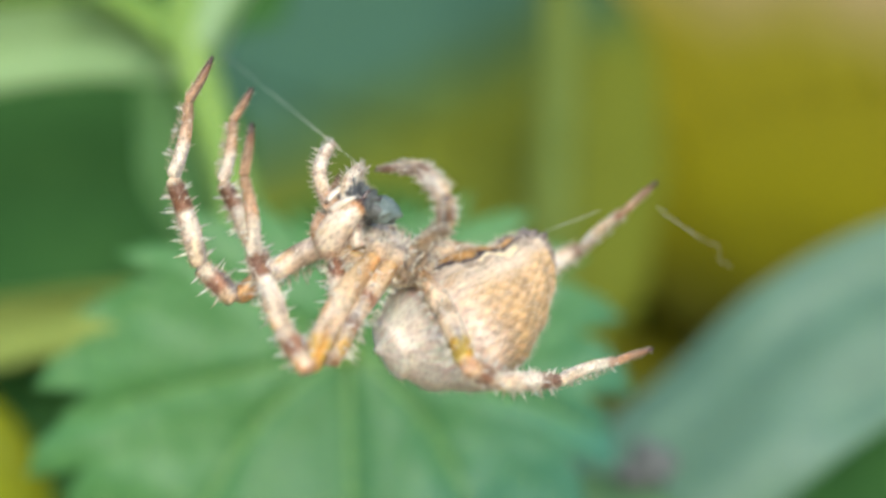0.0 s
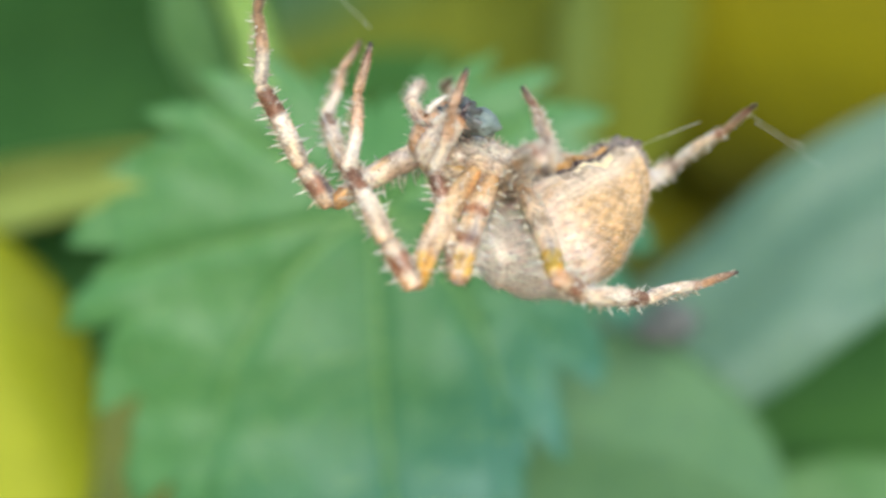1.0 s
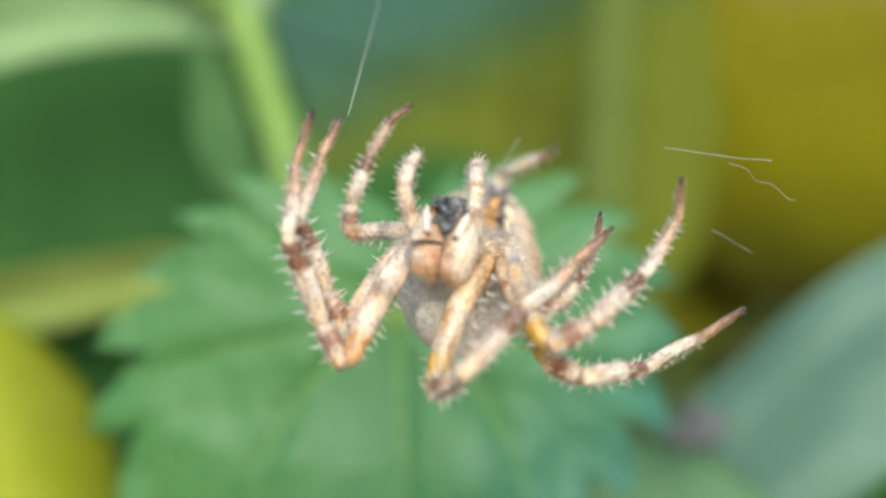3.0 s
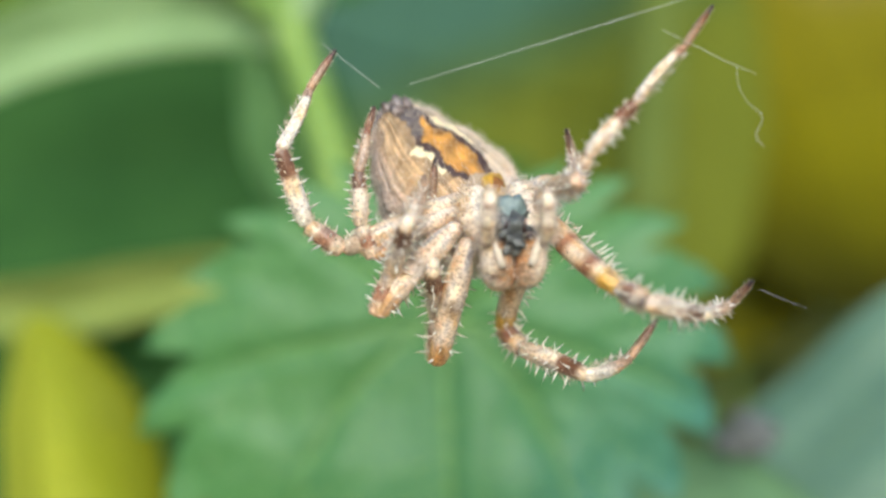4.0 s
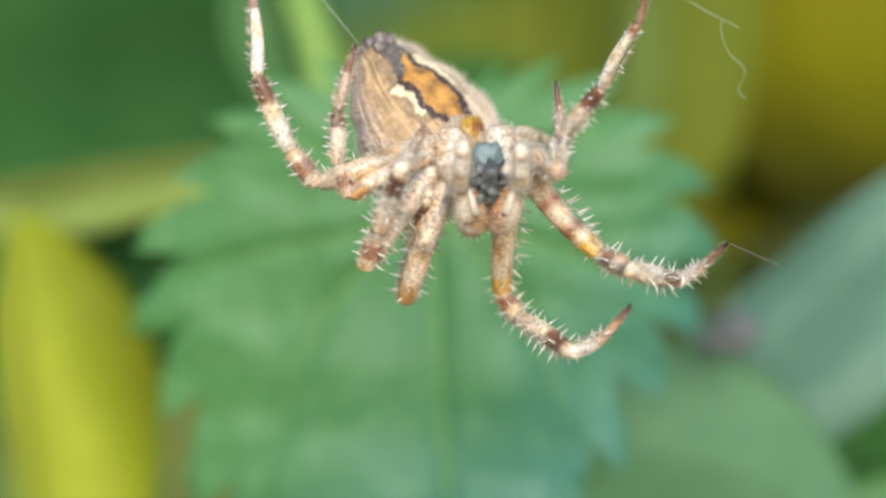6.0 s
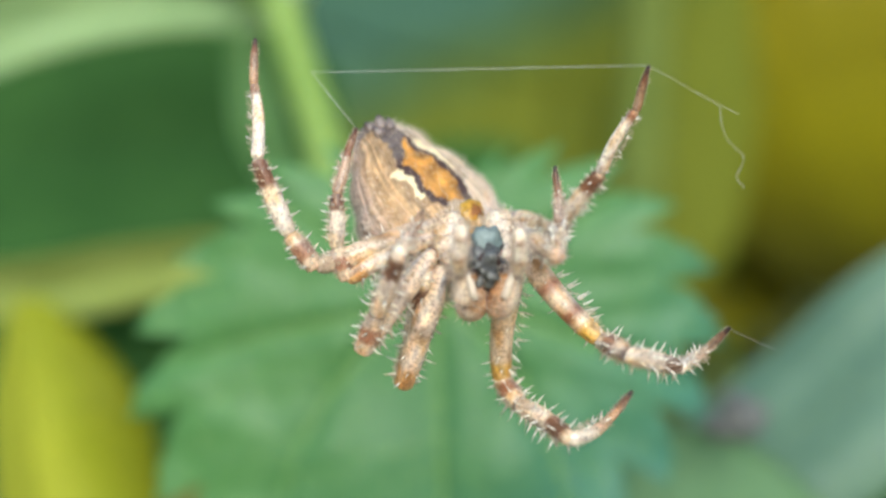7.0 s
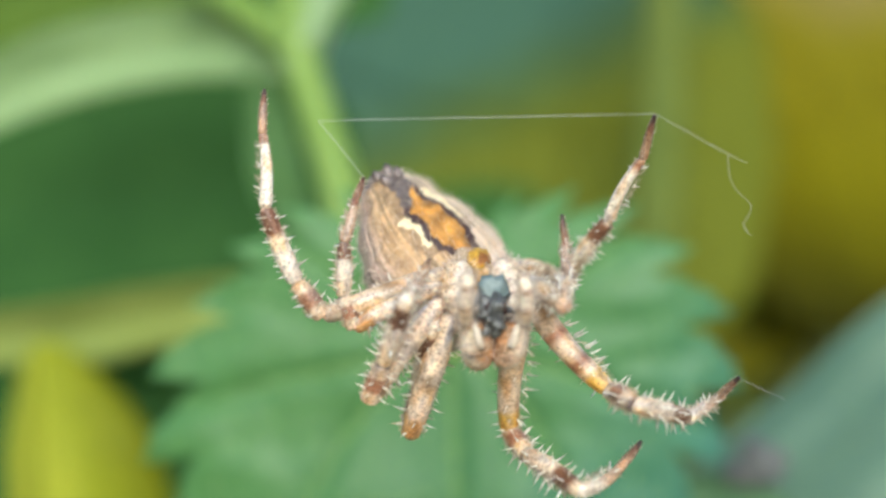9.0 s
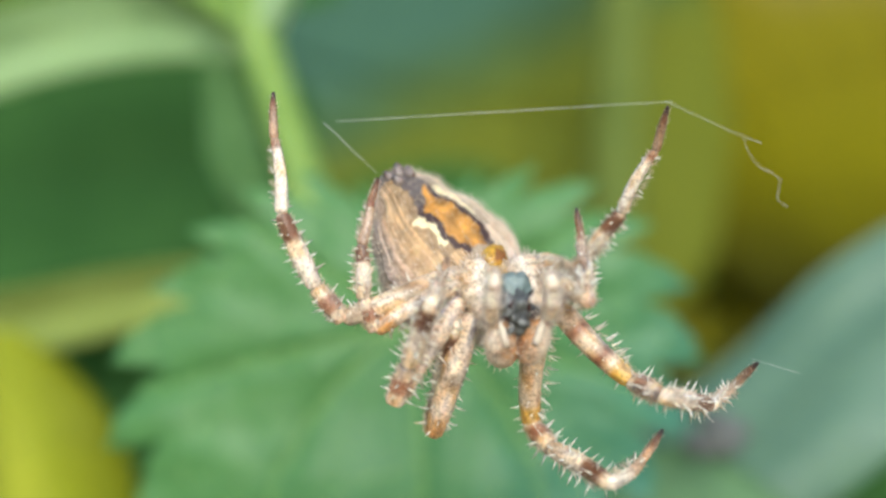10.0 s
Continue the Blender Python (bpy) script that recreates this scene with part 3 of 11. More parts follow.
NAMES = ("femur", "patella", "tibia", "metatarsus", "tarsus")
THICK = {"femur": ((0, 0.48), (0.3, 0.72), (0.75, 0.64), (1, 0.52)), "patella": ((0, 0.54), (0.5, 0.60), (1, 0.49)),
         "tibia": ((0, 0.47), (0.35, 0.56), (0.8, 0.49), (1, 0.41)), "metatarsus": ((0, 0.39), (0.4, 0.37), (1, 0.28)),
         "tarsus": ((0, 0.27), (0.5, 0.25), (1, 0.12))}
KNEE = np.array((0.58, 0.33, 0.13))
BANDS = {"femur": ((0, CREAM), (0.15, CREAM * 1.1), (0.36, CREAM), (0.47, CREAM * 0.55), (0.58, CREAM), (0.74, CREAM * 0.95), (0.82, AMBER), (0.95, AMBER), (1, PINK)),
         "patella": ((0, PINK), (0.25, CREAM), (0.4, BROWN * 2.0), (0.62, BROWN * 1.8), (0.76, CREAM), (0.9, CREAM), (1, RING)),
         "tibia": ((0, RING), (0.05, CREAM), (0.16, CREAM), (0.4, PALE), (0.64, PALE), (0.71, BROWN * 1.4), (0.93, BROWN), (1, CREAM * 0.8)),
         "metatarsus": ((0, CREAM), (0.08, PALE), (0.62, PALE), (0.78, PALE * 0.92), (0.86, BROWN * 2.4), (0.96, BROWN * 1.8), (1, DUN)),
         "tarsus": ((0, DUN), (0.2, DUN * 1.1), (0.5, DUN * 0.75), (0.75, BROWN * 1.2), (0.87, DARK), (1, DARK * 0.5))}


def bristles(rng, length, table, scale, count, tall, thick, lean, lateral):
    """Long spines stand in rows along both sides; short hair grows all round."""
    v, f = [], []
    for i in range(count):
        s = 0.06 + 0.88 * (i + rng.uniform(0.2, 0.8)) / count
        if rng.random() < lateral:
            a = ((i * 7) % 6) * math.pi / 3 + 0.26 + rng.gauss(0, 0.16)
        else:
            a = rng.uniform(0, 2 * math.pi)
        r = curve_of(table, s) * scale
        d = Vector((math.cos(a), lean + rng.gauss(0, 0.12), math.sin(a)))
        root = Vector((math.cos(a) * r * 0.95, s * length, math.sin(a) * r * 0.95)) * MM
        spike(v, f, root, d, tall * rng.uniform(0.65, 1.15) * MM, thick * MM, rng.uniform(-0.12, 0.12))
    return v, f


def segment(name, number, side, parent):
    """One piece of a leg, from its joint along +y."""
    i = NAMES.index(name)
    length = SIZES[number][i]
    scale = (1.0, 0.95, 0.78, 0.92)[number - 1]
    rng = random.Random("%s%d%s" % (name, number, side))
    steps = 44
    path = [Vector((0, (s / steps * (length + 0.16) - 0.08) * MM, 0)) for s in range(steps + 1)]
    # slight natural bow
    path = [p + Vector((0, 0, 0.05 * length * MM * math.sin(math.pi * k / steps) * (1 if name in ("femur", "metatarsus") else 0.4))) for k, p in enumerate(path)]
    radii = []
    for k in range(steps + 1):
        s = k / steps
        end = min(1.0, math.sqrt(max(0.0, 1 - (1 - min(s, 1 - s) / 0.07) ** 2)) if min(s, 1 - s) < 0.07 else 1.0)
        radii.append(curve_of(THICK[name], s) * scale * MM * max(0.15, end))
    verts, faces, way = sweep(path, radii, 20)
    knee = KNEE if number < 4 and side < 0 else np.array((0.62, 0.39, 0.085)) if number < 3 else CREAM * 0.72 if number == 3 or side < 0 else AMBER * 0.75
    band = [(q, knee if c is AMBER else c) for q, c in BANDS[name]]
    if name == "femur" and number == 2 and side > 0:
        # blotches before the amber knee
        band = [(0, np.array((0.52, 0.34, 0.17))), (0.22, np.array((0.57, 0.40, 0.23))), (0.33, CREAM), (0.4, BROWN * 2.0), (0.5, CREAM), (0.58, CREAM), (0.68, BROWN * 1.8), (0.77, CREAM), (0.83, knee), (0.96, knee), (1, PINK)]
    if name == "femur" and number == 1 and side > 0:
        band = [(0, np.array((0.50, 0.32, 0.15))), (0.3, np.array((0.57, 0.41, 0.24))), (0.55, CREAM), (0.66, CREAM * 0.9), (0.74, CREAM * 0.85), (0.82, knee), (0.96, knee), (1, PINK)]
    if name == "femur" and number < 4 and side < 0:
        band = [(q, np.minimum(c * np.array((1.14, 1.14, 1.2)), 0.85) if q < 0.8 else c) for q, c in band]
    if name == "tibia" and number < 3:
        band = [(0, CREAM), (0.08, CREAM), (0.27, CREAM), (0.4, PALE), (0.58, PALE), (0.66, BROWN * 1.4), (0.88, BROWN), (0.97, CREAM * 0.9), (1, CREAM)]
    if name == "tibia" and number == 4:
        band = [(0, CREAM), (0.06, PALE * 1.05), (0.6, PALE * 1.05), (0.68, BROWN * 1.2), (0.94, BROWN * 1.1), (1, CREAM)]
    if name == "metatarsus" and number == 4:
        band = [(0, PALE), (0.06, PALE * 1.06), (0.78, PALE * 1.04), (0.88, BROWN * 2.0), (1, DUN)]
    if number == 3 and name in ("metatarsus", "tarsus"):
        band = [(q, c * np.array((0.62, 0.50, 0.44))) for q, c in band]
    if name == "metatarsus" and number < 3:
        band = [(0, PALE), (0.4, PALE), (0.62, PINK), (0.8, DUN), (1, DUN * 0.8)]
    tint = np.array([[curve_of([(q, c[j]) for q, c in band], s) for j in range(3)] for s in way])
    # lengthwise streaks of grey and ochre in the pale skin
    for j, s in enumerate(way):
        a = 2 * math.pi * (j % 20) / 20
        q = Vector((math.cos(a) * 1.7 + number * 5, s * length * 0.75, math.sin(a) * 1.7 + side * 3))
        g, o = noise.noise(q), noise.noise(q * 0.8 + Vector((9, 4, 1)))
        fine = noise.noise(Vector((math.cos(a) * 3.5, s * length * 2.5, math.sin(a) * 3.5 + number)))
        weight = 1.0 if name in ("femur", "patella") else 0.65
        c = tint[j] * (1 + (0.06 + 0.36 * g + 0.30 * fine) * weight)
        k = max(0.0, o - 0.12) * 1.5 * weight
        c = c * (1 - k) + c * np.array((0.85, 0.58, 0.30)) * k
        k = max(0.0, -o - 0.12) * 1.5 * weight
        tint[j] = np.clip(c * (1 - k) + np.array((0.55, 0.55, 0.58)) * c.sum() / 2.2 * k, 0.01, 0.92)
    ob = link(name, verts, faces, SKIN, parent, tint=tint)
    if name in ("femur", "patella", "tibia", "metatarsus"):
        n = {"femur": 44, "patella": 18, "tibia": 34, "metatarsus": 18}[name]
        tall = {"femur": 0.74, "patella": 0.75, "tibia": 0.78, "metatarsus": 0.48}[name] * (0.75 if number > 2 else 1)
        bv, bf = bristles(rng, length, THICK[name], scale, n, tall, 0.075, 0.2, 0.9)
        hv, hf = bristles(rng, length, THICK[name], scale, 240, 0.36, 0.016, 0.8, 0.0)
    else:
        bv, bf = bristles(rng, length, THICK[name], scale, 8, 0.25, 0.016, 0.6, 0.4)
        hv, hf = bristles(rng, length, THICK[name], scale, 90, 0.2, 0.012, 0.8, 0.0)
    # the bristles grow on the piece and share its mesh
    me = ob.data
    b0 = len(verts)
    allv = list(verts) + bv + hv
    allf = list(faces) + [tuple(b0 + q for q in g) for g in bf] + [tuple(b0 + len(bv) + q for q in g) for g in hf]
    full = np.concatenate([tint, np.tile((0.86, 0.82, 0.68), (len(bv), 1)), np.tile(CREAM * 1.1, (len(hv), 1))])
    bpy.data.objects.remove(ob)
    bpy.data.meshes.remove(me)
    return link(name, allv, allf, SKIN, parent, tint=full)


def make_leg(spider, number, side):
    """The hip, with the five pieces that move on it."""
    x, y, z = JOIN[number]
    x *= side
    root = Vector((0.75 * side, 1.2 + 0.62 * (y - 0.9), -0.35)) * MM
    tip = Vector((x, y, z)) * MM
    path = [root.lerp(tip, s / 10) + Vector((0, 0, -0.22 * MM * math.sin(math.pi * s / 10))) for s in range(11)]
    radii = [curve_of(((0, 0.5), (0.45, 0.86), (0.8, 0.7), (0.92, 0.72), (1, 0.5)), s / 10) * MM for s in range(11)]
    verts, faces, way = sweep(path, radii, 14)
    tint = np.array([PALE * 0.95 if s < 0.7 else CREAM for s in way])
    rng = random.Random(number * 10 + side)
    hv, hf = [], []
    for _ in range(250):
        q = rng.choice(verts)
        d = (q - tip * 0.5 - root * 0.5).normalized()
        spike(hv, hf, q, d + Vector((0, 0.3, 0)), rng.uniform(0.25, 0.65) * MM, 0.034 * MM)
    b0 = len(verts)
    leg = link("leg", verts + hv, faces + [tuple(b0 + q for q in g) for g in hf], SKIN, spider, tint=np.concatenate([tint, np.tile(PALE, (len(hv), 1))]))
    return {n: segment(n, number, side, leg) for n in NAMES}


def abdomen_ring(s):
    """Half width, half height and middle height at the share s from front to tail."""
    w = curve_of(((0, 0.25), (0.07, 2.1), (0.22, 3.7), (0.42, 4.55), (0.6, 4.25), (0.78, 3.15), (0.9, 2.05), (0.97, 1.2), (1, 0.35)), s)
    h = curve_of(((0, 0.2), (0.07, 1.7), (0.22, 2.95), (0.42, 3.75), (0.6, 3.65), (0.78, 2.95), (0.9, 2.1), (0.97, 1.2), (1, 0.3)), s)
    z = curve_of(((0, 2.9), (0.4, 2.8), (0.7, 2.6), (0.9, 1.7), (1, 1.3)), s)
    return w * 0.94, h * 1.03, z * 1.05


def make_abdomen(spider):
    rows, around = 110, 180
    verts, faces, tint = [], [], []
    for i in range(rows + 1):
        s = i / rows
        w, h, z = abdomen_ring(s)
        y = 3.8 - 12.3 * s
        for k in range(around):
            a = 2 * math.pi * k / around                      # 0 right flank, 90 back, 270 belly
            c, n = math.cos(a), math.sin(a)
            fold = 0.045 * math.sin(y * 6.6 + 1.3 * math.sin(a * 5) + 2 * noise.noise(Vector((y, a, 0)))) * (0.35 + 0.65 * abs(c)) * min(1, s * 4)
            fold += 0.03 * min(1, w / 3.5) ** 2 * math.sin(a * 34 + noise.noise(Vector((y * 0.8, a * 2, 7))) * 3) * abs(c)
            fold += 0.10 * noise.noise(Vector((c * 3, y * 0.9, n * 3)))
            r = 1 + fold / max(1.2, w) * (0 if w < 0.5 else 1)
            flat = 0.86 if n < 0 else 1.0 + 0.18 * n
            p = Vector((w * c * r, y, z + h * n * flat * r))
            verts.append(p * MM)
            # pattern
            x = p.x
            g = noise.noise(Vector((c * 4, y * 1.3, n * 4)))
            col = ORANGE * (0.95 + 0.35 * g) * 0.86 + CREAM * 0.12 + 0.01
            stripe = 0.5 + 0.5 * math.sin(a * 30 + y * 0.5 + 5 * noise.noise(Vector((y * 0.4, a * 2, 1))))
            col = col * (0.90 + 0.14 * stripe)
            streak = noise.noise(Vector((a * 14.0, y * 0.35, 2.0))) + 0.8 * noise.noise(Vector((a * 30.0, y * 0.5, 5.0)))
            col = col * (1.0 + (0.22 if c > 0 else 0.65) * streak) + np.array((0.03, 0.03, 0.05)) * max(0.0, streak)
            # netted right flank, dun left flank, pale beside the belly
            net = math.cos(y * 6.0 + 0.8 * math.sin(a * 9)) * math.cos(a * 26 + y * 1.5)
            if c > 0:
                k = curve_of(((-0.78, 1.0), (-0.5, 0.0), (1, 0.0)), n)
                col = col * (1 + 0.24 * net * (1 - k)) * (1 - k) + (np.array((0.64, 0.52, 0.38)) * (1 + 0.25 * streak)) * k
            else:
                k = curve_of(((-0.8, 0.0), (-0.15, 1.0), (1, 1.0)), n)
                col = col * (1 - k) + np.array((0.56, 0.44, 0.37)) * (1 + 0.75 * streak) * k
                col = col * 0.88
            back = max(0.0, n)
            # pinkish front, its tint raised further to replace light bounced from below
            fore = curve_of(((-3.6, 0.0), (0.2, 1.0), (3.6, 1.0)), y + 1.8 * min(0.0, n - 0.2))
            col = col * (1 - 0.8 * fore) + (np.array((1.08, 0.92, 0.84)) + 0.06 * g + 0.04 * streak) * 0.8 * fore
            # leaf-shaped figure of the back
            if n > 0.3 and y < -0.5 and abs(x) < 2.6 - 0.25 * abs(y + 2) + 0.35 * math.sin(y * 3):
                col = col * np.array((0.8, 0.72, 0.66))
            if n < -0.25:
                u = (-y - 0.9) / 6.7                            # 0 behind the waist, 1 at the tail
                half = curve_of(((0, 0.9), (0.25, 1.4), (0.5, 1.3), (0.75, 0.85), (1, 0.55)), u) + 0.16 * noise.noise(Vector((y * 2.6, 0.5, 4)))
                d = abs(x) - half
                if -0.12 < u < 1.0 and d < 0:
                    col = np.array((0.48, 0.24, 0.05)) * (0.9 + 1.0 * g) * (1.0 if abs(x) > 0.22 + 0.1 * g else 1.25)
                    if d > -0.48 + 0.3 * g:
                        col = DARK * 1.0
                    if u > 0.70 + 0.2 * g:
                        col = GREY * 0.2
                    elif u < 0.06 + 0.2 * g:
                        col = CREAM * 0.6
                elif (0.24 if x < 0 else 0.3) < u < (0.6 if x < 0 else 0.72) and d < 0.46 + 0.2 * math.sin(u * 13) and 0 <= d:
                    col = np.array((0.88, 0.76, 0.48))
                elif 0.16 < u < 0.86 and d < 0.72 + 0.2 * g:
                    col = col * 0.62
            if s > 0.94 and n < 0.2:
                col = GREY * 0.3
            tint.append(np.clip(col, 0.01, 0.9))
    for i in range(rows):
        for k in range(around):
            k2 = (k + 1) % around
            faces.append((i * around + k, (i + 1) * around + k, (i + 1) * around + k2, i * around + k2))
    faces.append(tuple(range(around)))
    faces.append(tuple(reversed(range(rows * around, (rows + 1) * around))))
    ab = link("abdomen", verts, faces, BELLY, spider, "wrinkled orange and cream abdomen with pale belly marks", np.array(tint))
    rng = random.Random(5)
    hv, hf = [], []
    for _ in range(4200):
        i, k = rng.randrange(4, rows - 2), rng.randrange(around)
        p = verts[i * around + k]
        w, h, z = abdomen_ring(i / rows)
        a = 2 * math.pi * k / around
        d = Vector((math.cos(a), rng.uniform(-0.9, 0.1), math.sin(a)))
        spike(hv, hf, p, d, rng.uniform(0.16, 0.55) * MM, 0.011 * MM, rng.uniform(-0.2, 0.2))
    link("hair_coat", hv, hf, FUZZ, ab)
    for x, y, z, r, l in ((-0.36, -7.95, 0.5, 0.36, 0.5), (0.36, -7.95, 0.5, 0.36, 0.5), (-0.42, -7.4, 0.05, 0.34, 0.4), (0.42, -7.4, 0.05, 0.34, 0.4)):
        p0 = Vector((x, y + 0.35, z)) * MM
        p1 = Vector((x * 1.5, y - l * 0.7, z - l * 0.75)) * MM
        vv, ff, ww = sweep([p0.lerp(p1, q / 6) for q in range(7)], [r * (1, 1.05, 1.0, 0.9, 0.75, 0.55, 0.2)[q] * MM for q in range(7)], 10)
        link("spinneret", vv, ff, SKIN, ab, tint=np.array([GREY * (0.32 if q < 0.7 else 0.16) for q in ww]))
    vv, ff = lump((0, -0.2, -0.42), (0.8, 0.66, 0.38), 14, 22, 0.35, 2)
    link("epigyne", [q * MM for q in vv], ff, SKIN, ab, "amber-brown plate under the waist", np.array([AMBER * np.array((0.72, 0.62, 0.6)) if abs(q.x - 0.1) + abs(q.y) > 0.5 else np.array((0.24, 0.10, 0.02)) for q in vv]))
    return ab


PALPS = {}


def make_prosoma(spider):
    rows, around = 26, 32
    verts, faces, tint = [], [], []
    for i in range(rows + 1):
        s = i / rows
        y = -0.2 + 6.0 * s
        w = curve_of(((0, 0.5), (0.12, 1.35), (0.38, 2.15), (0.62, 1.75), (0.75, 1.35), (0.95, 1.2), (1, 0.9)), s)
        top = curve_of(((0, 0.3), (0.3, 1.05), (0.7, 1.15), (0.92, 1.05), (1, 0.6)), s)
        low = curve_of(((0, 0.3), (0.2, 0.65), (0.8, 0.6), (1, 0.5)), s)
        for k in range(around):
            a = 2 * math.pi * k / around
            n = math.sin(a)
            p = Vector((w * math.cos(a), y, (top if n > 0 else low) * n))
            p *= 1 + 0.03 * noise.noise(p * 1.5)
            verts.append(p * MM)
            t = CREAM * 1.0 + 0.06 * noise.noise(p * 2)
            if n > 0.1 and abs(p.x) < 0.35:
                t = t * np.array((0.6, 0.5, 0.42))
            if n < -0.15:
                t = np.array((0.60, 0.42, 0.20)) * (1 + 0.4 * noise.noise(p * 3))
            tint.append(np.clip(t, 0.01, 0.9))
    for i in range(rows):
        for k in range(around):
            k2 = (k + 1) % around
            faces.append((i * around + k, i * around + k2, (i + 1) * around + k2, (i + 1) * around + k))
    faces.append(tuple(reversed(range(around))))
    faces.append(tuple(range(rows * around, (rows + 1) * around)))
    hv, hf = [], []
    rng = random.Random(3)
    for _ in range(420):
        p = verts[rng.randrange(len(verts))]
        d = Vector((p.x, rng.uniform(-0.0005, 0.002), p.z))
        spike(hv, hf, p, d, rng.uniform(0.2, 0.55) * MM, 0.026 * MM)
    b0 = len(verts)
    link("carapace", verts + hv, faces + [tuple(b0 + q for q in g) for g in hf], SKIN, spider, "cream hairy carapace",
         np.concatenate([np.array(tint), np.tile(PALE, (len(hv), 1))]))
    vv, ff = lump((0, 2.3, -0.62), (0.85, 1.25, 0.26), 12, 18, 0.1, 1)
    link("sternum", [q * MM for q in vv], ff, SKIN, spider, "amber brown breast plate", np.tile((0.42, 0.25, 0.09), (len(vv), 1)))
    vv, ff, ww = sweep([Vector((0, y * MM, 0.15 * MM)) for y in (-0.6, -0.3, 0, 0.3, 0.6)], [0.42 * MM] * 5, 12)
    link("pedicel", vv, ff, SKIN, spider, tint=np.tile(BROWN, (len(vv), 1)))
    for side in (-1, 1):
        # jaws hang down from the face, bulging forward, with a fang each
        path = [Vector((0.6 * side, 5.4, 0.5)), Vector((0.76 * side, 6.0, -0.3)), Vector((0.92 * side, 5.95, -1.3)), Vector((0.98 * side, 5.6, -2.2)), Vector((0.74 * side, 5.25, -2.95))]
        way = [q * MM for q in spline(path, 14)]
        vv, ff, ww = sweep(way, [curve_of(((0, 0.62), (0.25, 0.86), (0.5, 0.84), (0.85, 0.52), (1, 0.2)), q / 14) * MM for q in range(15)], 18)
        # streaked chestnut with a pale outer edge and a dark tip
        tone = []
        for q, p, c in zip(ww, vv, (way[k // 18] for k in range(len(vv)))):
            edge = 0.55 * (p - c).normalized().x * side + 0.7 * (q - 0.28) + 0.7 * noise.noise(p * 1100 + Vector((side * 3, 0, 0))) + 0.4 * noise.noise(p * 3100)
            chest = np.array((0.54, 0.28, 0.125)) * (1 + 0.5 * noise.noise(p * 2300))
            k = min(0.9, max(0.08, 0.42 + edge * 1.2)) if q < 0.85 else 0.0
            tone.append((chest * (1 - k) + PALE * k) if q < 0.9 else DARK)
        tone = np.clip(np.array(tone), 0.01, 0.9)
        hv, hf = [], []
        for _ in range(340):
            j = rng.randrange(len(vv))
            spike(hv, hf, vv[j], (vv[j] - way[j // 18]).normalized() + Vector((0, 0.2, -0.3)), rng.uniform(0.14, 0.42) * MM, 0.026 * MM)
        b0 = len(vv)
        link("jaw", vv + hv, ff + [tuple(b0 + q for q in g) for g in hf], SKIN, spider, "pale pinkish jaw with a chestnut base", np.concatenate([tone, np.tile(PALE, (len(hv), 1))]))
        fang = spline([Vector((0.55 * side, 5.3, -2.9)), Vector((0.4 * side, 5.1, -3.5)), Vector((0.15 * side, 4.7, -3.3))], 8)
        vv, ff, ww = sweep([q * MM for q in fang], [(0.16 - 0.016 * q) * MM for q in range(9)], 8)
        link("fang", vv, ff, GLOSS, spider, tint=np.tile(DARK, (len(vv), 1)))
        # pale bars shaped after the white highlights along the jaws
        glint_path = spline([Vector((0.66 * side, 6.5, -1.5)), Vector((0.82 * side, 6.5, -2.0)), Vector((1.0 * side, 6.2, -2.6)), Vector((1.12 * side, 5.85, -3.1))], 10)
        vv, ff, ww = sweep([q * MM for q in glint_path], [curve_of(((0, 0.12), (0.3, 0.24), (0.7, 0.21), (1, 0.06)), q / 10) * MM for q in range(11)], 12)
        link("jaw_glint", vv, ff, GLOSS, spider, "pale glossy bar modelled as the highlight along the jaw", np.array([PALE if q > 0.25 else BROWN for q in ww]))
        palp = spline([Vector((0, 0, 0)), Vector((0, 1.2, 0.3)), Vector((0, 2.6, 0.45)), Vector((0, 3.8, 0.2)), Vector((0, 4.6, -0.5)), Vector((0, 4.9, -1.2))], 26)
        rad = [curve_of(((0, 0.36), (0.25, 0.44), (0.5, 0.42), (0.8, 0.38), (1, 0.14)), q / 26) * MM for q in range(27)]
        vv, ff, ww = sweep([q * MM for q in palp], rad, 12)
        pt = np.array([(PALE * 0.98 if (q * 5) % 1 < 0.7 else np.array((0.50, 0.36, 0.27))) * (1 + 0.35 * noise.noise(p * 1400)) for q, p in zip(ww, vv)])
        hv, hf = [], []
        for _ in range(320):
            j = rng.randrange(len(vv))
            d = (vv[j] - palp[j // 12] * MM).normalized()
            spike(hv, hf, vv[j], d + Vector((0, 0.4, 0)), rng.uniform(0.2, 0.55) * MM, 0.036 * MM)
        b0 = len(vv)
        PALPS[side] = link("palp", vv + hv, ff + [tuple(b0 + q for q in g) for g in hf], SKIN, spider, "hairy cream feeler", np.concatenate([pt, np.tile(PALE, (len(hv), 1))]))
    for x, y, z, r in ((0.24, 5.55, 0.66, 0.12), (0.26, 5.66, 0.4, 0.12), (0.95, 5.45, 0.5, 0.1), (1.02, 5.48, 0.34, 0.1)):
        for side in (-1, 1):
            vv, ff = lump((x * side, y, z), (r, r, r), 8, 10)
            link("eye", [q * MM for q in vv], ff, EYE, spider)


spider = thing("spider", "orange-brown garden spider with cream banded bristly legs hanging on threads", "spider")
make_prosoma(spider)
ABDOMEN = make_abdomen(spider)
LEGS = {}
for number in (1, 2, 3, 4):
    for side in (-1, 1):
        LEGS[("L" if side < 0 else "R") + str(number)] = make_leg(spider, number, side)

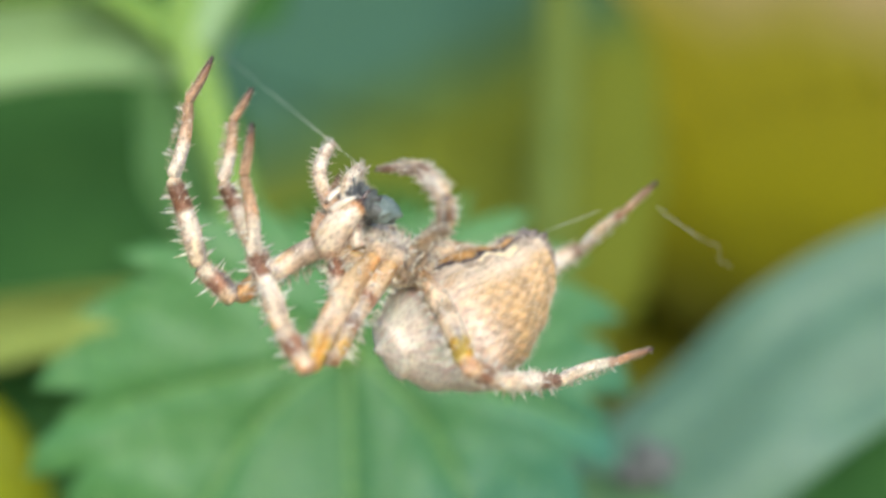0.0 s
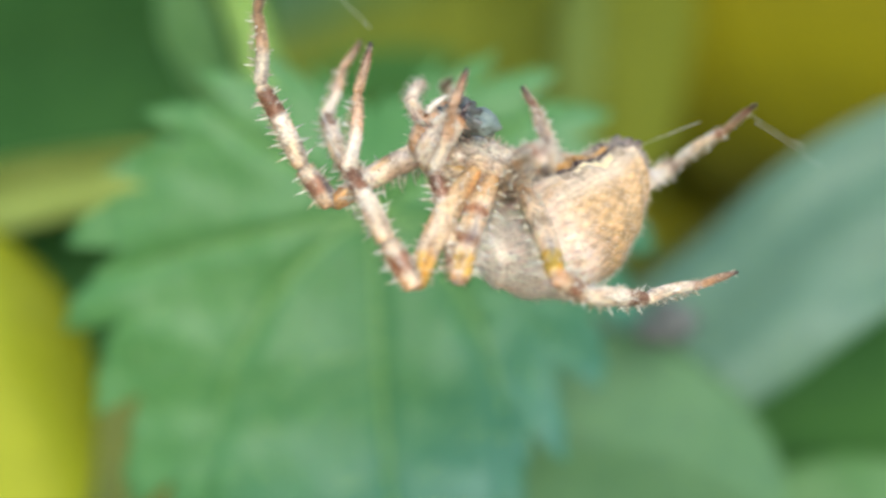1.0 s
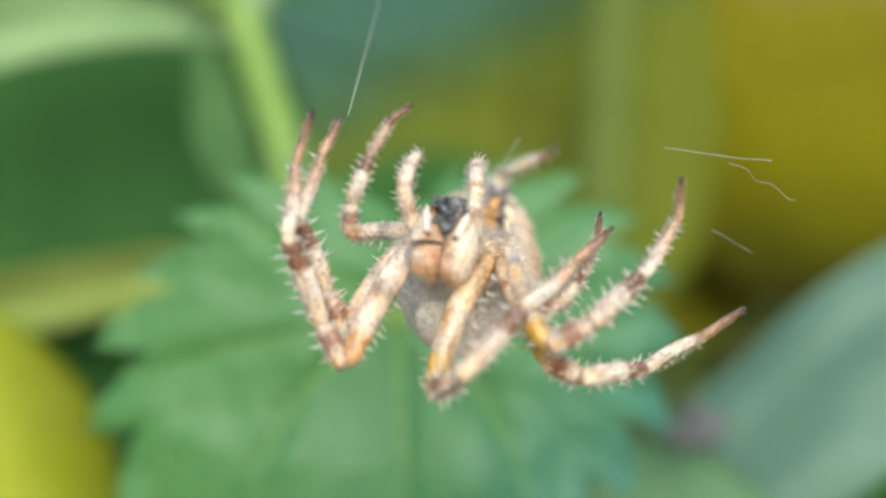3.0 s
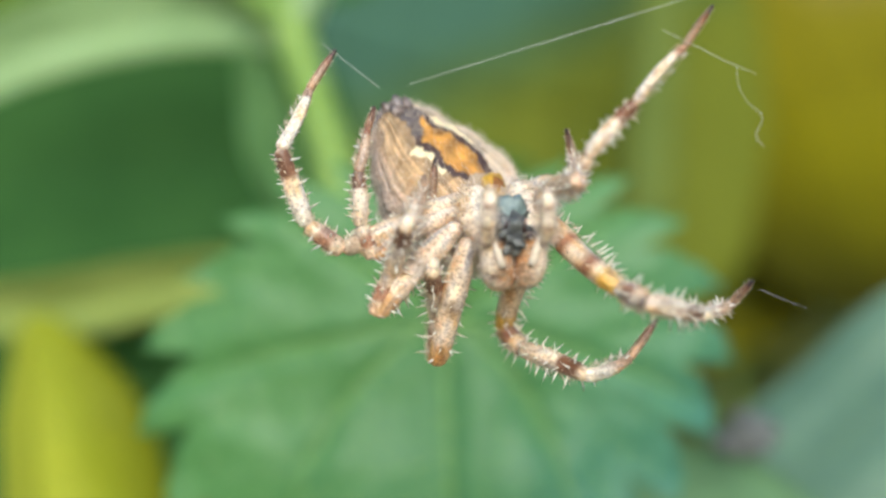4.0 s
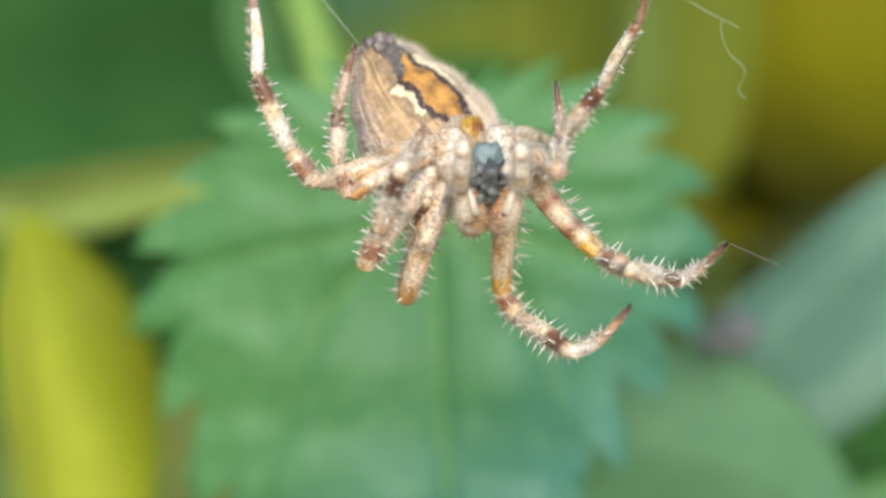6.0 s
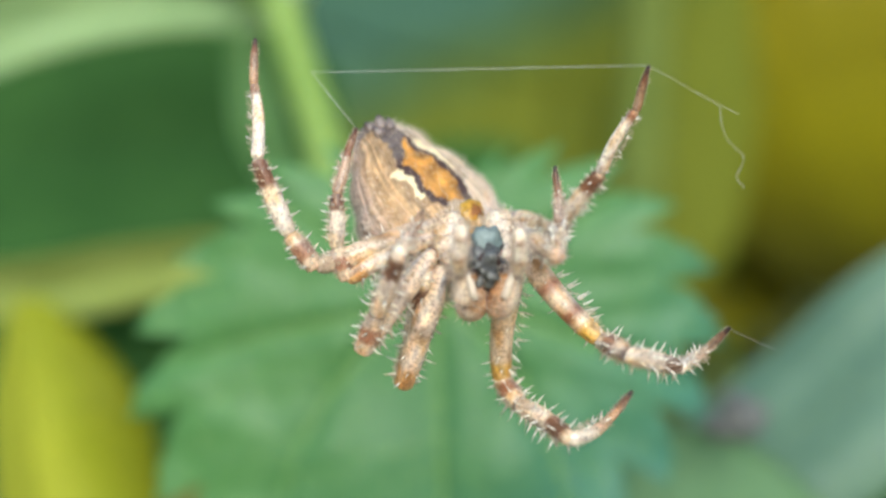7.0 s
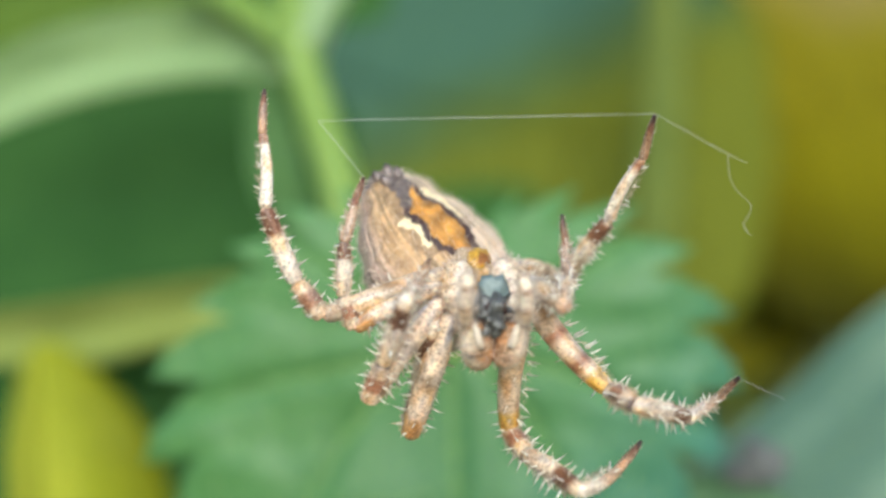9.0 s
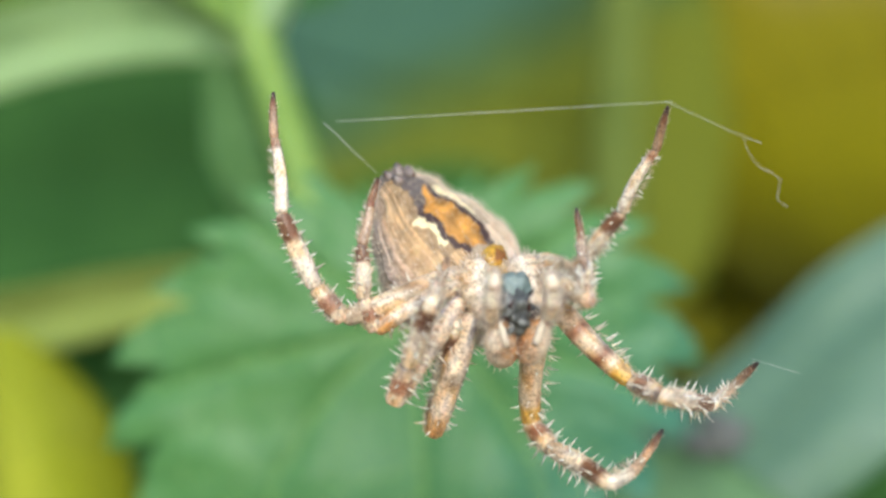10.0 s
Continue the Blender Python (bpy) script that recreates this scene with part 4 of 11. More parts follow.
# the dark wrapped fly in its jaws
prey = thing("wrapped_fly", "dark wrapped fly held in the jaws of the spider", "prey")
vv, ff = lump((0, 0.1, 0), (0.88, 1.2, 0.8), 26, 34, 0.6, 9)
link("body", [q * MM for q in vv], ff, PREY, prey)
vv, ff = lump((0.1, -1.0, -0.1), (0.82, 0.92, 0.74), 18, 24, 0.4, 4)
link("abdomen_end", [q * MM for q in vv], ff, PREY_PALE, prey, "grey-green hind part under silk")
rng = random.Random(8)
for _ in range(5):
    p = Vector((rng.uniform(-0.7, 0.7), rng.uniform(-0.6, 0.9), -0.55))
    q = p + Vector((rng.uniform(-0.5, 0.5), rng.uniform(-0.4, 0.5), -0.35))
    e = q + Vector((rng.uniform(-0.4, 0.4), rng.uniform(-0.4, 0.4), 0.1))
    vv, ff, ww = sweep([k * MM for k in spline([p, q, e], 8)], [0.07 * MM] * 9, 6)
    link("fly_leg", vv, ff, PREY, prey)


# ---- silk ----
def thread(label, points, thick):
    """A thread along points in mm, from its own origin."""
    t = tagged(link("silk_thread", *sweep([Vector(p) * MM for p in points], [thick * MM] * len(points), 6)[:2], SILK), label, "thread", "threads of the web")
    return t


silk_span = thread("fine pale silk thread stretched from leg to leg", [(0, 0, 0), (0, 9.73, 0), (0, 19.46, 0)], 0.012)
silk_guy = thread("short taut silk thread from the spinnerets", [(0, 0, 0), (0, 2.12, 0), (0, 4.24, 0)], 0.012)
silk_loose = thread("loose end of pale silk thread", [(0, 0, 0), (0, 1.80, -0.05), (0.05, 4.20, -0.08), (0, 6.00, 0)], 0.009)
silk_curl = thread("limp curled wisp of silk", spline([(0, 0, 0), (0.3, 0.98, 0.2), (0.1, 2.05, -0.1), (-0.4, 3.23, 0.2), (0.25, 4.16, 0), (0, 4.89, 0.1)], 24), 0.008)
silk_low = thread("very fine silk thread at a foot", [(0, 0, 0), (0, 1.43, 0), (0, 2.86, 0)], 0.007)



def motions():
    walk(BROAD, [
        (0.00, pose(0.01438, 0.13520, 0.45171, 0.0, -0.0, 0.0)),
        (0.50, pose(0.01482, 0.13520, 0.45053, 0.0, -0.0, 0.0)),
        (1.00, pose(0.01497, 0.13520, 0.45011, 0.0, -0.0, 0.0)),
        (1.50, pose(0.01471, 0.13520, 0.45082, 0.0, -0.0, 0.0)),
        (2.00, pose(0.01504, 0.13520, 0.44994, 0.0, -0.0, 0.0)),
        (2.70, pose(0.01582, 0.13520, 0.44787, 0.0, -0.0, 0.0)),
        (3.80, pose(0.01648, 0.13520, 0.44610, 0.0, -0.0, 0.0)),
        (5.20, pose(0.01644, 0.13520, 0.44622, 0.0, -0.0, 0.0)),
        (6.30, pose(0.01604, 0.13520, 0.44728, 0.0, -0.0, 0.0)),
        (7.50, pose(0.01582, 0.13520, 0.44787, 0.0, -0.0, 0.0)),
        (8.00, pose(0.01582, 0.13520, 0.44787, 0.0, -0.0, 0.0)),
        (9.00, pose(0.01548, 0.13520, 0.44876, 0.0, -0.0, 0.0)),
        (9.50, pose(0.01520, 0.13520, 0.44952, 0.0, -0.0, 0.0)),
        (10.00, pose(0.01475, 0.13520, 0.45070, 0.0, -0.0, 0.0)),
    ])
    walk(spider, [
        (0.00, pose(0.00417, 0.05608, 0.49963, 158.9, 21.4, -78.6)),
        (0.50, pose(0.00771, 0.05574, 0.49923, 158.9, 21.4, -78.6)),
        (1.00, pose(0.00819, 0.05577, 0.49674, 158.9, 21.4, -78.6)),
        (1.50, pose(0.01002, 0.05584, 0.49808, 158.9, 21.4, -78.6)),
        (1.80, pose(0.00620, 0.05601, 0.49897, 161.6, 23.1, -70.3)),
        (2.00, pose(0.00467, 0.05606, 0.49903, 163.2, 23.0, -61.7)),
        (2.50, pose(0.00597, 0.05605, 0.49823, 173.7, 12.8, -30.2)),
        (2.70, pose(0.00423, 0.05605, 0.49854, 176.9, 9.9, -22.7)),
        (2.92, pose(0.00407, 0.05606, 0.49875, -177.0, 9.5, -19.1)),
        (3.14, pose(0.00368, 0.05610, 0.49925, -162.7, 7.3, -10.9)),
        (3.36, pose(0.00322, 0.05614, 0.49984, -146.3, 2.1, -2.2)),
        (3.58, pose(0.00283, 0.05617, 0.50034, -133.2, -3.9, 3.7)),
        (3.80, pose(0.00266, 0.05618, 0.50055, -127.9, -6.8, 5.8)),
        (4.00, pose(0.00283, 0.05624, 0.50257, -127.8, -5.8, 5.8)),
        (4.50, pose(0.00239, 0.05622, 0.50035, -127.9, -6.8, 5.8)),
        (5.00, pose(0.00524, 0.05626, 0.49973, -127.8, -5.3, 5.8)),
        (5.20, pose(0.00290, 0.05623, 0.49827, -127.7, -4.8, 5.8)),
        (6.30, pose(0.00225, 0.05661, 0.50054, -127.5, -2.8, 5.8)),
        (6.50, pose(0.00272, 0.05649, 0.50050, -127.5, -2.8, 5.8)),
        (7.00, pose(0.00208, 0.05621, 0.50008, -127.5, -2.8, 5.8)),
        (7.50, pose(0.00188, 0.05620, 0.50067, -127.5, -2.8, 5.8)),
        (8.00, pose(0.00164, 0.05629, 0.50043, -127.5, -2.8, 5.8)),
        (8.50, pose(0.00059, 0.05625, 0.49969, -127.5, -2.8, 5.8)),
        (9.00, pose(0.00161, 0.05622, 0.49984, -127.5, -2.8, 5.8)),
        (9.50, pose(0.00196, 0.05623, 0.50026, -127.5, -2.8, 5.8)),
        (10.00, pose(0.00467, 0.05608, 0.49882, -127.6, -4.0, 5.8)),
    ])
    walk(ABDOMEN, [
        (0.00, pose(0.00000, 0.00000, 0.00000, 37.6, 16.7, -4.4)),
        (0.50, pose(0.00000, 0.00000, 0.00000, 37.6, 16.7, -4.4)),
        (1.00, pose(0.00000, 0.00000, 0.00000, 37.6, 16.7, -4.4)),
        (1.50, pose(0.00000, 0.00000, 0.00000, 37.6, 16.7, -4.4)),
        (1.80, pose(0.00000, 0.00000, 0.00000, 40.1, 12.7, 6.9)),
        (2.00, pose(0.00000, 0.00000, 0.00000, 38.5, 12.4, 5.6)),
        (2.50, pose(0.00000, 0.00000, 0.00000, 29.1, -1.0, 7.9)),
        (2.70, pose(0.00000, 0.00000, 0.00000, 25.2, -5.5, 4.4)),
        (2.92, pose(0.00000, 0.00000, 0.00000, 24.0, -5.3, -0.4)),
        (3.14, pose(0.00000, 0.00000, 0.00000, 21.1, -5.5, -12.1)),
        (3.36, pose(0.00000, 0.00000, 0.00000, 17.7, -6.4, -26.0)),
        (3.58, pose(0.00000, 0.00000, 0.00000, 15.2, -7.7, -37.6)),
        (3.80, pose(0.00000, 0.00000, 0.00000, 14.2, -8.4, -42.5)),
        (4.00, pose(0.00000, 0.00000, 0.00000, 14.2, -8.4, -42.5)),
        (4.50, pose(0.00000, 0.00000, 0.00000, 14.2, -8.4, -42.5)),
        (5.00, pose(0.00000, 0.00000, 0.00000, 14.2, -8.4, -42.5)),
        (5.20, pose(0.00000, 0.00000, 0.00000, 14.2, -8.4, -42.5)),
        (6.30, pose(0.00000, 0.00000, 0.00000, 14.2, -8.4, -42.5)),
        (6.50, pose(0.00000, 0.00000, 0.00000, 14.2, -8.4, -42.5)),
        (7.00, pose(0.00000, 0.00000, 0.00000, 14.2, -8.4, -42.5)),
        (7.50, pose(0.00000, 0.00000, 0.00000, 14.2, -8.4, -42.5)),
        (8.00, pose(0.00000, 0.00000, 0.00000, 14.2, -8.4, -42.5)),
        (8.50, pose(0.00000, 0.00000, 0.00000, 14.2, -8.4, -42.5)),
        (9.00, pose(0.00000, 0.00000, 0.00000, 14.2, -8.4, -42.5)),
        (9.50, pose(0.00000, 0.00000, 0.00000, 14.2, -8.4, -42.5)),
        (10.00, pose(0.00000, 0.00000, 0.00000, 14.2, -8.4, -42.5)),
    ])
    walk(prey, [
        (0.00, pose(0.00106, 0.05389, 0.50352, 158.9, 21.4, -78.6)),
        (0.50, pose(0.00460, 0.05355, 0.50312, 158.9, 21.4, -78.6)),
        (1.00, pose(0.00508, 0.05358, 0.50063, 158.9, 21.4, -78.6)),
        (1.50, pose(0.00692, 0.05366, 0.50197, 158.9, 21.4, -78.6)),
        (1.80, pose(0.00327, 0.05330, 0.50266, 161.6, 23.1, -70.3)),
        (2.00, pose(0.00207, 0.05292, 0.50263, 163.2, 23.0, -61.7)),
        (2.50, pose(0.00435, 0.05186, 0.50131, 173.7, 12.8, -30.2)),
        (2.70, pose(0.00292, 0.05161, 0.50141, 176.9, 9.9, -22.7)),
        (2.92, pose(0.00285, 0.05132, 0.50112, -177.0, 9.5, -19.1)),
        (3.14, pose(0.00282, 0.05084, 0.50036, -162.7, 7.3, -10.9)),
        (3.36, pose(0.00299, 0.05072, 0.49941, -146.3, 2.1, -2.2)),
        (3.58, pose(0.00328, 0.05100, 0.49870, -133.2, -3.9, 3.7)),
        (3.80, pose(0.00342, 0.05123, 0.49844, -127.9, -6.8, 5.8)),
        (4.00, pose(0.00355, 0.05128, 0.50046, -127.8, -5.8, 5.8)),
        (4.50, pose(0.00315, 0.05126, 0.49825, -127.9, -6.8, 5.8)),
        (5.00, pose(0.00595, 0.05130, 0.49760, -127.8, -5.3, 5.8)),
        (5.20, pose(0.00359, 0.05128, 0.49614, -127.7, -4.8, 5.8)),
        (6.30, pose(0.00286, 0.05166, 0.49839, -127.5, -2.8, 5.8)),
        (6.50, pose(0.00332, 0.05154, 0.49835, -127.5, -2.8, 5.8)),
        (7.00, pose(0.00269, 0.05125, 0.49793, -127.5, -2.8, 5.8)),
        (7.50, pose(0.00249, 0.05124, 0.49852, -127.5, -2.8, 5.8)),
        (8.00, pose(0.00225, 0.05134, 0.49828, -127.5, -2.8, 5.8)),
        (8.50, pose(0.00120, 0.05129, 0.49754, -127.5, -2.8, 5.8)),
        (9.00, pose(0.00222, 0.05126, 0.49769, -127.5, -2.8, 5.8)),
        (9.50, pose(0.00257, 0.05128, 0.49810, -127.5, -2.8, 5.8)),
        (10.00, pose(0.00532, 0.05112, 0.49668, -127.6, -4.0, 5.8)),
    ])
    walk(silk_span, [
        (0.00, pose(0.00103, 0.05405, 0.50541, 28.8, 0.0, 34.2)),
        (0.50, pose(0.00256, 0.05440, 0.50471, 28.0, 0.0, 26.7)),
        (1.00, pose(-0.00001, 0.06336, 0.50626, 25.5, 0.0, 22.3)),
        (1.50, pose(0.00176, 0.06151, 0.50649, 23.9, 0.0, 20.8)),
        (2.00, pose(-0.00413, 0.05957, 0.50936, 25.9, 0.0, 19.6)),
        (2.50, pose(-0.00131, 0.05428, 0.50658, 27.3, 0.0, 25.4)),
        (2.70, pose(-0.00275, 0.05080, 0.50600, 24.3, 0.0, 19.9)),
        (2.92, pose(-0.00265, 0.05217, 0.50612, 36.9, 12.5, 9.4)),
        (3.14, pose(-0.00255, 0.05354, 0.50625, 48.0, 26.9, 1.4)),
        (3.36, pose(-0.00245, 0.05490, 0.50637, 58.4, 42.4, -4.4)),
        (3.58, pose(-0.00235, 0.05627, 0.50649, 70.1, 58.6, -7.1)),
        (3.80, pose(-0.00225, 0.05764, 0.50661, 90.5, 74.6, 0.0)),
        (4.00, pose(-0.00202, 0.05761, 0.50879, 89.8, 72.8, 0.0)),
        (4.50, pose(-0.00485, 0.05758, 0.50700, 89.7, 78.0, -0.0)),
        (5.00, pose(-0.00397, 0.05840, 0.50829, 90.7, 85.8, -0.0)),
        (5.20, pose(-0.00627, 0.05857, 0.50691, 91.0, 87.0, -0.0)),
        (6.30, pose(-0.00693, 0.05891, 0.50892, 90.1, 88.9, 0.0)),
        (6.50, pose(-0.00646, 0.05860, 0.50890, 89.9, 88.9, 0.0)),
        (7.00, pose(-0.00711, 0.05784, 0.50850, 90.5, 88.8, 0.0)),
        (7.50, pose(-0.00731, 0.05750, 0.50911, 90.0, 88.8, 0.0)),
        (8.00, pose(-0.00756, 0.05701, 0.50885, 89.7, 88.8, 0.0)),
        (8.50, pose(-0.00864, 0.05733, 0.50811, 90.6, 88.8, 0.0)),
        (9.00, pose(-0.00759, 0.05733, 0.50826, 89.6, 88.8, -0.0)),
        (9.50, pose(-0.00724, 0.05736, 0.50869, 89.2, 88.8, 0.0)),
        (10.00, pose(-0.00424, 0.05771, 0.50713, 91.8, 87.6, 0.0)),
    ])
    walk(silk_guy, [
        (0.00, pose(0.01123, 0.05916, 0.50206, 20.7, -0.0, -105.9)),
        (0.50, pose(0.01519, 0.05889, 0.50162, 20.8, -0.0, -109.3)),
        (1.00, pose(0.01573, 0.05933, 0.49888, 21.5, -0.0, -101.2)),
        (1.50, pose(0.01820, 0.05946, 0.49999, 21.0, -0.0, -97.2)),
        (2.00, pose(0.01139, 0.05970, 0.50162, 19.3, -0.0, -99.2)),
        (2.50, pose(0.01149, 0.05984, 0.50179, 19.0, -0.0, -86.1)),
        (2.70, pose(0.00810, 0.05971, 0.50066, 30.5, -0.0, -102.8)),
        (2.92, pose(0.00571, 0.05920, 0.50182, 48.3, -0.9, -80.2)),
        (3.14, pose(0.00332, 0.05869, 0.50298, 64.5, -8.5, -58.7)),
        (3.36, pose(0.00093, 0.05818, 0.50413, 77.4, -21.3, -39.3)),
        (3.58, pose(-0.00146, 0.05767, 0.50529, 86.2, -37.5, -20.9)),
        (3.80, pose(-0.00385, 0.05716, 0.50645, 88.9, -55.2, 0.0)),
        (4.00, pose(-0.00363, 0.05711, 0.50852, 89.6, -52.1, -0.0)),
        (4.50, pose(-0.00390, 0.05707, 0.50580, 89.6, -45.0, 0.0)),
        (5.00, pose(-0.00135, 0.05762, 0.50541, 86.0, -42.6, -0.0)),
        (5.20, pose(-0.00389, 0.05775, 0.50411, 85.0, -40.3, 0.0)),
        (6.30, pose(-0.00422, 0.05802, 0.50557, 84.8, -39.0, 0.0)),
        (6.50, pose(-0.00375, 0.05778, 0.50554, 85.8, -38.9, -0.0)),
        (7.00, pose(-0.00440, 0.05722, 0.50513, 88.4, -38.8, -0.0)),
        (7.50, pose(-0.00460, 0.05700, 0.50573, 90.0, -38.8, 0.0)),
        (8.00, pose(-0.00484, 0.05674, 0.50547, 93.0, -38.8, -0.0)),
        (8.50, pose(-0.00591, 0.05693, 0.50474, 91.3, -38.8, 0.0)),
        (9.00, pose(-0.00487, 0.05690, 0.50488, 90.9, -38.8, 0.0)),
        (9.50, pose(-0.00452, 0.05692, 0.50531, 90.7, -38.8, -0.0)),
        (10.00, pose(-0.00192, 0.05711, 0.50405, 88.5, -45.3, 0.0)),
    ])
    walk(silk_loose, [
        (0.00, pose(0.01889, 0.05939, 0.50393, -21.0, -0.0, -54.1)),
        (0.50, pose(0.02055, 0.05743, 0.50374, -21.0, -0.0, -56.9)),
        (1.00, pose(0.02196, 0.05711, 0.50095, -20.4, -0.0, -56.4)),
        (1.50, pose(0.02344, 0.05641, 0.50264, -19.8, -0.0, -54.1)),
        (2.00, pose(0.01913, 0.06050, 0.50466, -39.2, -0.0, -77.6)),
        (2.50, pose(0.01334, 0.05378, 0.50146, 14.5, -0.0, -79.9)),
        (2.70, pose(0.01265, 0.05153, 0.50317, 3.0, -0.0, -77.0)),
        (2.92, pose(0.01390, 0.05271, 0.50426, -4.0, 17.6, -86.9)),
        (3.14, pose(0.01515, 0.05388, 0.50535, -15.5, 33.4, -100.7)),
        (3.36, pose(0.01640, 0.05505, 0.50645, -34.5, 45.4, -121.7)),
        (3.58, pose(0.01765, 0.05623, 0.50754, -61.8, 50.1, -151.0)),
        (3.80, pose(0.01890, 0.05740, 0.50863, -88.9, 45.0, 180.0)),
        (4.00, pose(0.01264, 0.05765, 0.51197, -89.7, 64.8, 180.0)),
        (4.50, pose(0.01360, 0.05767, 0.51091, -89.7, 55.9, 180.0)),
        (5.00, pose(0.01595, 0.05815, 0.50985, -86.6, 55.1, 180.0)),
        (5.20, pose(0.01332, 0.05822, 0.50801, -86.1, 60.2, 180.0)),
        (6.30, pose(0.01253, 0.05888, 0.50931, -86.7, 61.9, -180.0)),
        (6.50, pose(0.01300, 0.05862, 0.50929, -87.4, 61.9, 180.0)),
        (7.00, pose(0.01235, 0.05768, 0.50890, -88.8, 61.8, 180.0)),
        (7.50, pose(0.01215, 0.05750, 0.50950, -90.0, 61.8, -180.0)),
        (8.00, pose(0.01190, 0.05711, 0.50924, -92.0, 61.8, -180.0)),
        (8.50, pose(0.01082, 0.05711, 0.50850, -90.5, 61.8, 180.0)),
        (9.00, pose(0.01187, 0.05746, 0.50865, -90.8, 61.8, 180.0)),
        (9.50, pose(0.01222, 0.05765, 0.50908, -90.9, 61.8, 180.0)),
        (10.00, pose(0.01481, 0.05711, 0.50794, -88.2, 65.4, 180.0)),
    ])
    walk(silk_curl, [
        (0.00, pose(0.02247, 0.06010, 0.50170, -21.1, -0.0, -36.5)),
        (0.50, pose(0.02366, 0.05798, 0.50186, -18.0, -0.0, -44.5)),
        (1.00, pose(0.02525, 0.05869, 0.49929, -22.0, -0.0, -46.3)),
        (1.50, pose(0.02671, 0.05921, 0.50135, -20.6, -0.0, -46.2)),
        (2.00, pose(0.02127, 0.06035, 0.50276, -23.7, -0.0, -45.1)),
        (2.50, pose(0.01746, 0.05470, 0.50208, -41.1, -0.0, -113.5)),
        (2.70, pose(0.01783, 0.05228, 0.50239, -13.4, -0.0, -52.1)),
        (2.92, pose(0.01801, 0.05330, 0.50344, -22.0, 15.6, -73.0)),
        (3.14, pose(0.01819, 0.05432, 0.50449, -36.8, 26.6, -98.2)),
        (3.36, pose(0.01837, 0.05534, 0.50555, -56.6, 30.1, -127.4)),
        (3.58, pose(0.01856, 0.05636, 0.50660, -75.6, 24.6, -156.0)),
        (3.80, pose(0.01874, 0.05738, 0.50765, -89.0, 12.2, 180.0)),
        (4.00, pose(0.01697, 0.05763, 0.50984, -89.3, 18.9, 180.0)),
        (4.50, pose(0.01751, 0.05765, 0.50798, -89.4, 20.1, 180.0)),
        (5.00, pose(0.01951, 0.05785, 0.50679, -85.5, 18.4, 180.0)),
        (5.20, pose(0.01723, 0.05791, 0.50567, -84.5, 20.5, -180.0)),
        (6.30, pose(0.01674, 0.05860, 0.50698, -83.7, 16.0, 180.0)),
        (6.50, pose(0.01721, 0.05839, 0.50695, -84.8, 16.0, 180.0)),
        (7.00, pose(0.01656, 0.05758, 0.50655, -88.2, 15.9, -180.0)),
        (7.50, pose(0.01636, 0.05750, 0.50715, -90.0, 15.9, -180.0)),
        (8.00, pose(0.01611, 0.05728, 0.50689, -93.5, 15.9, 180.0)),
        (8.50, pose(0.01503, 0.05715, 0.50615, -91.9, 15.9, 180.0)),
        (9.00, pose(0.01608, 0.05753, 0.50630, -90.9, 15.9, -180.0)),
        (9.50, pose(0.01643, 0.05772, 0.50673, -90.5, 15.9, -180.0)),
        (10.00, pose(0.01924, 0.05696, 0.50591, -88.8, 31.0, 180.0)),
    ])
    walk(silk_low, [
        (0.00, pose(0.01744, 0.05452, 0.50329, -86.1, 56.2, 180.0)),
        (0.50, pose(0.02098, 0.05431, 0.50288, -83.0, 56.1, 180.0)),
        (1.00, pose(0.02152, 0.05505, 0.50038, -82.8, 56.3, 180.0)),
        (1.50, pose(0.02334, 0.05536, 0.50174, -86.1, 56.3, -180.0)),
        (1.80, pose(0.01953, 0.05547, 0.50263, -86.7, 56.3, -180.0)),
        (2.00, pose(0.01800, 0.05547, 0.50269, -87.0, 56.3, 180.0)),
        (2.50, pose(0.01931, 0.05565, 0.50189, -87.9, 56.3, 180.0)),
        (2.70, pose(0.01756, 0.05529, 0.50221, -87.2, 56.3, -180.0)),
        (2.98, pose(0.01759, 0.05540, 0.50048, -87.6, 59.6, -179.9)),
        (3.25, pose(0.01762, 0.05550, 0.49875, -88.0, 63.0, -179.9)),
        (3.53, pose(0.01765, 0.05561, 0.49702, -88.5, 66.4, -179.9)),
        (3.80, pose(0.01768, 0.05571, 0.49529, -89.0, 69.7, -180.0)),
        (4.00, pose(0.01776, 0.05597, 0.49704, -89.7, 68.7, 180.0)),
        (4.50, pose(0.01741, 0.05599, 0.49509, -89.9, 69.7, 180.0)),
        (5.00, pose(0.02010, 0.05535, 0.49409, -87.4, 68.3, 180.0)),
        (5.20, pose(0.01772, 0.05514, 0.49252, -86.7, 67.8, 180.0)),
        (6.30, pose(0.01687, 0.05564, 0.49428, -87.1, 65.8, 180.0)),
        (6.50, pose(0.01733, 0.05569, 0.49423, -87.7, 65.8, 180.0)),
        (7.00, pose(0.01670, 0.05570, 0.49379, -88.8, 65.7, 180.0)),
        (7.50, pose(0.01650, 0.05600, 0.49437, -90.0, 65.7, -180.0)),
        (8.00, pose(0.01626, 0.05658, 0.49414, -91.8, 65.8, -180.0)),
        (8.50, pose(0.01522, 0.05614, 0.49340, -90.4, 65.7, 180.0)),
        (9.00, pose(0.01623, 0.05622, 0.49354, -90.7, 65.7, -180.0)),
        (9.50, pose(0.01658, 0.05628, 0.49396, -90.9, 65.7, 180.0)),
        (10.00, pose(0.01899, 0.05539, 0.49319, -88.2, 71.6, 180.0)),
    ])
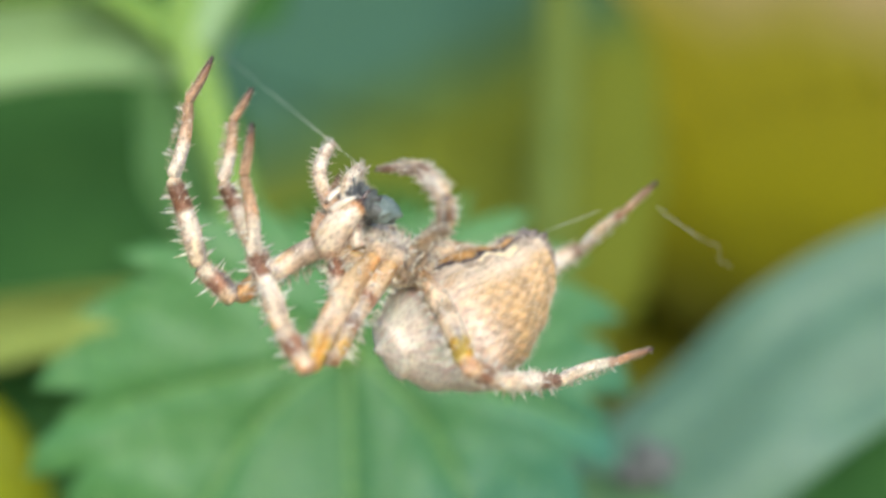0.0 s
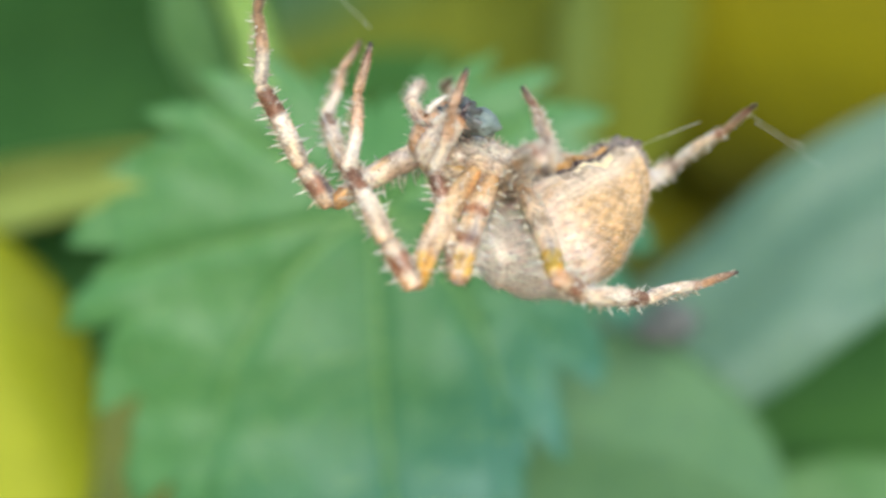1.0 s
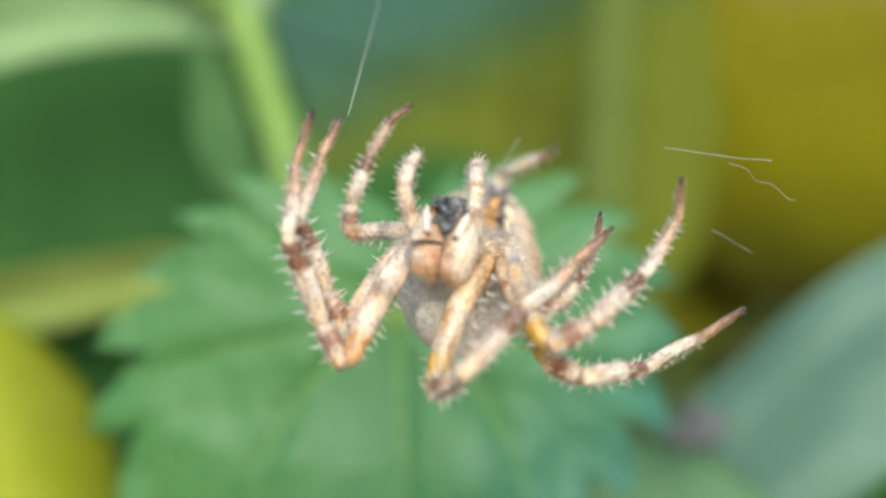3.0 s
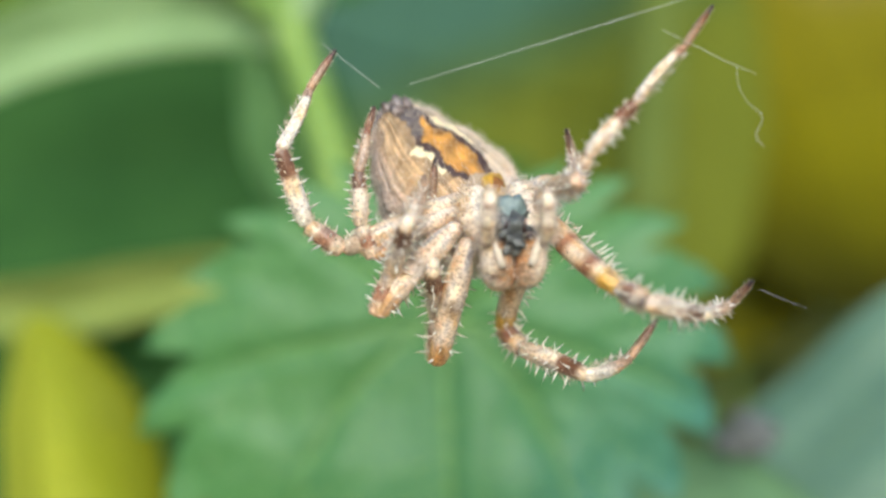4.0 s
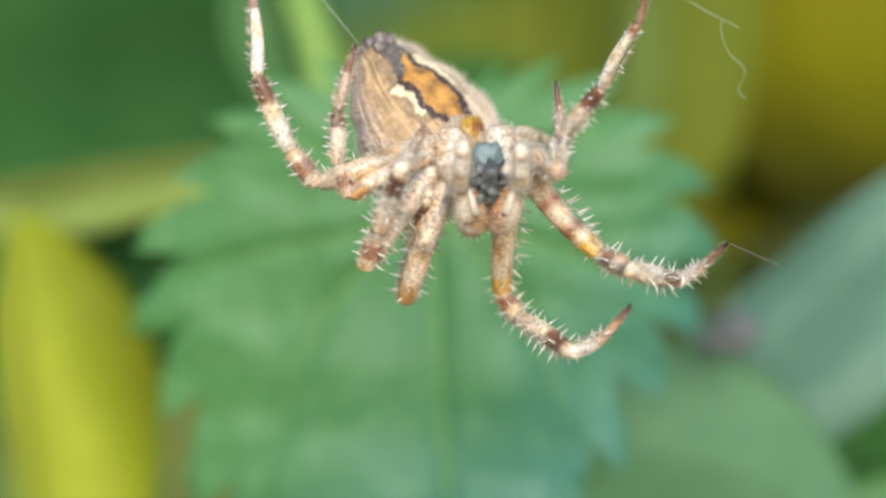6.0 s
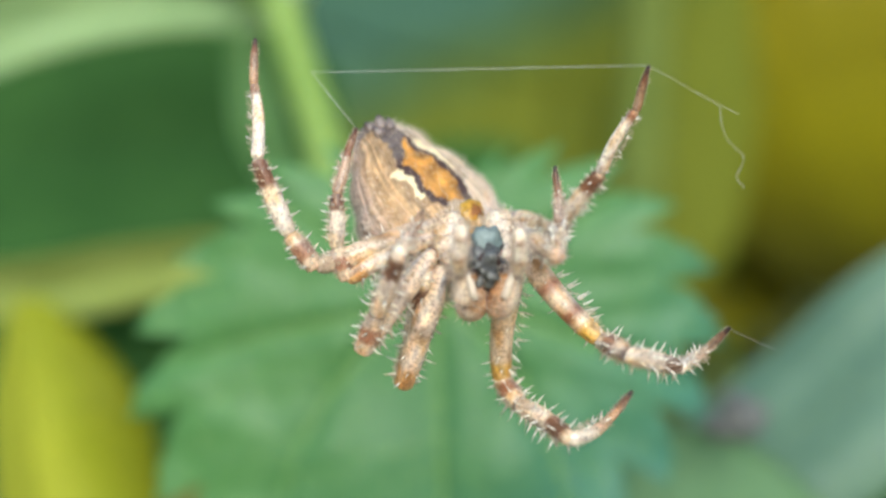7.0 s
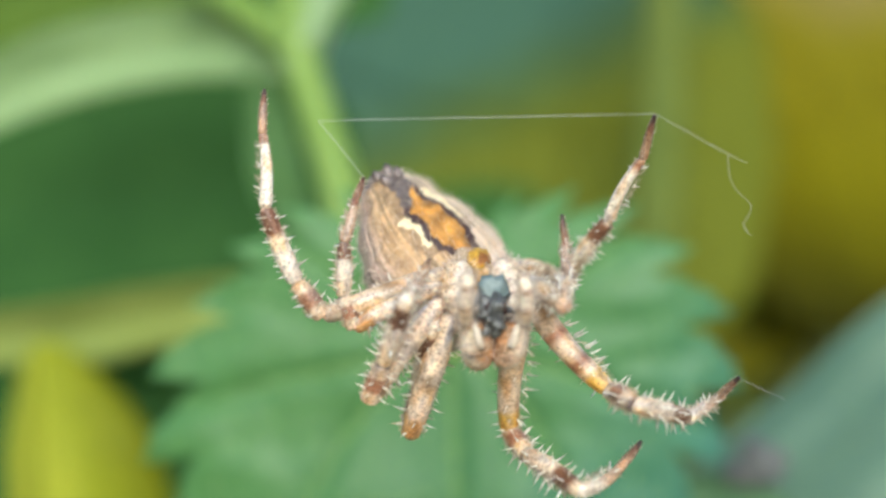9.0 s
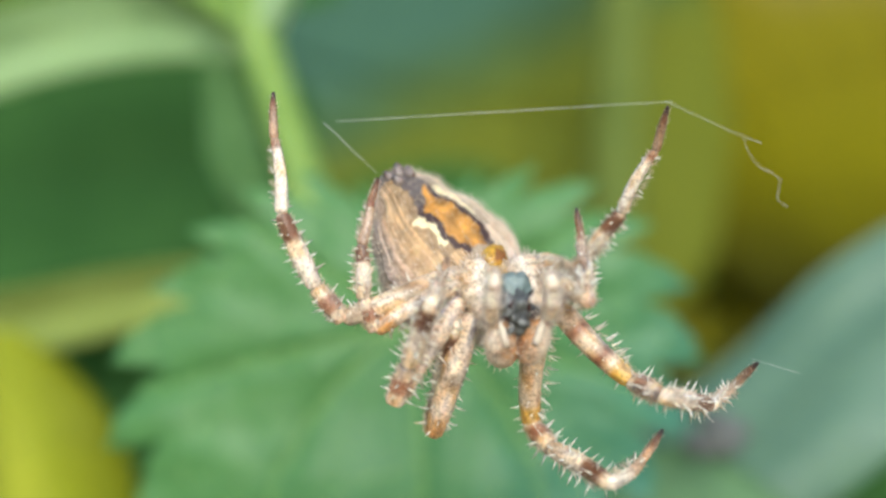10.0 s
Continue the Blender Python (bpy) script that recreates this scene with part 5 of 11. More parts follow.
    walk(PALPS[-1], [
        (0.00, pose(-0.00125, 0.00450, -0.00060, -41.5, 15.9, 15.1)),
        (0.50, pose(-0.00125, 0.00450, -0.00060, 2.4, 42.9, 68.2)),
        (1.00, pose(-0.00125, 0.00450, -0.00060, -21.3, 54.2, 47.2)),
        (1.50, pose(-0.00125, 0.00450, -0.00060, -56.8, 58.9, 32.0)),
        (2.00, pose(-0.00125, 0.00450, -0.00060, -37.1, 49.0, 44.8)),
        (2.50, pose(-0.00125, 0.00450, -0.00060, -66.8, 19.7, 60.2)),
        (2.70, pose(-0.00125, 0.00450, -0.00060, -64.2, 7.5, 53.2)),
        (2.98, pose(-0.00125, 0.00450, -0.00060, -68.3, 6.3, 43.0)),
        (3.25, pose(-0.00125, 0.00450, -0.00060, -72.1, 4.4, 32.9)),
        (3.53, pose(-0.00125, 0.00450, -0.00060, -75.5, 1.8, 23.1)),
        (3.80, pose(-0.00125, 0.00450, -0.00060, -78.4, -1.3, 13.3)),
        (4.00, pose(-0.00125, 0.00450, -0.00060, -78.1, -0.4, 12.9)),
        (4.50, pose(-0.00125, 0.00450, -0.00060, -78.4, -1.3, 13.3)),
        (5.00, pose(-0.00125, 0.00450, -0.00060, -78.0, 0.0, 12.6)),
        (5.20, pose(-0.00125, 0.00450, -0.00060, -77.9, 0.4, 12.4)),
        (6.30, pose(-0.00125, 0.00450, -0.00060, -77.4, 2.2, 11.5)),
        (6.50, pose(-0.00125, 0.00450, -0.00060, -77.4, 2.2, 11.5)),
        (7.00, pose(-0.00125, 0.00450, -0.00060, -77.4, 2.2, 11.5)),
        (7.50, pose(-0.00125, 0.00450, -0.00060, -77.4, 2.2, 11.5)),
        (8.00, pose(-0.00125, 0.00450, -0.00060, -77.4, 2.2, 11.5)),
        (8.50, pose(-0.00125, 0.00450, -0.00060, -77.4, 2.2, 11.5)),
        (9.00, pose(-0.00125, 0.00450, -0.00060, -77.4, 2.2, 11.5)),
        (9.50, pose(-0.00125, 0.00450, -0.00060, -77.4, 2.2, 11.5)),
        (10.00, pose(-0.00125, 0.00450, -0.00060, -77.6, 1.1, 12.1)),
    ])
    walk(PALPS[1], [
        (0.00, pose(0.00125, 0.00450, -0.00060, -92.3, 46.5, -28.1)),
        (0.50, pose(0.00125, 0.00450, -0.00060, -30.9, 58.1, 44.0)),
        (1.00, pose(0.00125, 0.00450, -0.00060, -42.2, 67.3, 38.3)),
        (1.50, pose(0.00125, 0.00450, -0.00060, -49.1, 71.6, 39.9)),
        (2.00, pose(0.00125, 0.00450, -0.00060, -114.9, 21.0, -31.2)),
        (2.50, pose(0.00125, 0.00450, -0.00060, -112.9, 5.8, -26.2)),
        (2.70, pose(0.00125, 0.00450, -0.00060, -100.0, 6.4, -20.1)),
        (2.98, pose(0.00125, 0.00450, -0.00060, -93.0, 4.6, -16.0)),
        (3.25, pose(0.00125, 0.00450, -0.00060, -86.2, 2.2, -12.2)),
        (3.53, pose(0.00125, 0.00450, -0.00060, -79.6, -0.5, -8.7)),
        (3.80, pose(0.00125, 0.00450, -0.00060, -73.1, -3.6, -5.5)),
        (4.00, pose(0.00125, 0.00450, -0.00060, -73.1, -2.7, -5.9)),
        (4.50, pose(0.00125, 0.00450, -0.00060, -73.1, -3.6, -5.5)),
        (5.00, pose(0.00125, 0.00450, -0.00060, -73.2, -2.2, -6.1)),
        (5.20, pose(0.00125, 0.00450, -0.00060, -73.3, -1.8, -6.3)),
        (6.30, pose(0.00125, 0.00450, -0.00060, -73.6, -0.0, -7.1)),
        (6.50, pose(0.00125, 0.00450, -0.00060, -73.6, -0.0, -7.1)),
        (7.00, pose(0.00125, 0.00450, -0.00060, -73.6, -0.0, -7.1)),
        (7.50, pose(0.00125, 0.00450, -0.00060, -73.6, -0.0, -7.1)),
        (8.00, pose(0.00125, 0.00450, -0.00060, -73.6, -0.0, -7.1)),
        (8.50, pose(0.00125, 0.00450, -0.00060, -73.6, -0.0, -7.1)),
        (9.00, pose(0.00125, 0.00450, -0.00060, -73.6, -0.0, -7.1)),
        (9.50, pose(0.00125, 0.00450, -0.00060, -73.6, -0.0, -7.1)),
        (10.00, pose(0.00125, 0.00450, -0.00060, -73.5, -1.1, -6.6)),
    ])
    walk(LEGS["L1"]["femur"], [
        (0.00, pose(-0.00200, 0.00370, -0.00075, 128.6, -16.1, -172.4)),
        (0.15, pose(-0.00200, 0.00370, -0.00075, 129.6, -14.2, -170.9)),
        (0.30, pose(-0.00200, 0.00370, -0.00075, 130.6, -12.6, -169.5)),
        (0.50, pose(-0.00200, 0.00370, -0.00075, 130.7, -12.9, -169.7)),
        (0.75, pose(-0.00200, 0.00370, -0.00075, 130.4, -13.2, -170.0)),
        (1.00, pose(-0.00200, 0.00370, -0.00075, 130.1, -13.6, -170.4)),
        (1.25, pose(-0.00200, 0.00370, -0.00075, 127.6, -13.1, -169.9)),
        (1.50, pose(-0.00200, 0.00370, -0.00075, 125.2, -12.6, -169.5)),
        (1.75, pose(-0.00200, 0.00370, -0.00075, 136.1, -10.6, -169.2)),
        (2.00, pose(-0.00200, 0.00370, -0.00075, 146.2, -6.8, -167.3)),
        (2.15, pose(-0.00200, 0.00370, -0.00075, 140.3, 0.4, -157.4)),
        (2.30, pose(-0.00200, 0.00370, -0.00075, 138.1, -1.0, -159.4)),
        (2.50, pose(-0.00200, 0.00370, -0.00075, 136.0, -2.8, -161.4)),
        (2.60, pose(-0.00200, 0.00370, -0.00075, 136.6, -3.8, -162.5)),
        (2.70, pose(-0.00200, 0.00370, -0.00075, 137.2, -4.7, -163.5)),
        (2.80, pose(-0.00200, 0.00370, -0.00075, 136.7, -4.6, -163.3)),
        (2.90, pose(-0.00200, 0.00370, -0.00075, 135.6, -4.0, -162.8)),
        (3.00, pose(-0.00200, 0.00370, -0.00075, 133.8, -3.3, -162.0)),
        (3.10, pose(-0.00200, 0.00370, -0.00075, 131.7, -2.3, -161.0)),
        (3.20, pose(-0.00200, 0.00370, -0.00075, 129.3, -1.1, -160.0)),
        (3.30, pose(-0.00200, 0.00370, -0.00075, 126.9, 0.1, -159.0)),
        (3.40, pose(-0.00200, 0.00370, -0.00075, 124.5, 1.3, -158.0)),
        (3.50, pose(-0.00200, 0.00370, -0.00075, 122.5, 2.5, -157.3)),
        (3.60, pose(-0.00200, 0.00370, -0.00075, 120.8, 3.4, -156.7)),
        (3.80, pose(-0.00200, 0.00370, -0.00075, 119.3, 4.3, -156.1)),
        (4.00, pose(-0.00200, 0.00370, -0.00075, 120.2, 4.5, -156.0)),
        (4.25, pose(-0.00200, 0.00370, -0.00075, 122.5, 5.1, -155.7)),
        (4.50, pose(-0.00200, 0.00370, -0.00075, 123.8, 5.4, -155.5)),
        (4.65, pose(-0.00200, 0.00370, -0.00075, 123.1, 5.4, -155.5)),
        (4.80, pose(-0.00200, 0.00370, -0.00075, 122.4, 5.4, -155.5)),
        (5.00, pose(-0.00200, 0.00370, -0.00075, 121.5, 5.4, -155.5)),
        (10.00, pose(-0.00200, 0.00370, -0.00075, 121.5, 5.4, -155.5)),
    ])
    walk(LEGS["L1"]["patella"], [
        (0.00, pose(-0.00095, 0.00886, 0.00524, -160.5, -17.3, -168.9)),
        (0.15, pose(-0.00132, 0.00896, 0.00521, -160.9, -16.9, -170.2)),
        (0.30, pose(-0.00165, 0.00905, 0.00516, -161.9, -16.9, -170.4)),
        (0.50, pose(-0.00160, 0.00906, 0.00515, -161.9, -16.9, -170.2)),
        (0.75, pose(-0.00152, 0.00903, 0.00517, -156.6, -17.4, -167.7)),
        (1.00, pose(-0.00144, 0.00901, 0.00518, -151.7, -18.8, -164.3)),
        (1.25, pose(-0.00144, 0.00875, 0.00540, -156.5, -19.0, -163.8)),
        (1.50, pose(-0.00144, 0.00848, 0.00562, -161.4, -19.2, -163.4)),
        (1.75, pose(-0.00208, 0.00954, 0.00469, -157.9, -16.2, -171.6)),
        (2.00, pose(-0.00295, 0.01028, 0.00366, -158.4, -16.8, -169.7)),
        (2.15, pose(-0.00440, 0.00936, 0.00434, -149.3, -13.1, -166.0)),
        (2.30, pose(-0.00400, 0.00930, 0.00458, -144.1, -28.1, -132.8)),
        (2.50, pose(-0.00357, 0.00923, 0.00478, -142.0, -38.0, -110.6)),
        (2.60, pose(-0.00340, 0.00934, 0.00472, -140.7, -40.4, -106.4)),
        (2.70, pose(-0.00323, 0.00944, 0.00466, -139.6, -42.9, -102.1)),
        (2.80, pose(-0.00325, 0.00939, 0.00470, -138.4, -43.2, -101.6)),
        (2.90, pose(-0.00331, 0.00926, 0.00482, -135.1, -44.0, -100.5)),
        (3.00, pose(-0.00340, 0.00905, 0.00500, -130.1, -45.2, -98.8)),
        (3.10, pose(-0.00350, 0.00879, 0.00521, -123.9, -46.8, -96.8)),
        (3.20, pose(-0.00362, 0.00849, 0.00542, -116.9, -48.7, -94.7)),
        (3.30, pose(-0.00373, 0.00816, 0.00563, -109.5, -50.9, -92.9)),
        (3.40, pose(-0.00383, 0.00784, 0.00582, -102.1, -53.2, -91.6)),
        (3.50, pose(-0.00392, 0.00754, 0.00598, -95.1, -55.4, -90.8)),
        (3.60, pose(-0.00399, 0.00729, 0.00609, -89.2, -57.2, -90.5)),
        (3.80, pose(-0.00406, 0.00706, 0.00619, -83.5, -58.9, -90.5)),
        (4.00, pose(-0.00413, 0.00714, 0.00613, -83.4, -56.6, -90.0)),
        (4.25, pose(-0.00431, 0.00736, 0.00595, -83.0, -50.8, -89.0)),
        (4.50, pose(-0.00441, 0.00748, 0.00585, -82.7, -47.4, -88.4)),
        (4.65, pose(-0.00438, 0.00741, 0.00590, -81.5, -48.7, -88.6)),
        (4.80, pose(-0.00435, 0.00733, 0.00595, -80.3, -50.0, -88.9)),
        (5.00, pose(-0.00431, 0.00723, 0.00602, -78.6, -51.7, -89.4)),
        (10.00, pose(-0.00431, 0.00723, 0.00602, -78.6, -51.7, -89.4)),
    ])
    walk(LEGS["L1"]["tibia"], [
        (0.00, pose(-0.00168, 0.01123, 0.00441, -129.1, -14.6, -173.6)),
        (0.15, pose(-0.00198, 0.01136, 0.00439, -132.7, -14.0, -174.3)),
        (0.30, pose(-0.00230, 0.01147, 0.00438, -136.6, -15.1, -173.3)),
        (0.50, pose(-0.00226, 0.01148, 0.00437, -136.5, -14.6, -173.9)),
        (0.75, pose(-0.00234, 0.01131, 0.00417, -137.7, -15.7, -172.7)),
        (1.00, pose(-0.00245, 0.01112, 0.00401, -138.9, -17.3, -170.9)),
        (1.25, pose(-0.00243, 0.01096, 0.00442, -139.3, -17.5, -170.7)),
        (1.50, pose(-0.00242, 0.01077, 0.00483, -139.8, -17.6, -170.5)),
        (1.75, pose(-0.00270, 0.01190, 0.00375, -137.3, -25.2, -161.6)),
        (2.00, pose(-0.00366, 0.01263, 0.00274, -133.0, -27.0, -160.7)),
        (2.15, pose(-0.00523, 0.01147, 0.00304, -126.8, -33.3, -155.1)),
        (2.30, pose(-0.00605, 0.01021, 0.00322, -123.6, -29.7, -157.7)),
        (2.50, pose(-0.00585, 0.00903, 0.00351, -119.2, -41.6, -147.1)),
        (2.60, pose(-0.00565, 0.00887, 0.00346, -115.3, -31.4, -153.6)),
        (2.70, pose(-0.00542, 0.00872, 0.00341, -112.9, -20.9, -158.8)),
        (2.80, pose(-0.00541, 0.00862, 0.00343, -112.5, -20.5, -159.0)),
        (2.90, pose(-0.00537, 0.00833, 0.00349, -111.1, -19.6, -159.4)),
        (3.00, pose(-0.00528, 0.00791, 0.00359, -109.1, -18.1, -160.0)),
        (3.10, pose(-0.00514, 0.00739, 0.00372, -106.7, -16.2, -160.7)),
        (3.20, pose(-0.00494, 0.00684, 0.00388, -104.1, -14.1, -161.4)),
        (3.30, pose(-0.00470, 0.00629, 0.00408, -101.5, -11.9, -161.9)),
        (3.40, pose(-0.00444, 0.00580, 0.00429, -98.9, -9.8, -162.4)),
        (3.50, pose(-0.00419, 0.00539, 0.00450, -96.7, -7.8, -162.7)),
        (3.60, pose(-0.00398, 0.00509, 0.00467, -94.9, -6.3, -162.9)),
        (3.80, pose(-0.00378, 0.00483, 0.00485, -93.3, -4.8, -163.0)),
        (4.00, pose(-0.00383, 0.00497, 0.00469, -93.2, -3.4, -163.1)),
        (4.25, pose(-0.00395, 0.00535, 0.00431, -92.8, 0.2, -163.3)),
        (4.50, pose(-0.00402, 0.00558, 0.00409, -92.6, 2.3, -163.4)),
        (4.65, pose(-0.00395, 0.00547, 0.00419, -88.5, 3.0, -163.4)),
        (4.80, pose(-0.00387, 0.00536, 0.00430, -84.3, 3.8, -163.4)),
        (5.00, pose(-0.00377, 0.00522, 0.00443, -78.8, 4.9, -163.3)),
        (10.00, pose(-0.00377, 0.00522, 0.00443, -78.8, 4.9, -163.3)),
    ])
    walk(LEGS["L1"]["metatarsus"], [
        (0.00, pose(-0.00301, 0.01428, 0.00062, -101.3, -10.0, -173.7)),
        (0.15, pose(-0.00322, 0.01467, 0.00080, -102.9, 9.1, -177.4)),
        (0.30, pose(-0.00362, 0.01500, 0.00104, -106.1, 30.4, 177.4)),
        (0.50, pose(-0.00352, 0.01502, 0.00101, -106.2, 28.5, 178.0)),
        (0.75, pose(-0.00373, 0.01489, 0.00091, -109.7, 17.8, -178.7)),
        (1.00, pose(-0.00402, 0.01471, 0.00084, -113.7, 8.9, -175.7)),
        (1.25, pose(-0.00403, 0.01457, 0.00129, -111.3, -0.3, -171.6)),
        (1.50, pose(-0.00402, 0.01441, 0.00173, -109.6, -9.7, -168.0)),
        (1.75, pose(-0.00525, 0.01496, 0.00066, -109.1, 5.6, -173.4)),
        (2.00, pose(-0.00638, 0.01532, -0.00054, -111.9, 27.5, 178.2)),
        (2.15, pose(-0.00852, 0.01328, -0.00033, -96.9, -11.8, -170.6)),
        (2.30, pose(-0.00903, 0.01200, -0.00043, -96.3, -10.9, -169.8)),
        (2.50, pose(-0.00964, 0.00951, 0.00022, -87.5, -39.9, -166.8)),
        (2.60, pose(-0.00873, 0.00975, -0.00043, -82.0, -29.5, -166.3)),
        (2.70, pose(-0.00768, 0.00996, -0.00092, -77.0, -19.0, -164.7)),
        (2.80, pose(-0.00763, 0.00983, -0.00093, -75.2, -19.3, -164.8)),
        (2.90, pose(-0.00748, 0.00948, -0.00094, -70.4, -19.9, -164.9)),
        (3.00, pose(-0.00724, 0.00895, -0.00094, -63.2, -20.8, -165.3)),
        (3.10, pose(-0.00689, 0.00832, -0.00092, -54.2, -21.9, -165.9)),
        (3.20, pose(-0.00647, 0.00762, -0.00086, -44.1, -23.0, -166.7)),
        (3.30, pose(-0.00598, 0.00693, -0.00076, -33.6, -24.0, -167.9)),
        (3.40, pose(-0.00548, 0.00629, -0.00062, -23.3, -24.8, -169.2)),
        (3.50, pose(-0.00501, 0.00575, -0.00046, -14.0, -25.3, -170.5)),
        (3.60, pose(-0.00463, 0.00534, -0.00032, -6.4, -25.5, -171.6)),
        (3.80, pose(-0.00427, 0.00498, -0.00017, 0.5, -25.6, -172.6)),
        (4.00, pose(-0.00420, 0.00515, -0.00033, -0.7, -25.6, -172.4)),
        (4.25, pose(-0.00401, 0.00559, -0.00073, -3.7, -25.6, -171.6)),
        (4.50, pose(-0.00390, 0.00586, -0.00094, -5.5, -25.6, -171.2)),
        (4.65, pose(-0.00365, 0.00542, -0.00084, -0.4, -25.5, -170.2)),
        (4.80, pose(-0.00341, 0.00498, -0.00071, 4.7, -25.5, -169.3)),
        (5.00, pose(-0.00309, 0.00440, -0.00050, 11.4, -25.6, -168.1)),
        (10.00, pose(-0.00309, 0.00440, -0.00050, 11.4, -25.6, -168.1)),
    ])
    walk(LEGS["L1"]["tarsus"], [
        (0.00, pose(-0.00381, 0.01502, -0.00338, -85.0, -7.1, -171.6)),
        (0.15, pose(-0.00262, 0.01562, -0.00320, -88.9, 7.1, -170.1)),
        (0.30, pose(-0.00155, 0.01606, -0.00240, -92.4, 24.9, -169.8)),
        (0.50, pose(-0.00158, 0.01611, -0.00249, -91.1, 23.0, -169.8)),
        (0.75, pose(-0.00257, 0.01632, -0.00281, -95.1, 22.8, -169.5)),
        (1.00, pose(-0.00356, 0.01641, -0.00291, -99.5, 22.6, -169.5)),
        (1.25, pose(-0.00427, 0.01606, -0.00258, -101.9, 8.2, -167.1)),
        (1.50, pose(-0.00496, 0.01563, -0.00212, -104.8, -6.1, -164.1)),
        (1.75, pose(-0.00503, 0.01635, -0.00324, -107.9, -5.7, -163.8)),
        (2.00, pose(-0.00455, 0.01681, -0.00396, -123.1, 56.4, 169.3)),
        (2.15, pose(-0.00942, 0.01363, -0.00436, -99.1, 1.7, -168.7)),
        (2.30, pose(-0.00988, 0.01230, -0.00448, -111.2, 20.8, -171.9)),
        (2.50, pose(-0.01219, 0.00872, -0.00296, -108.6, -7.3, -163.4)),
        (2.60, pose(-0.01056, 0.00871, -0.00401, -99.4, 0.9, -166.2)),
        (2.70, pose(-0.00870, 0.00871, -0.00474, -90.6, 9.4, -167.6)),
        (2.80, pose(-0.00863, 0.00846, -0.00472, -89.5, 9.3, -167.6)),
        (2.90, pose(-0.00840, 0.00779, -0.00462, -86.2, 8.8, -167.6)),
        (3.00, pose(-0.00803, 0.00681, -0.00440, -81.4, 8.2, -167.7)),
        (3.10, pose(-0.00752, 0.00566, -0.00404, -75.4, 7.4, -167.8)),
        (3.20, pose(-0.00688, 0.00446, -0.00352, -68.8, 6.5, -168.0)),
        (3.30, pose(-0.00617, 0.00335, -0.00285, -61.9, 5.7, -168.3)),
        (3.40, pose(-0.00544, 0.00242, -0.00211, -55.3, 4.8, -168.8)),
        (3.50, pose(-0.00477, 0.00171, -0.00137, -49.4, 4.2, -169.2)),
        (3.60, pose(-0.00422, 0.00123, -0.00074, -44.6, 3.7, -169.7)),
        (3.80, pose(-0.00372, 0.00087, -0.00014, -40.2, 3.2, -170.1)),
        (4.00, pose(-0.00367, 0.00103, -0.00038, -40.3, 3.6, -169.6)),
        (4.25, pose(-0.00352, 0.00148, -0.00097, -40.6, 4.7, -168.4)),
        (4.50, pose(-0.00344, 0.00175, -0.00130, -40.8, 5.2, -167.7)),
        (4.65, pose(-0.00296, 0.00133, -0.00086, -26.4, 7.7, -164.9)),
        (4.80, pose(-0.00250, 0.00095, -0.00041, -11.9, 9.3, -161.4)),
        (5.00, pose(-0.00190, 0.00050, 0.00024, 7.6, 10.4, -156.1)),
        (10.00, pose(-0.00190, 0.00050, 0.00024, 7.6, 10.4, -156.1)),
    ])
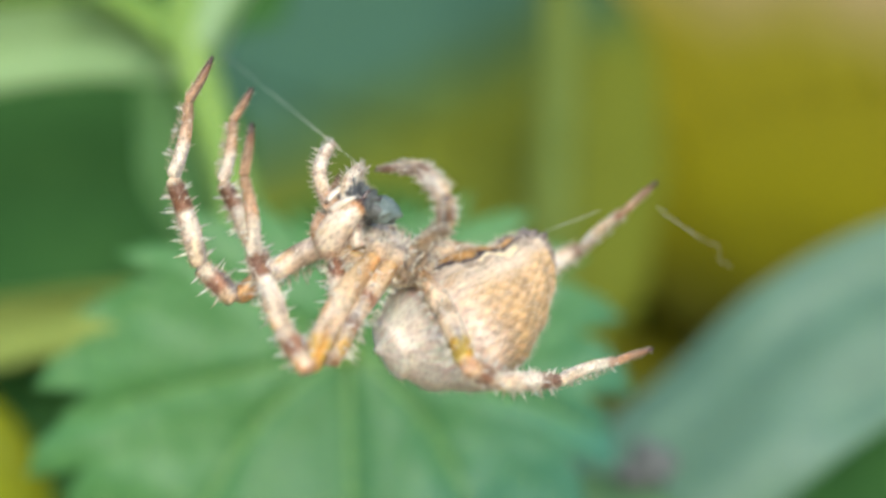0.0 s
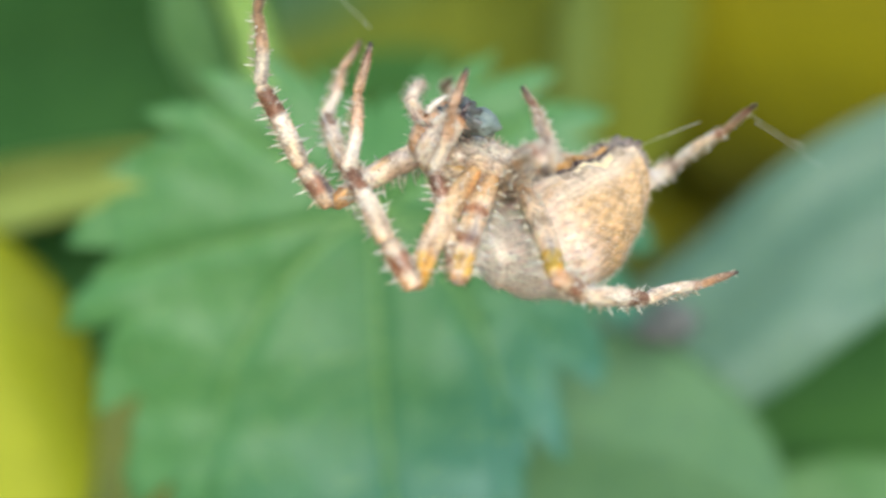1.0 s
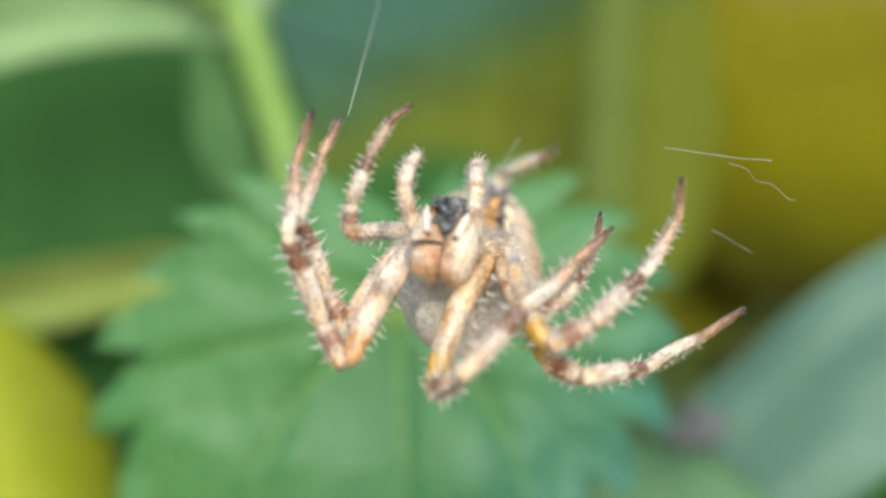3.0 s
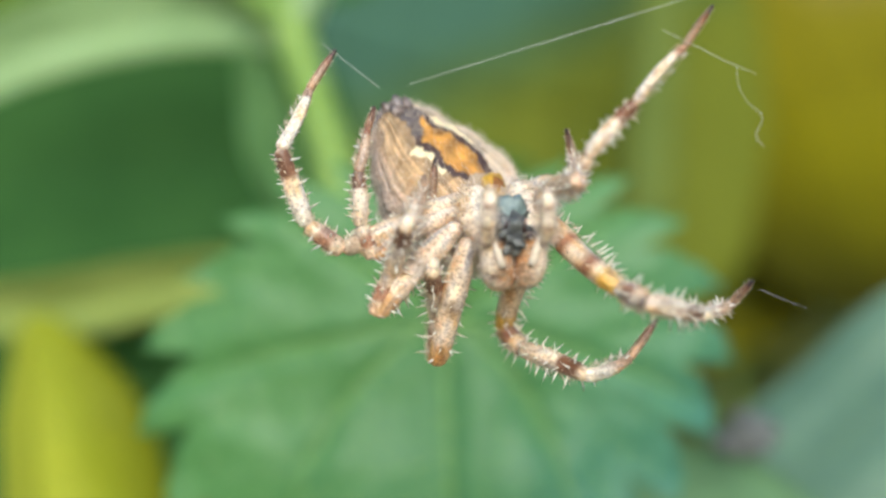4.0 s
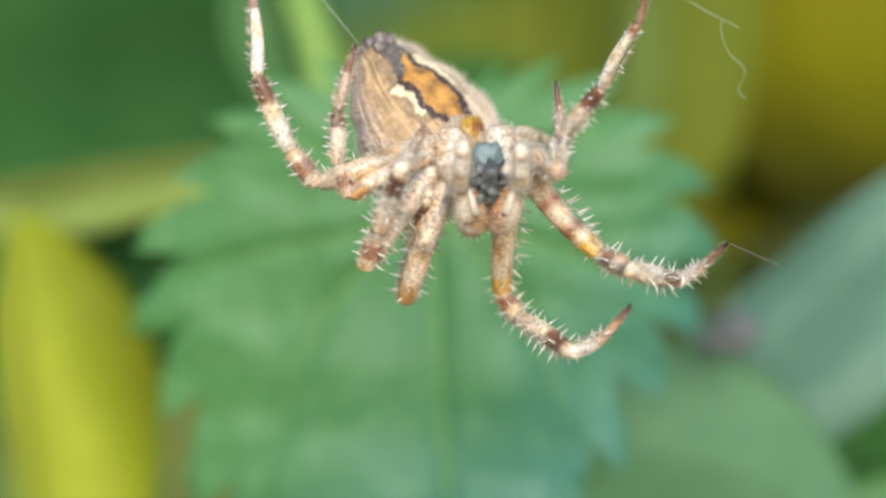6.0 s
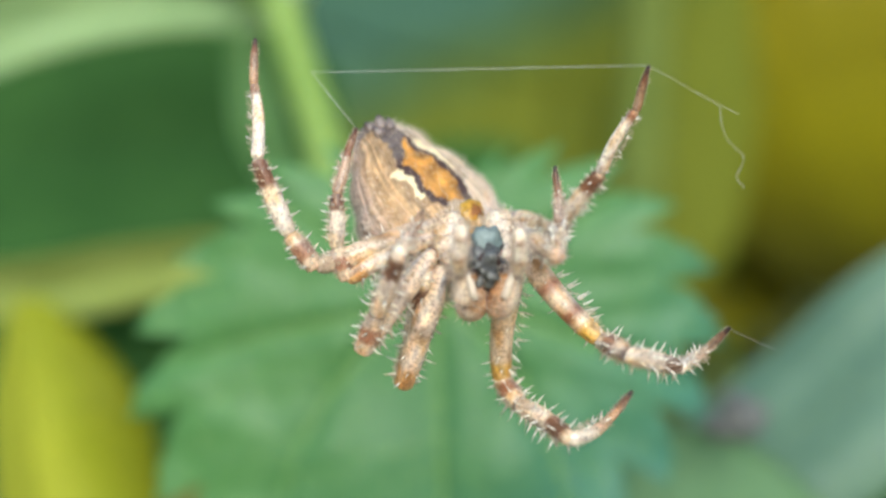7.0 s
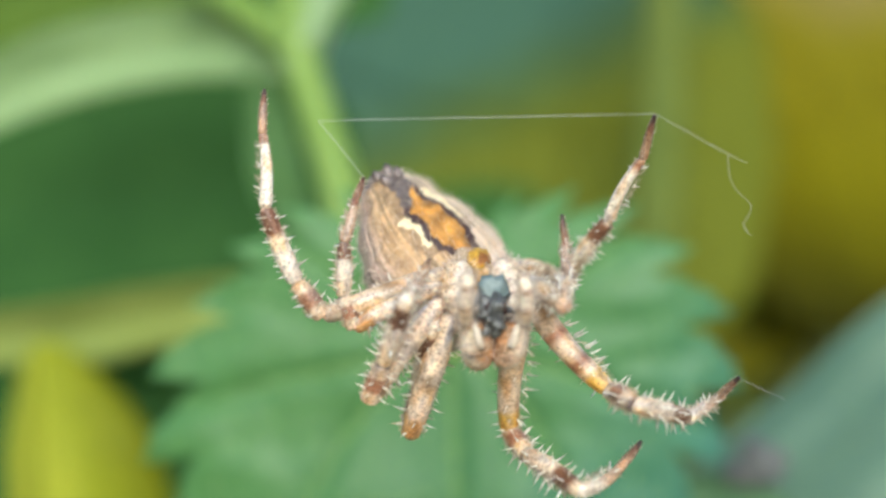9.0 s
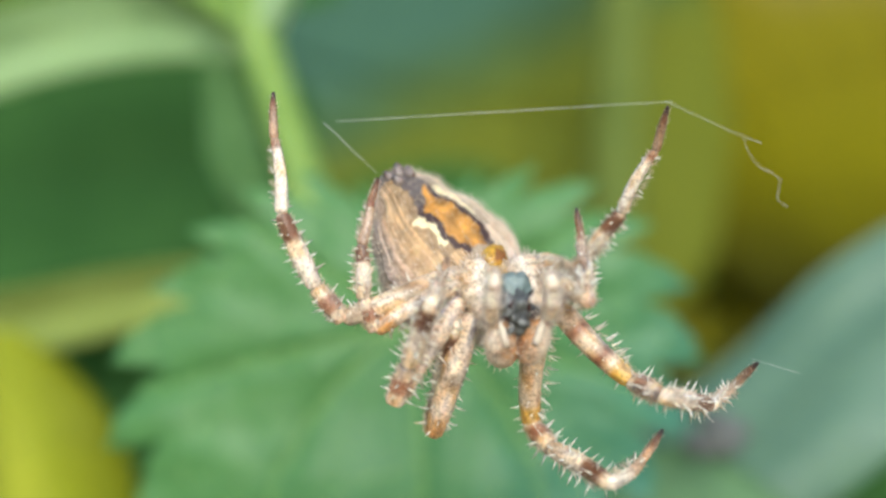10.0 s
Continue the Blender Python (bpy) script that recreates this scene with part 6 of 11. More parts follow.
    walk(LEGS["L2"]["femur"], [
        (0.00, pose(-0.00235, 0.00275, -0.00080, 130.6, -25.3, -156.4)),
        (0.15, pose(-0.00235, 0.00275, -0.00080, 129.7, -24.2, -155.3)),
        (0.30, pose(-0.00235, 0.00275, -0.00080, 128.9, -23.0, -154.3)),
        (0.50, pose(-0.00235, 0.00275, -0.00080, 128.9, -23.0, -154.3)),
        (0.75, pose(-0.00235, 0.00275, -0.00080, 131.7, -26.4, -157.5)),
        (1.00, pose(-0.00235, 0.00275, -0.00080, 134.2, -27.2, -158.6)),
        (1.25, pose(-0.00235, 0.00275, -0.00080, 131.1, -24.7, -155.7)),
        (1.50, pose(-0.00235, 0.00275, -0.00080, 128.3, -21.7, -152.9)),
        (1.75, pose(-0.00235, 0.00275, -0.00080, 136.5, -24.7, -157.0)),
        (2.00, pose(-0.00235, 0.00275, -0.00080, 142.3, -18.9, -151.1)),
        (2.07, pose(-0.00235, 0.00275, -0.00080, 138.9, -17.9, -149.2)),
        (2.15, pose(-0.00235, 0.00275, -0.00080, 135.1, -16.7, -147.1)),
        (2.23, pose(-0.00235, 0.00275, -0.00080, 130.9, -12.9, -142.8)),
        (2.30, pose(-0.00235, 0.00275, -0.00080, 127.6, -9.4, -139.4)),
        (2.40, pose(-0.00235, 0.00275, -0.00080, 124.0, -7.3, -137.2)),
        (2.50, pose(-0.00235, 0.00275, -0.00080, 120.5, -5.1, -135.1)),
        (2.60, pose(-0.00235, 0.00275, -0.00080, 122.5, -9.3, -137.5)),
        (2.70, pose(-0.00235, 0.00275, -0.00080, 123.4, -12.7, -139.7)),
        (2.80, pose(-0.00235, 0.00275, -0.00080, 124.2, -12.3, -139.4)),
        (2.90, pose(-0.00235, 0.00275, -0.00080, 126.5, -11.3, -138.7)),
        (3.00, pose(-0.00235, 0.00275, -0.00080, 129.9, -9.9, -137.7)),
        (3.10, pose(-0.00235, 0.00275, -0.00080, 134.2, -8.2, -136.2)),
        (3.20, pose(-0.00235, 0.00275, -0.00080, 139.0, -6.4, -134.5)),
        (3.30, pose(-0.00235, 0.00275, -0.00080, 144.0, -4.8, -132.6)),
        (3.40, pose(-0.00235, 0.00275, -0.00080, 148.8, -3.3, -130.5)),
        (3.50, pose(-0.00235, 0.00275, -0.00080, 153.2, -2.1, -128.6)),
        (3.60, pose(-0.00235, 0.00275, -0.00080, 156.8, -1.3, -127.0)),
        (3.80, pose(-0.00235, 0.00275, -0.00080, 160.1, -0.6, -125.5)),
        (4.00, pose(-0.00235, 0.00275, -0.00080, 159.8, -1.0, -126.5)),
        (4.25, pose(-0.00235, 0.00275, -0.00080, 159.1, -2.0, -129.1)),
        (4.50, pose(-0.00235, 0.00275, -0.00080, 158.7, -2.6, -130.7)),
        (4.65, pose(-0.00235, 0.00275, -0.00080, 158.1, -3.0, -131.8)),
        (4.80, pose(-0.00235, 0.00275, -0.00080, 157.5, -3.5, -132.9)),
        (5.00, pose(-0.00235, 0.00275, -0.00080, 156.7, -4.1, -134.3)),
        (10.00, pose(-0.00235, 0.00275, -0.00080, 156.7, -4.1, -134.3)),
    ])
    walk(LEGS["L2"]["patella"], [
        (0.00, pose(-0.00210, 0.00757, 0.00375, -159.7, -42.3, -122.3)),
        (0.15, pose(-0.00222, 0.00748, 0.00386, -177.6, -44.0, -114.9)),
        (0.30, pose(-0.00234, 0.00738, 0.00396, 164.1, -44.0, -106.8)),
        (0.50, pose(-0.00234, 0.00738, 0.00396, 164.1, -44.0, -106.8)),
        (0.75, pose(-0.00200, 0.00767, 0.00364, 174.1, -45.0, -112.7)),
        (1.00, pose(-0.00201, 0.00785, 0.00344, -175.6, -45.3, -118.5)),
        (1.25, pose(-0.00224, 0.00759, 0.00375, 178.1, -45.3, -103.9)),
        (1.50, pose(-0.00251, 0.00729, 0.00404, 171.8, -44.1, -89.7)),
        (1.75, pose(-0.00248, 0.00793, 0.00336, 175.3, -44.5, -107.0)),
        (2.00, pose(-0.00374, 0.00799, 0.00304, -179.3, -43.9, -125.3)),
        (2.07, pose(-0.00376, 0.00773, 0.00334, -172.7, -43.8, -126.2)),
        (2.15, pose(-0.00378, 0.00743, 0.00369, -165.2, -43.7, -127.2)),
        (2.23, pose(-0.00408, 0.00688, 0.00406, -156.9, -43.8, -127.2)),
        (2.30, pose(-0.00434, 0.00639, 0.00439, -149.7, -43.8, -127.3)),
        (2.40, pose(-0.00435, 0.00594, 0.00464, -142.0, -30.1, -145.2)),
        (2.50, pose(-0.00436, 0.00550, 0.00490, -139.6, -15.3, -159.3)),
        (2.60, pose(-0.00409, 0.00599, 0.00473, -134.3, -18.4, -152.4)),
        (2.70, pose(-0.00378, 0.00632, 0.00461, -124.2, -26.1, -143.9)),
        (2.80, pose(-0.00389, 0.00635, 0.00456, -122.0, -25.9, -144.1)),
        (2.90, pose(-0.00416, 0.00641, 0.00443, -115.8, -25.1, -144.6)),
        (3.00, pose(-0.00457, 0.00649, 0.00421, -106.6, -23.8, -145.3)),
        (3.10, pose(-0.00506, 0.00656, 0.00391, -95.4, -22.2, -145.8)),
        (3.20, pose(-0.00558, 0.00661, 0.00353, -83.1, -20.2, -146.0)),
        (3.30, pose(-0.00609, 0.00662, 0.00309, -70.5, -18.1, -145.8)),
        (3.40, pose(-0.00654, 0.00659, 0.00263, -58.5, -16.1, -145.1)),
        (3.50, pose(-0.00691, 0.00653, 0.00219, -47.8, -14.5, -144.0)),
        (3.60, pose(-0.00719, 0.00647, 0.00182, -39.2, -13.4, -142.9)),
        (3.80, pose(-0.00742, 0.00639, 0.00146, -31.3, -12.4, -141.8)),
        (4.00, pose(-0.00733, 0.00649, 0.00150, -38.4, -11.0, -139.4)),
        (4.25, pose(-0.00711, 0.00673, 0.00157, -56.0, -6.5, -133.7)),
        (4.50, pose(-0.00697, 0.00686, 0.00161, -65.7, -3.0, -131.3)),
        (4.65, pose(-0.00686, 0.00695, 0.00167, -63.4, -3.5, -131.6)),
        (4.80, pose(-0.00674, 0.00703, 0.00174, -61.1, -4.0, -131.8)),
        (5.00, pose(-0.00658, 0.00714, 0.00182, -58.0, -4.7, -132.2)),
        (10.00, pose(-0.00658, 0.00714, 0.00182, -58.0, -4.7, -132.2)),
    ])
    walk(LEGS["L2"]["tibia"], [
        (0.00, pose(-0.00430, 0.00830, 0.00314, -138.5, -14.0, -171.1)),
        (0.15, pose(-0.00442, 0.00842, 0.00378, -139.7, -30.2, -148.4)),
        (0.30, pose(-0.00441, 0.00848, 0.00443, -150.7, -44.5, -119.8)),
        (0.50, pose(-0.00441, 0.00848, 0.00443, -150.7, -44.5, -119.8)),
        (0.75, pose(-0.00413, 0.00875, 0.00382, -156.3, -46.0, -115.6)),
        (1.00, pose(-0.00416, 0.00887, 0.00331, -161.9, -47.2, -111.5)),
        (1.25, pose(-0.00455, 0.00822, 0.00380, -162.6, -47.3, -111.0)),
        (1.50, pose(-0.00488, 0.00751, 0.00429, -163.3, -47.5, -110.3)),
        (1.75, pose(-0.00471, 0.00875, 0.00349, -156.6, -54.6, -78.4)),
        (2.00, pose(-0.00570, 0.00935, 0.00302, -132.0, -62.9, -62.6)),
        (2.07, pose(-0.00578, 0.00895, 0.00313, -125.1, -60.8, -82.0)),
        (2.15, pose(-0.00587, 0.00849, 0.00325, -119.9, -57.3, -101.7)),
        (2.23, pose(-0.00620, 0.00768, 0.00339, -114.6, -51.3, -117.8)),
        (2.30, pose(-0.00649, 0.00697, 0.00352, -112.5, -45.5, -129.6)),
        (2.40, pose(-0.00594, 0.00702, 0.00347, -116.9, -29.9, -140.3)),
        (2.50, pose(-0.00539, 0.00706, 0.00341, -123.8, -15.2, -151.0)),
        (2.60, pose(-0.00534, 0.00722, 0.00310, -119.2, -23.4, -145.3)),
        (2.70, pose(-0.00528, 0.00690, 0.00283, -120.3, -19.1, -148.1)),
        (2.80, pose(-0.00535, 0.00685, 0.00274, -119.4, -18.5, -148.5)),
        (2.90, pose(-0.00551, 0.00673, 0.00248, -117.2, -16.7, -149.6)),
        (3.00, pose(-0.00572, 0.00652, 0.00212, -113.9, -13.9, -151.0)),
        (3.10, pose(-0.00593, 0.00624, 0.00170, -110.0, -10.4, -152.6)),
        (3.20, pose(-0.00610, 0.00591, 0.00130, -105.8, -6.3, -154.1)),
        (3.30, pose(-0.00622, 0.00556, 0.00095, -101.6, -2.0, -155.3)),
        (3.40, pose(-0.00629, 0.00524, 0.00067, -97.7, 2.2, -156.2)),
        (3.50, pose(-0.00633, 0.00497, 0.00047, -94.2, 6.0, -156.7)),
        (3.60, pose(-0.00635, 0.00478, 0.00035, -91.3, 9.2, -156.9)),
        (3.80, pose(-0.00636, 0.00462, 0.00025, -88.8, 12.0, -157.0)),
        (4.00, pose(-0.00633, 0.00488, 0.00004, -85.9, 11.6, -157.0)),
        (4.25, pose(-0.00629, 0.00564, -0.00040, -78.7, 10.6, -157.1)),
        (4.50, pose(-0.00631, 0.00613, -0.00057, -74.6, 10.0, -157.2)),
        (4.65, pose(-0.00614, 0.00614, -0.00046, -73.2, 9.9, -157.2)),
        (4.80, pose(-0.00598, 0.00615, -0.00035, -71.7, 9.9, -157.2)),
        (5.00, pose(-0.00575, 0.00617, -0.00020, -69.8, 9.9, -157.2)),
        (10.00, pose(-0.00575, 0.00617, -0.00020, -69.8, 9.9, -157.2)),
    ])
    walk(LEGS["L2"]["metatarsus"], [
        (0.00, pose(-0.00546, 0.01132, 0.00043, -105.8, -7.8, -161.9)),
        (0.15, pose(-0.00727, 0.01044, 0.00143, -99.9, -17.5, -159.0)),
        (0.30, pose(-0.00831, 0.00905, 0.00296, -94.2, -27.5, -157.0)),
        (0.50, pose(-0.00831, 0.00905, 0.00296, -94.2, -27.5, -157.0)),
        (0.75, pose(-0.00813, 0.00932, 0.00264, -96.9, -34.8, -156.6)),
        (1.00, pose(-0.00824, 0.00945, 0.00242, -100.9, -44.7, -154.8)),
        (1.25, pose(-0.00863, 0.00879, 0.00295, -97.5, -25.1, -159.9)),
        (1.50, pose(-0.00897, 0.00807, 0.00347, -96.7, -11.3, -162.3)),
        (1.75, pose(-0.00823, 0.00664, 0.00253, -107.5, 23.3, -168.4)),
        (2.00, pose(-0.00692, 0.00558, 0.00159, -124.6, 33.2, -175.0)),
        (2.07, pose(-0.00768, 0.00573, 0.00145, -104.7, -4.7, -164.1)),
        (2.15, pose(-0.00855, 0.00591, 0.00128, -82.9, -49.4, -168.3)),
        (2.23, pose(-0.00906, 0.00588, 0.00102, -97.4, -9.9, -162.1)),
        (2.30, pose(-0.00950, 0.00586, 0.00079, -107.4, 24.9, -164.7)),
        (2.40, pose(-0.00841, 0.00726, 0.00041, -103.0, 22.7, -164.2)),
        (2.50, pose(-0.00732, 0.00866, 0.00003, -98.6, 20.5, -163.8)),
        (2.60, pose(-0.00771, 0.00808, -0.00027, -84.7, 0.1, -162.6)),
        (2.70, pose(-0.00742, 0.00807, -0.00060, -91.5, 3.0, -162.5)),
        (2.80, pose(-0.00742, 0.00801, -0.00074, -89.0, 3.2, -162.5)),
        (2.90, pose(-0.00741, 0.00785, -0.00111, -82.2, 3.9, -162.5)),
        (3.00, pose(-0.00736, 0.00757, -0.00162, -72.0, 5.0, -162.3)),
        (3.10, pose(-0.00723, 0.00719, -0.00219, -59.4, 6.3, -161.9)),
        (3.20, pose(-0.00700, 0.00675, -0.00273, -45.2, 7.6, -161.1)),
        (3.30, pose(-0.00670, 0.00627, -0.00318, -30.5, 8.7, -159.9)),
        (3.40, pose(-0.00637, 0.00582, -0.00350, -16.3, 9.6, -158.5)),
        (3.50, pose(-0.00604, 0.00543, -0.00370, -3.4, 10.0, -157.0)),
        (3.60, pose(-0.00577, 0.00513, -0.00381, 7.0, 10.1, -155.8)),
        (3.80, pose(-0.00552, 0.00488, -0.00387, 16.5, 9.9, -154.6)),
        (4.00, pose(-0.00543, 0.00493, -0.00408, 19.0, 9.9, -154.5)),
        (4.25, pose(-0.00527, 0.00518, -0.00446, 25.3, 9.8, -154.2)),
        (4.50, pose(-0.00523, 0.00537, -0.00457, 29.0, 9.7, -154.0)),
        (4.65, pose(-0.00503, 0.00529, -0.00443, 28.3, 9.6, -153.9)),
        (4.80, pose(-0.00483, 0.00520, -0.00429, 27.7, 9.6, -153.8)),
        (5.00, pose(-0.00456, 0.00509, -0.00410, 26.9, 9.5, -153.7)),
        (10.00, pose(-0.00456, 0.00509, -0.00410, 26.9, 9.5, -153.7)),
    ])
    walk(LEGS["L2"]["tarsus"], [
        (0.00, pose(-0.00619, 0.01208, -0.00291, -85.3, -9.5, -155.0)),
        (0.15, pose(-0.00846, 0.01063, -0.00187, -78.5, -10.7, -155.1)),
        (0.30, pose(-0.00990, 0.00866, -0.00015, -71.7, -11.9, -155.3)),
        (0.50, pose(-0.00990, 0.00866, -0.00015, -71.7, -11.9, -155.3)),
        (0.75, pose(-0.01012, 0.00891, -0.00022, -79.2, -30.3, -159.3)),
        (1.00, pose(-0.01071, 0.00901, -0.00003, -84.2, -28.5, -157.0)),
        (1.25, pose(-0.01018, 0.00871, -0.00020, -87.1, -15.5, -155.0)),
        (1.50, pose(-0.00975, 0.00826, 0.00005, -90.1, 5.3, -154.0)),
        (1.75, pose(-0.00714, 0.00795, -0.00055, -107.5, 4.9, -154.4)),
        (2.00, pose(-0.00552, 0.00771, -0.00083, -121.4, 17.4, -157.8)),
        (2.07, pose(-0.00810, 0.00642, -0.00090, -117.9, 24.7, -150.8)),
        (2.15, pose(-0.01105, 0.00495, -0.00099, -112.4, 32.4, -141.6)),
        (2.23, pose(-0.00965, 0.00617, -0.00166, -101.3, 17.2, -146.3)),
        (2.30, pose(-0.00842, 0.00724, -0.00225, -91.1, 4.9, -152.6)),
        (2.40, pose(-0.00736, 0.00837, -0.00274, -89.7, 25.7, -147.7)),
        (2.50, pose(-0.00630, 0.00950, -0.00322, -85.3, 46.3, -140.6)),
        (2.60, pose(-0.00761, 0.00777, -0.00376, -86.5, 30.1, -147.1)),
        (2.70, pose(-0.00727, 0.00821, -0.00411, -86.5, 10.0, -150.3)),
        (2.80, pose(-0.00721, 0.00802, -0.00425, -83.8, 9.2, -150.4)),
        (2.90, pose(-0.00704, 0.00746, -0.00458, -76.4, 7.1, -150.6)),
        (3.00, pose(-0.00675, 0.00662, -0.00495, -65.4, 4.0, -151.4)),
        (3.10, pose(-0.00636, 0.00560, -0.00519, -51.7, 0.4, -153.1)),
        (3.20, pose(-0.00589, 0.00451, -0.00520, -36.5, -3.3, -155.9)),
        (3.30, pose(-0.00541, 0.00353, -0.00494, -20.5, -6.2, -160.0)),
        (3.40, pose(-0.00498, 0.00274, -0.00447, -4.8, -8.0, -164.7)),
        (3.50, pose(-0.00464, 0.00222, -0.00391, 9.4, -8.3, -169.4)),
        (3.60, pose(-0.00441, 0.00192, -0.00339, 20.8, -7.7, -173.2)),
        (3.80, pose(-0.00423, 0.00176, -0.00289, 31.1, -6.4, -176.5)),
        (4.00, pose(-0.00418, 0.00185, -0.00296, 30.5, -6.5, -176.4)),
        (4.25, pose(-0.00412, 0.00221, -0.00298, 28.8, -6.7, -176.1)),
        (4.50, pose(-0.00414, 0.00248, -0.00289, 27.9, -6.8, -175.9)),
        (4.65, pose(-0.00392, 0.00239, -0.00279, 29.2, -7.8, -173.9)),
        (4.80, pose(-0.00370, 0.00229, -0.00268, 30.5, -8.9, -171.9)),
        (5.00, pose(-0.00341, 0.00216, -0.00253, 32.2, -10.4, -169.3)),
        (10.00, pose(-0.00341, 0.00216, -0.00253, 32.2, -10.4, -169.3)),
    ])
    walk(LEGS["L3"]["femur"], [
        (0.00, pose(-0.00230, 0.00180, -0.00080, 173.8, -20.5, -88.6)),
        (0.15, pose(-0.00230, 0.00180, -0.00080, 173.4, -20.5, -88.6)),
        (0.30, pose(-0.00230, 0.00180, -0.00080, 173.1, -20.5, -88.7)),
        (0.50, pose(-0.00230, 0.00180, -0.00080, 173.1, -20.5, -88.7)),
        (0.75, pose(-0.00230, 0.00180, -0.00080, 174.9, -20.5, -88.3)),
        (1.00, pose(-0.00230, 0.00180, -0.00080, 176.7, -20.4, -87.9)),
        (1.25, pose(-0.00230, 0.00180, -0.00080, 179.2, -20.3, -86.6)),
        (1.50, pose(-0.00230, 0.00180, -0.00080, -178.2, -20.3, -85.2)),
        (1.75, pose(-0.00230, 0.00180, -0.00080, -173.2, -19.2, -59.8)),
        (2.00, pose(-0.00230, 0.00180, -0.00080, -169.6, -20.2, -33.8)),
        (2.15, pose(-0.00230, 0.00180, -0.00080, -175.7, -18.3, -45.2)),
        (2.30, pose(-0.00230, 0.00180, -0.00080, 178.6, -17.9, -56.8)),
        (2.50, pose(-0.00230, 0.00180, -0.00080, 171.5, -19.6, -73.4)),
        (2.60, pose(-0.00230, 0.00180, -0.00080, 170.9, -18.1, -65.7)),
        (2.70, pose(-0.00230, 0.00180, -0.00080, 170.4, -16.7, -58.6)),
        (2.80, pose(-0.00230, 0.00180, -0.00080, 170.2, -16.9, -59.6)),
        (2.90, pose(-0.00230, 0.00180, -0.00080, 169.6, -17.5, -62.4)),
        (3.00, pose(-0.00230, 0.00180, -0.00080, 168.9, -18.4, -66.5)),
        (3.10, pose(-0.00230, 0.00180, -0.00080, 168.0, -19.6, -71.6)),
        (3.20, pose(-0.00230, 0.00180, -0.00080, 167.2, -21.0, -77.3)),
        (3.30, pose(-0.00230, 0.00180, -0.00080, 166.5, -22.5, -83.2)),
        (3.40, pose(-0.00230, 0.00180, -0.00080, 165.9, -24.1, -89.0)),
        (3.50, pose(-0.00230, 0.00180, -0.00080, 165.6, -25.5, -94.3)),
        (3.60, pose(-0.00230, 0.00180, -0.00080, 165.5, -26.6, -98.6)),
        (3.80, pose(-0.00230, 0.00180, -0.00080, 165.4, -27.7, -102.5)),
        (4.00, pose(-0.00230, 0.00180, -0.00080, 165.4, -27.7, -102.5)),
        (4.25, pose(-0.00230, 0.00180, -0.00080, 165.4, -27.7, -102.5)),
        (4.50, pose(-0.00230, 0.00180, -0.00080, 165.4, -27.7, -102.5)),
        (4.65, pose(-0.00230, 0.00180, -0.00080, 165.4, -27.7, -102.5)),
        (4.80, pose(-0.00230, 0.00180, -0.00080, 165.4, -27.7, -102.5)),
        (5.00, pose(-0.00230, 0.00180, -0.00080, 165.4, -27.7, -102.5)),
        (10.00, pose(-0.00230, 0.00180, -0.00080, 165.4, -27.7, -102.5)),
    ])
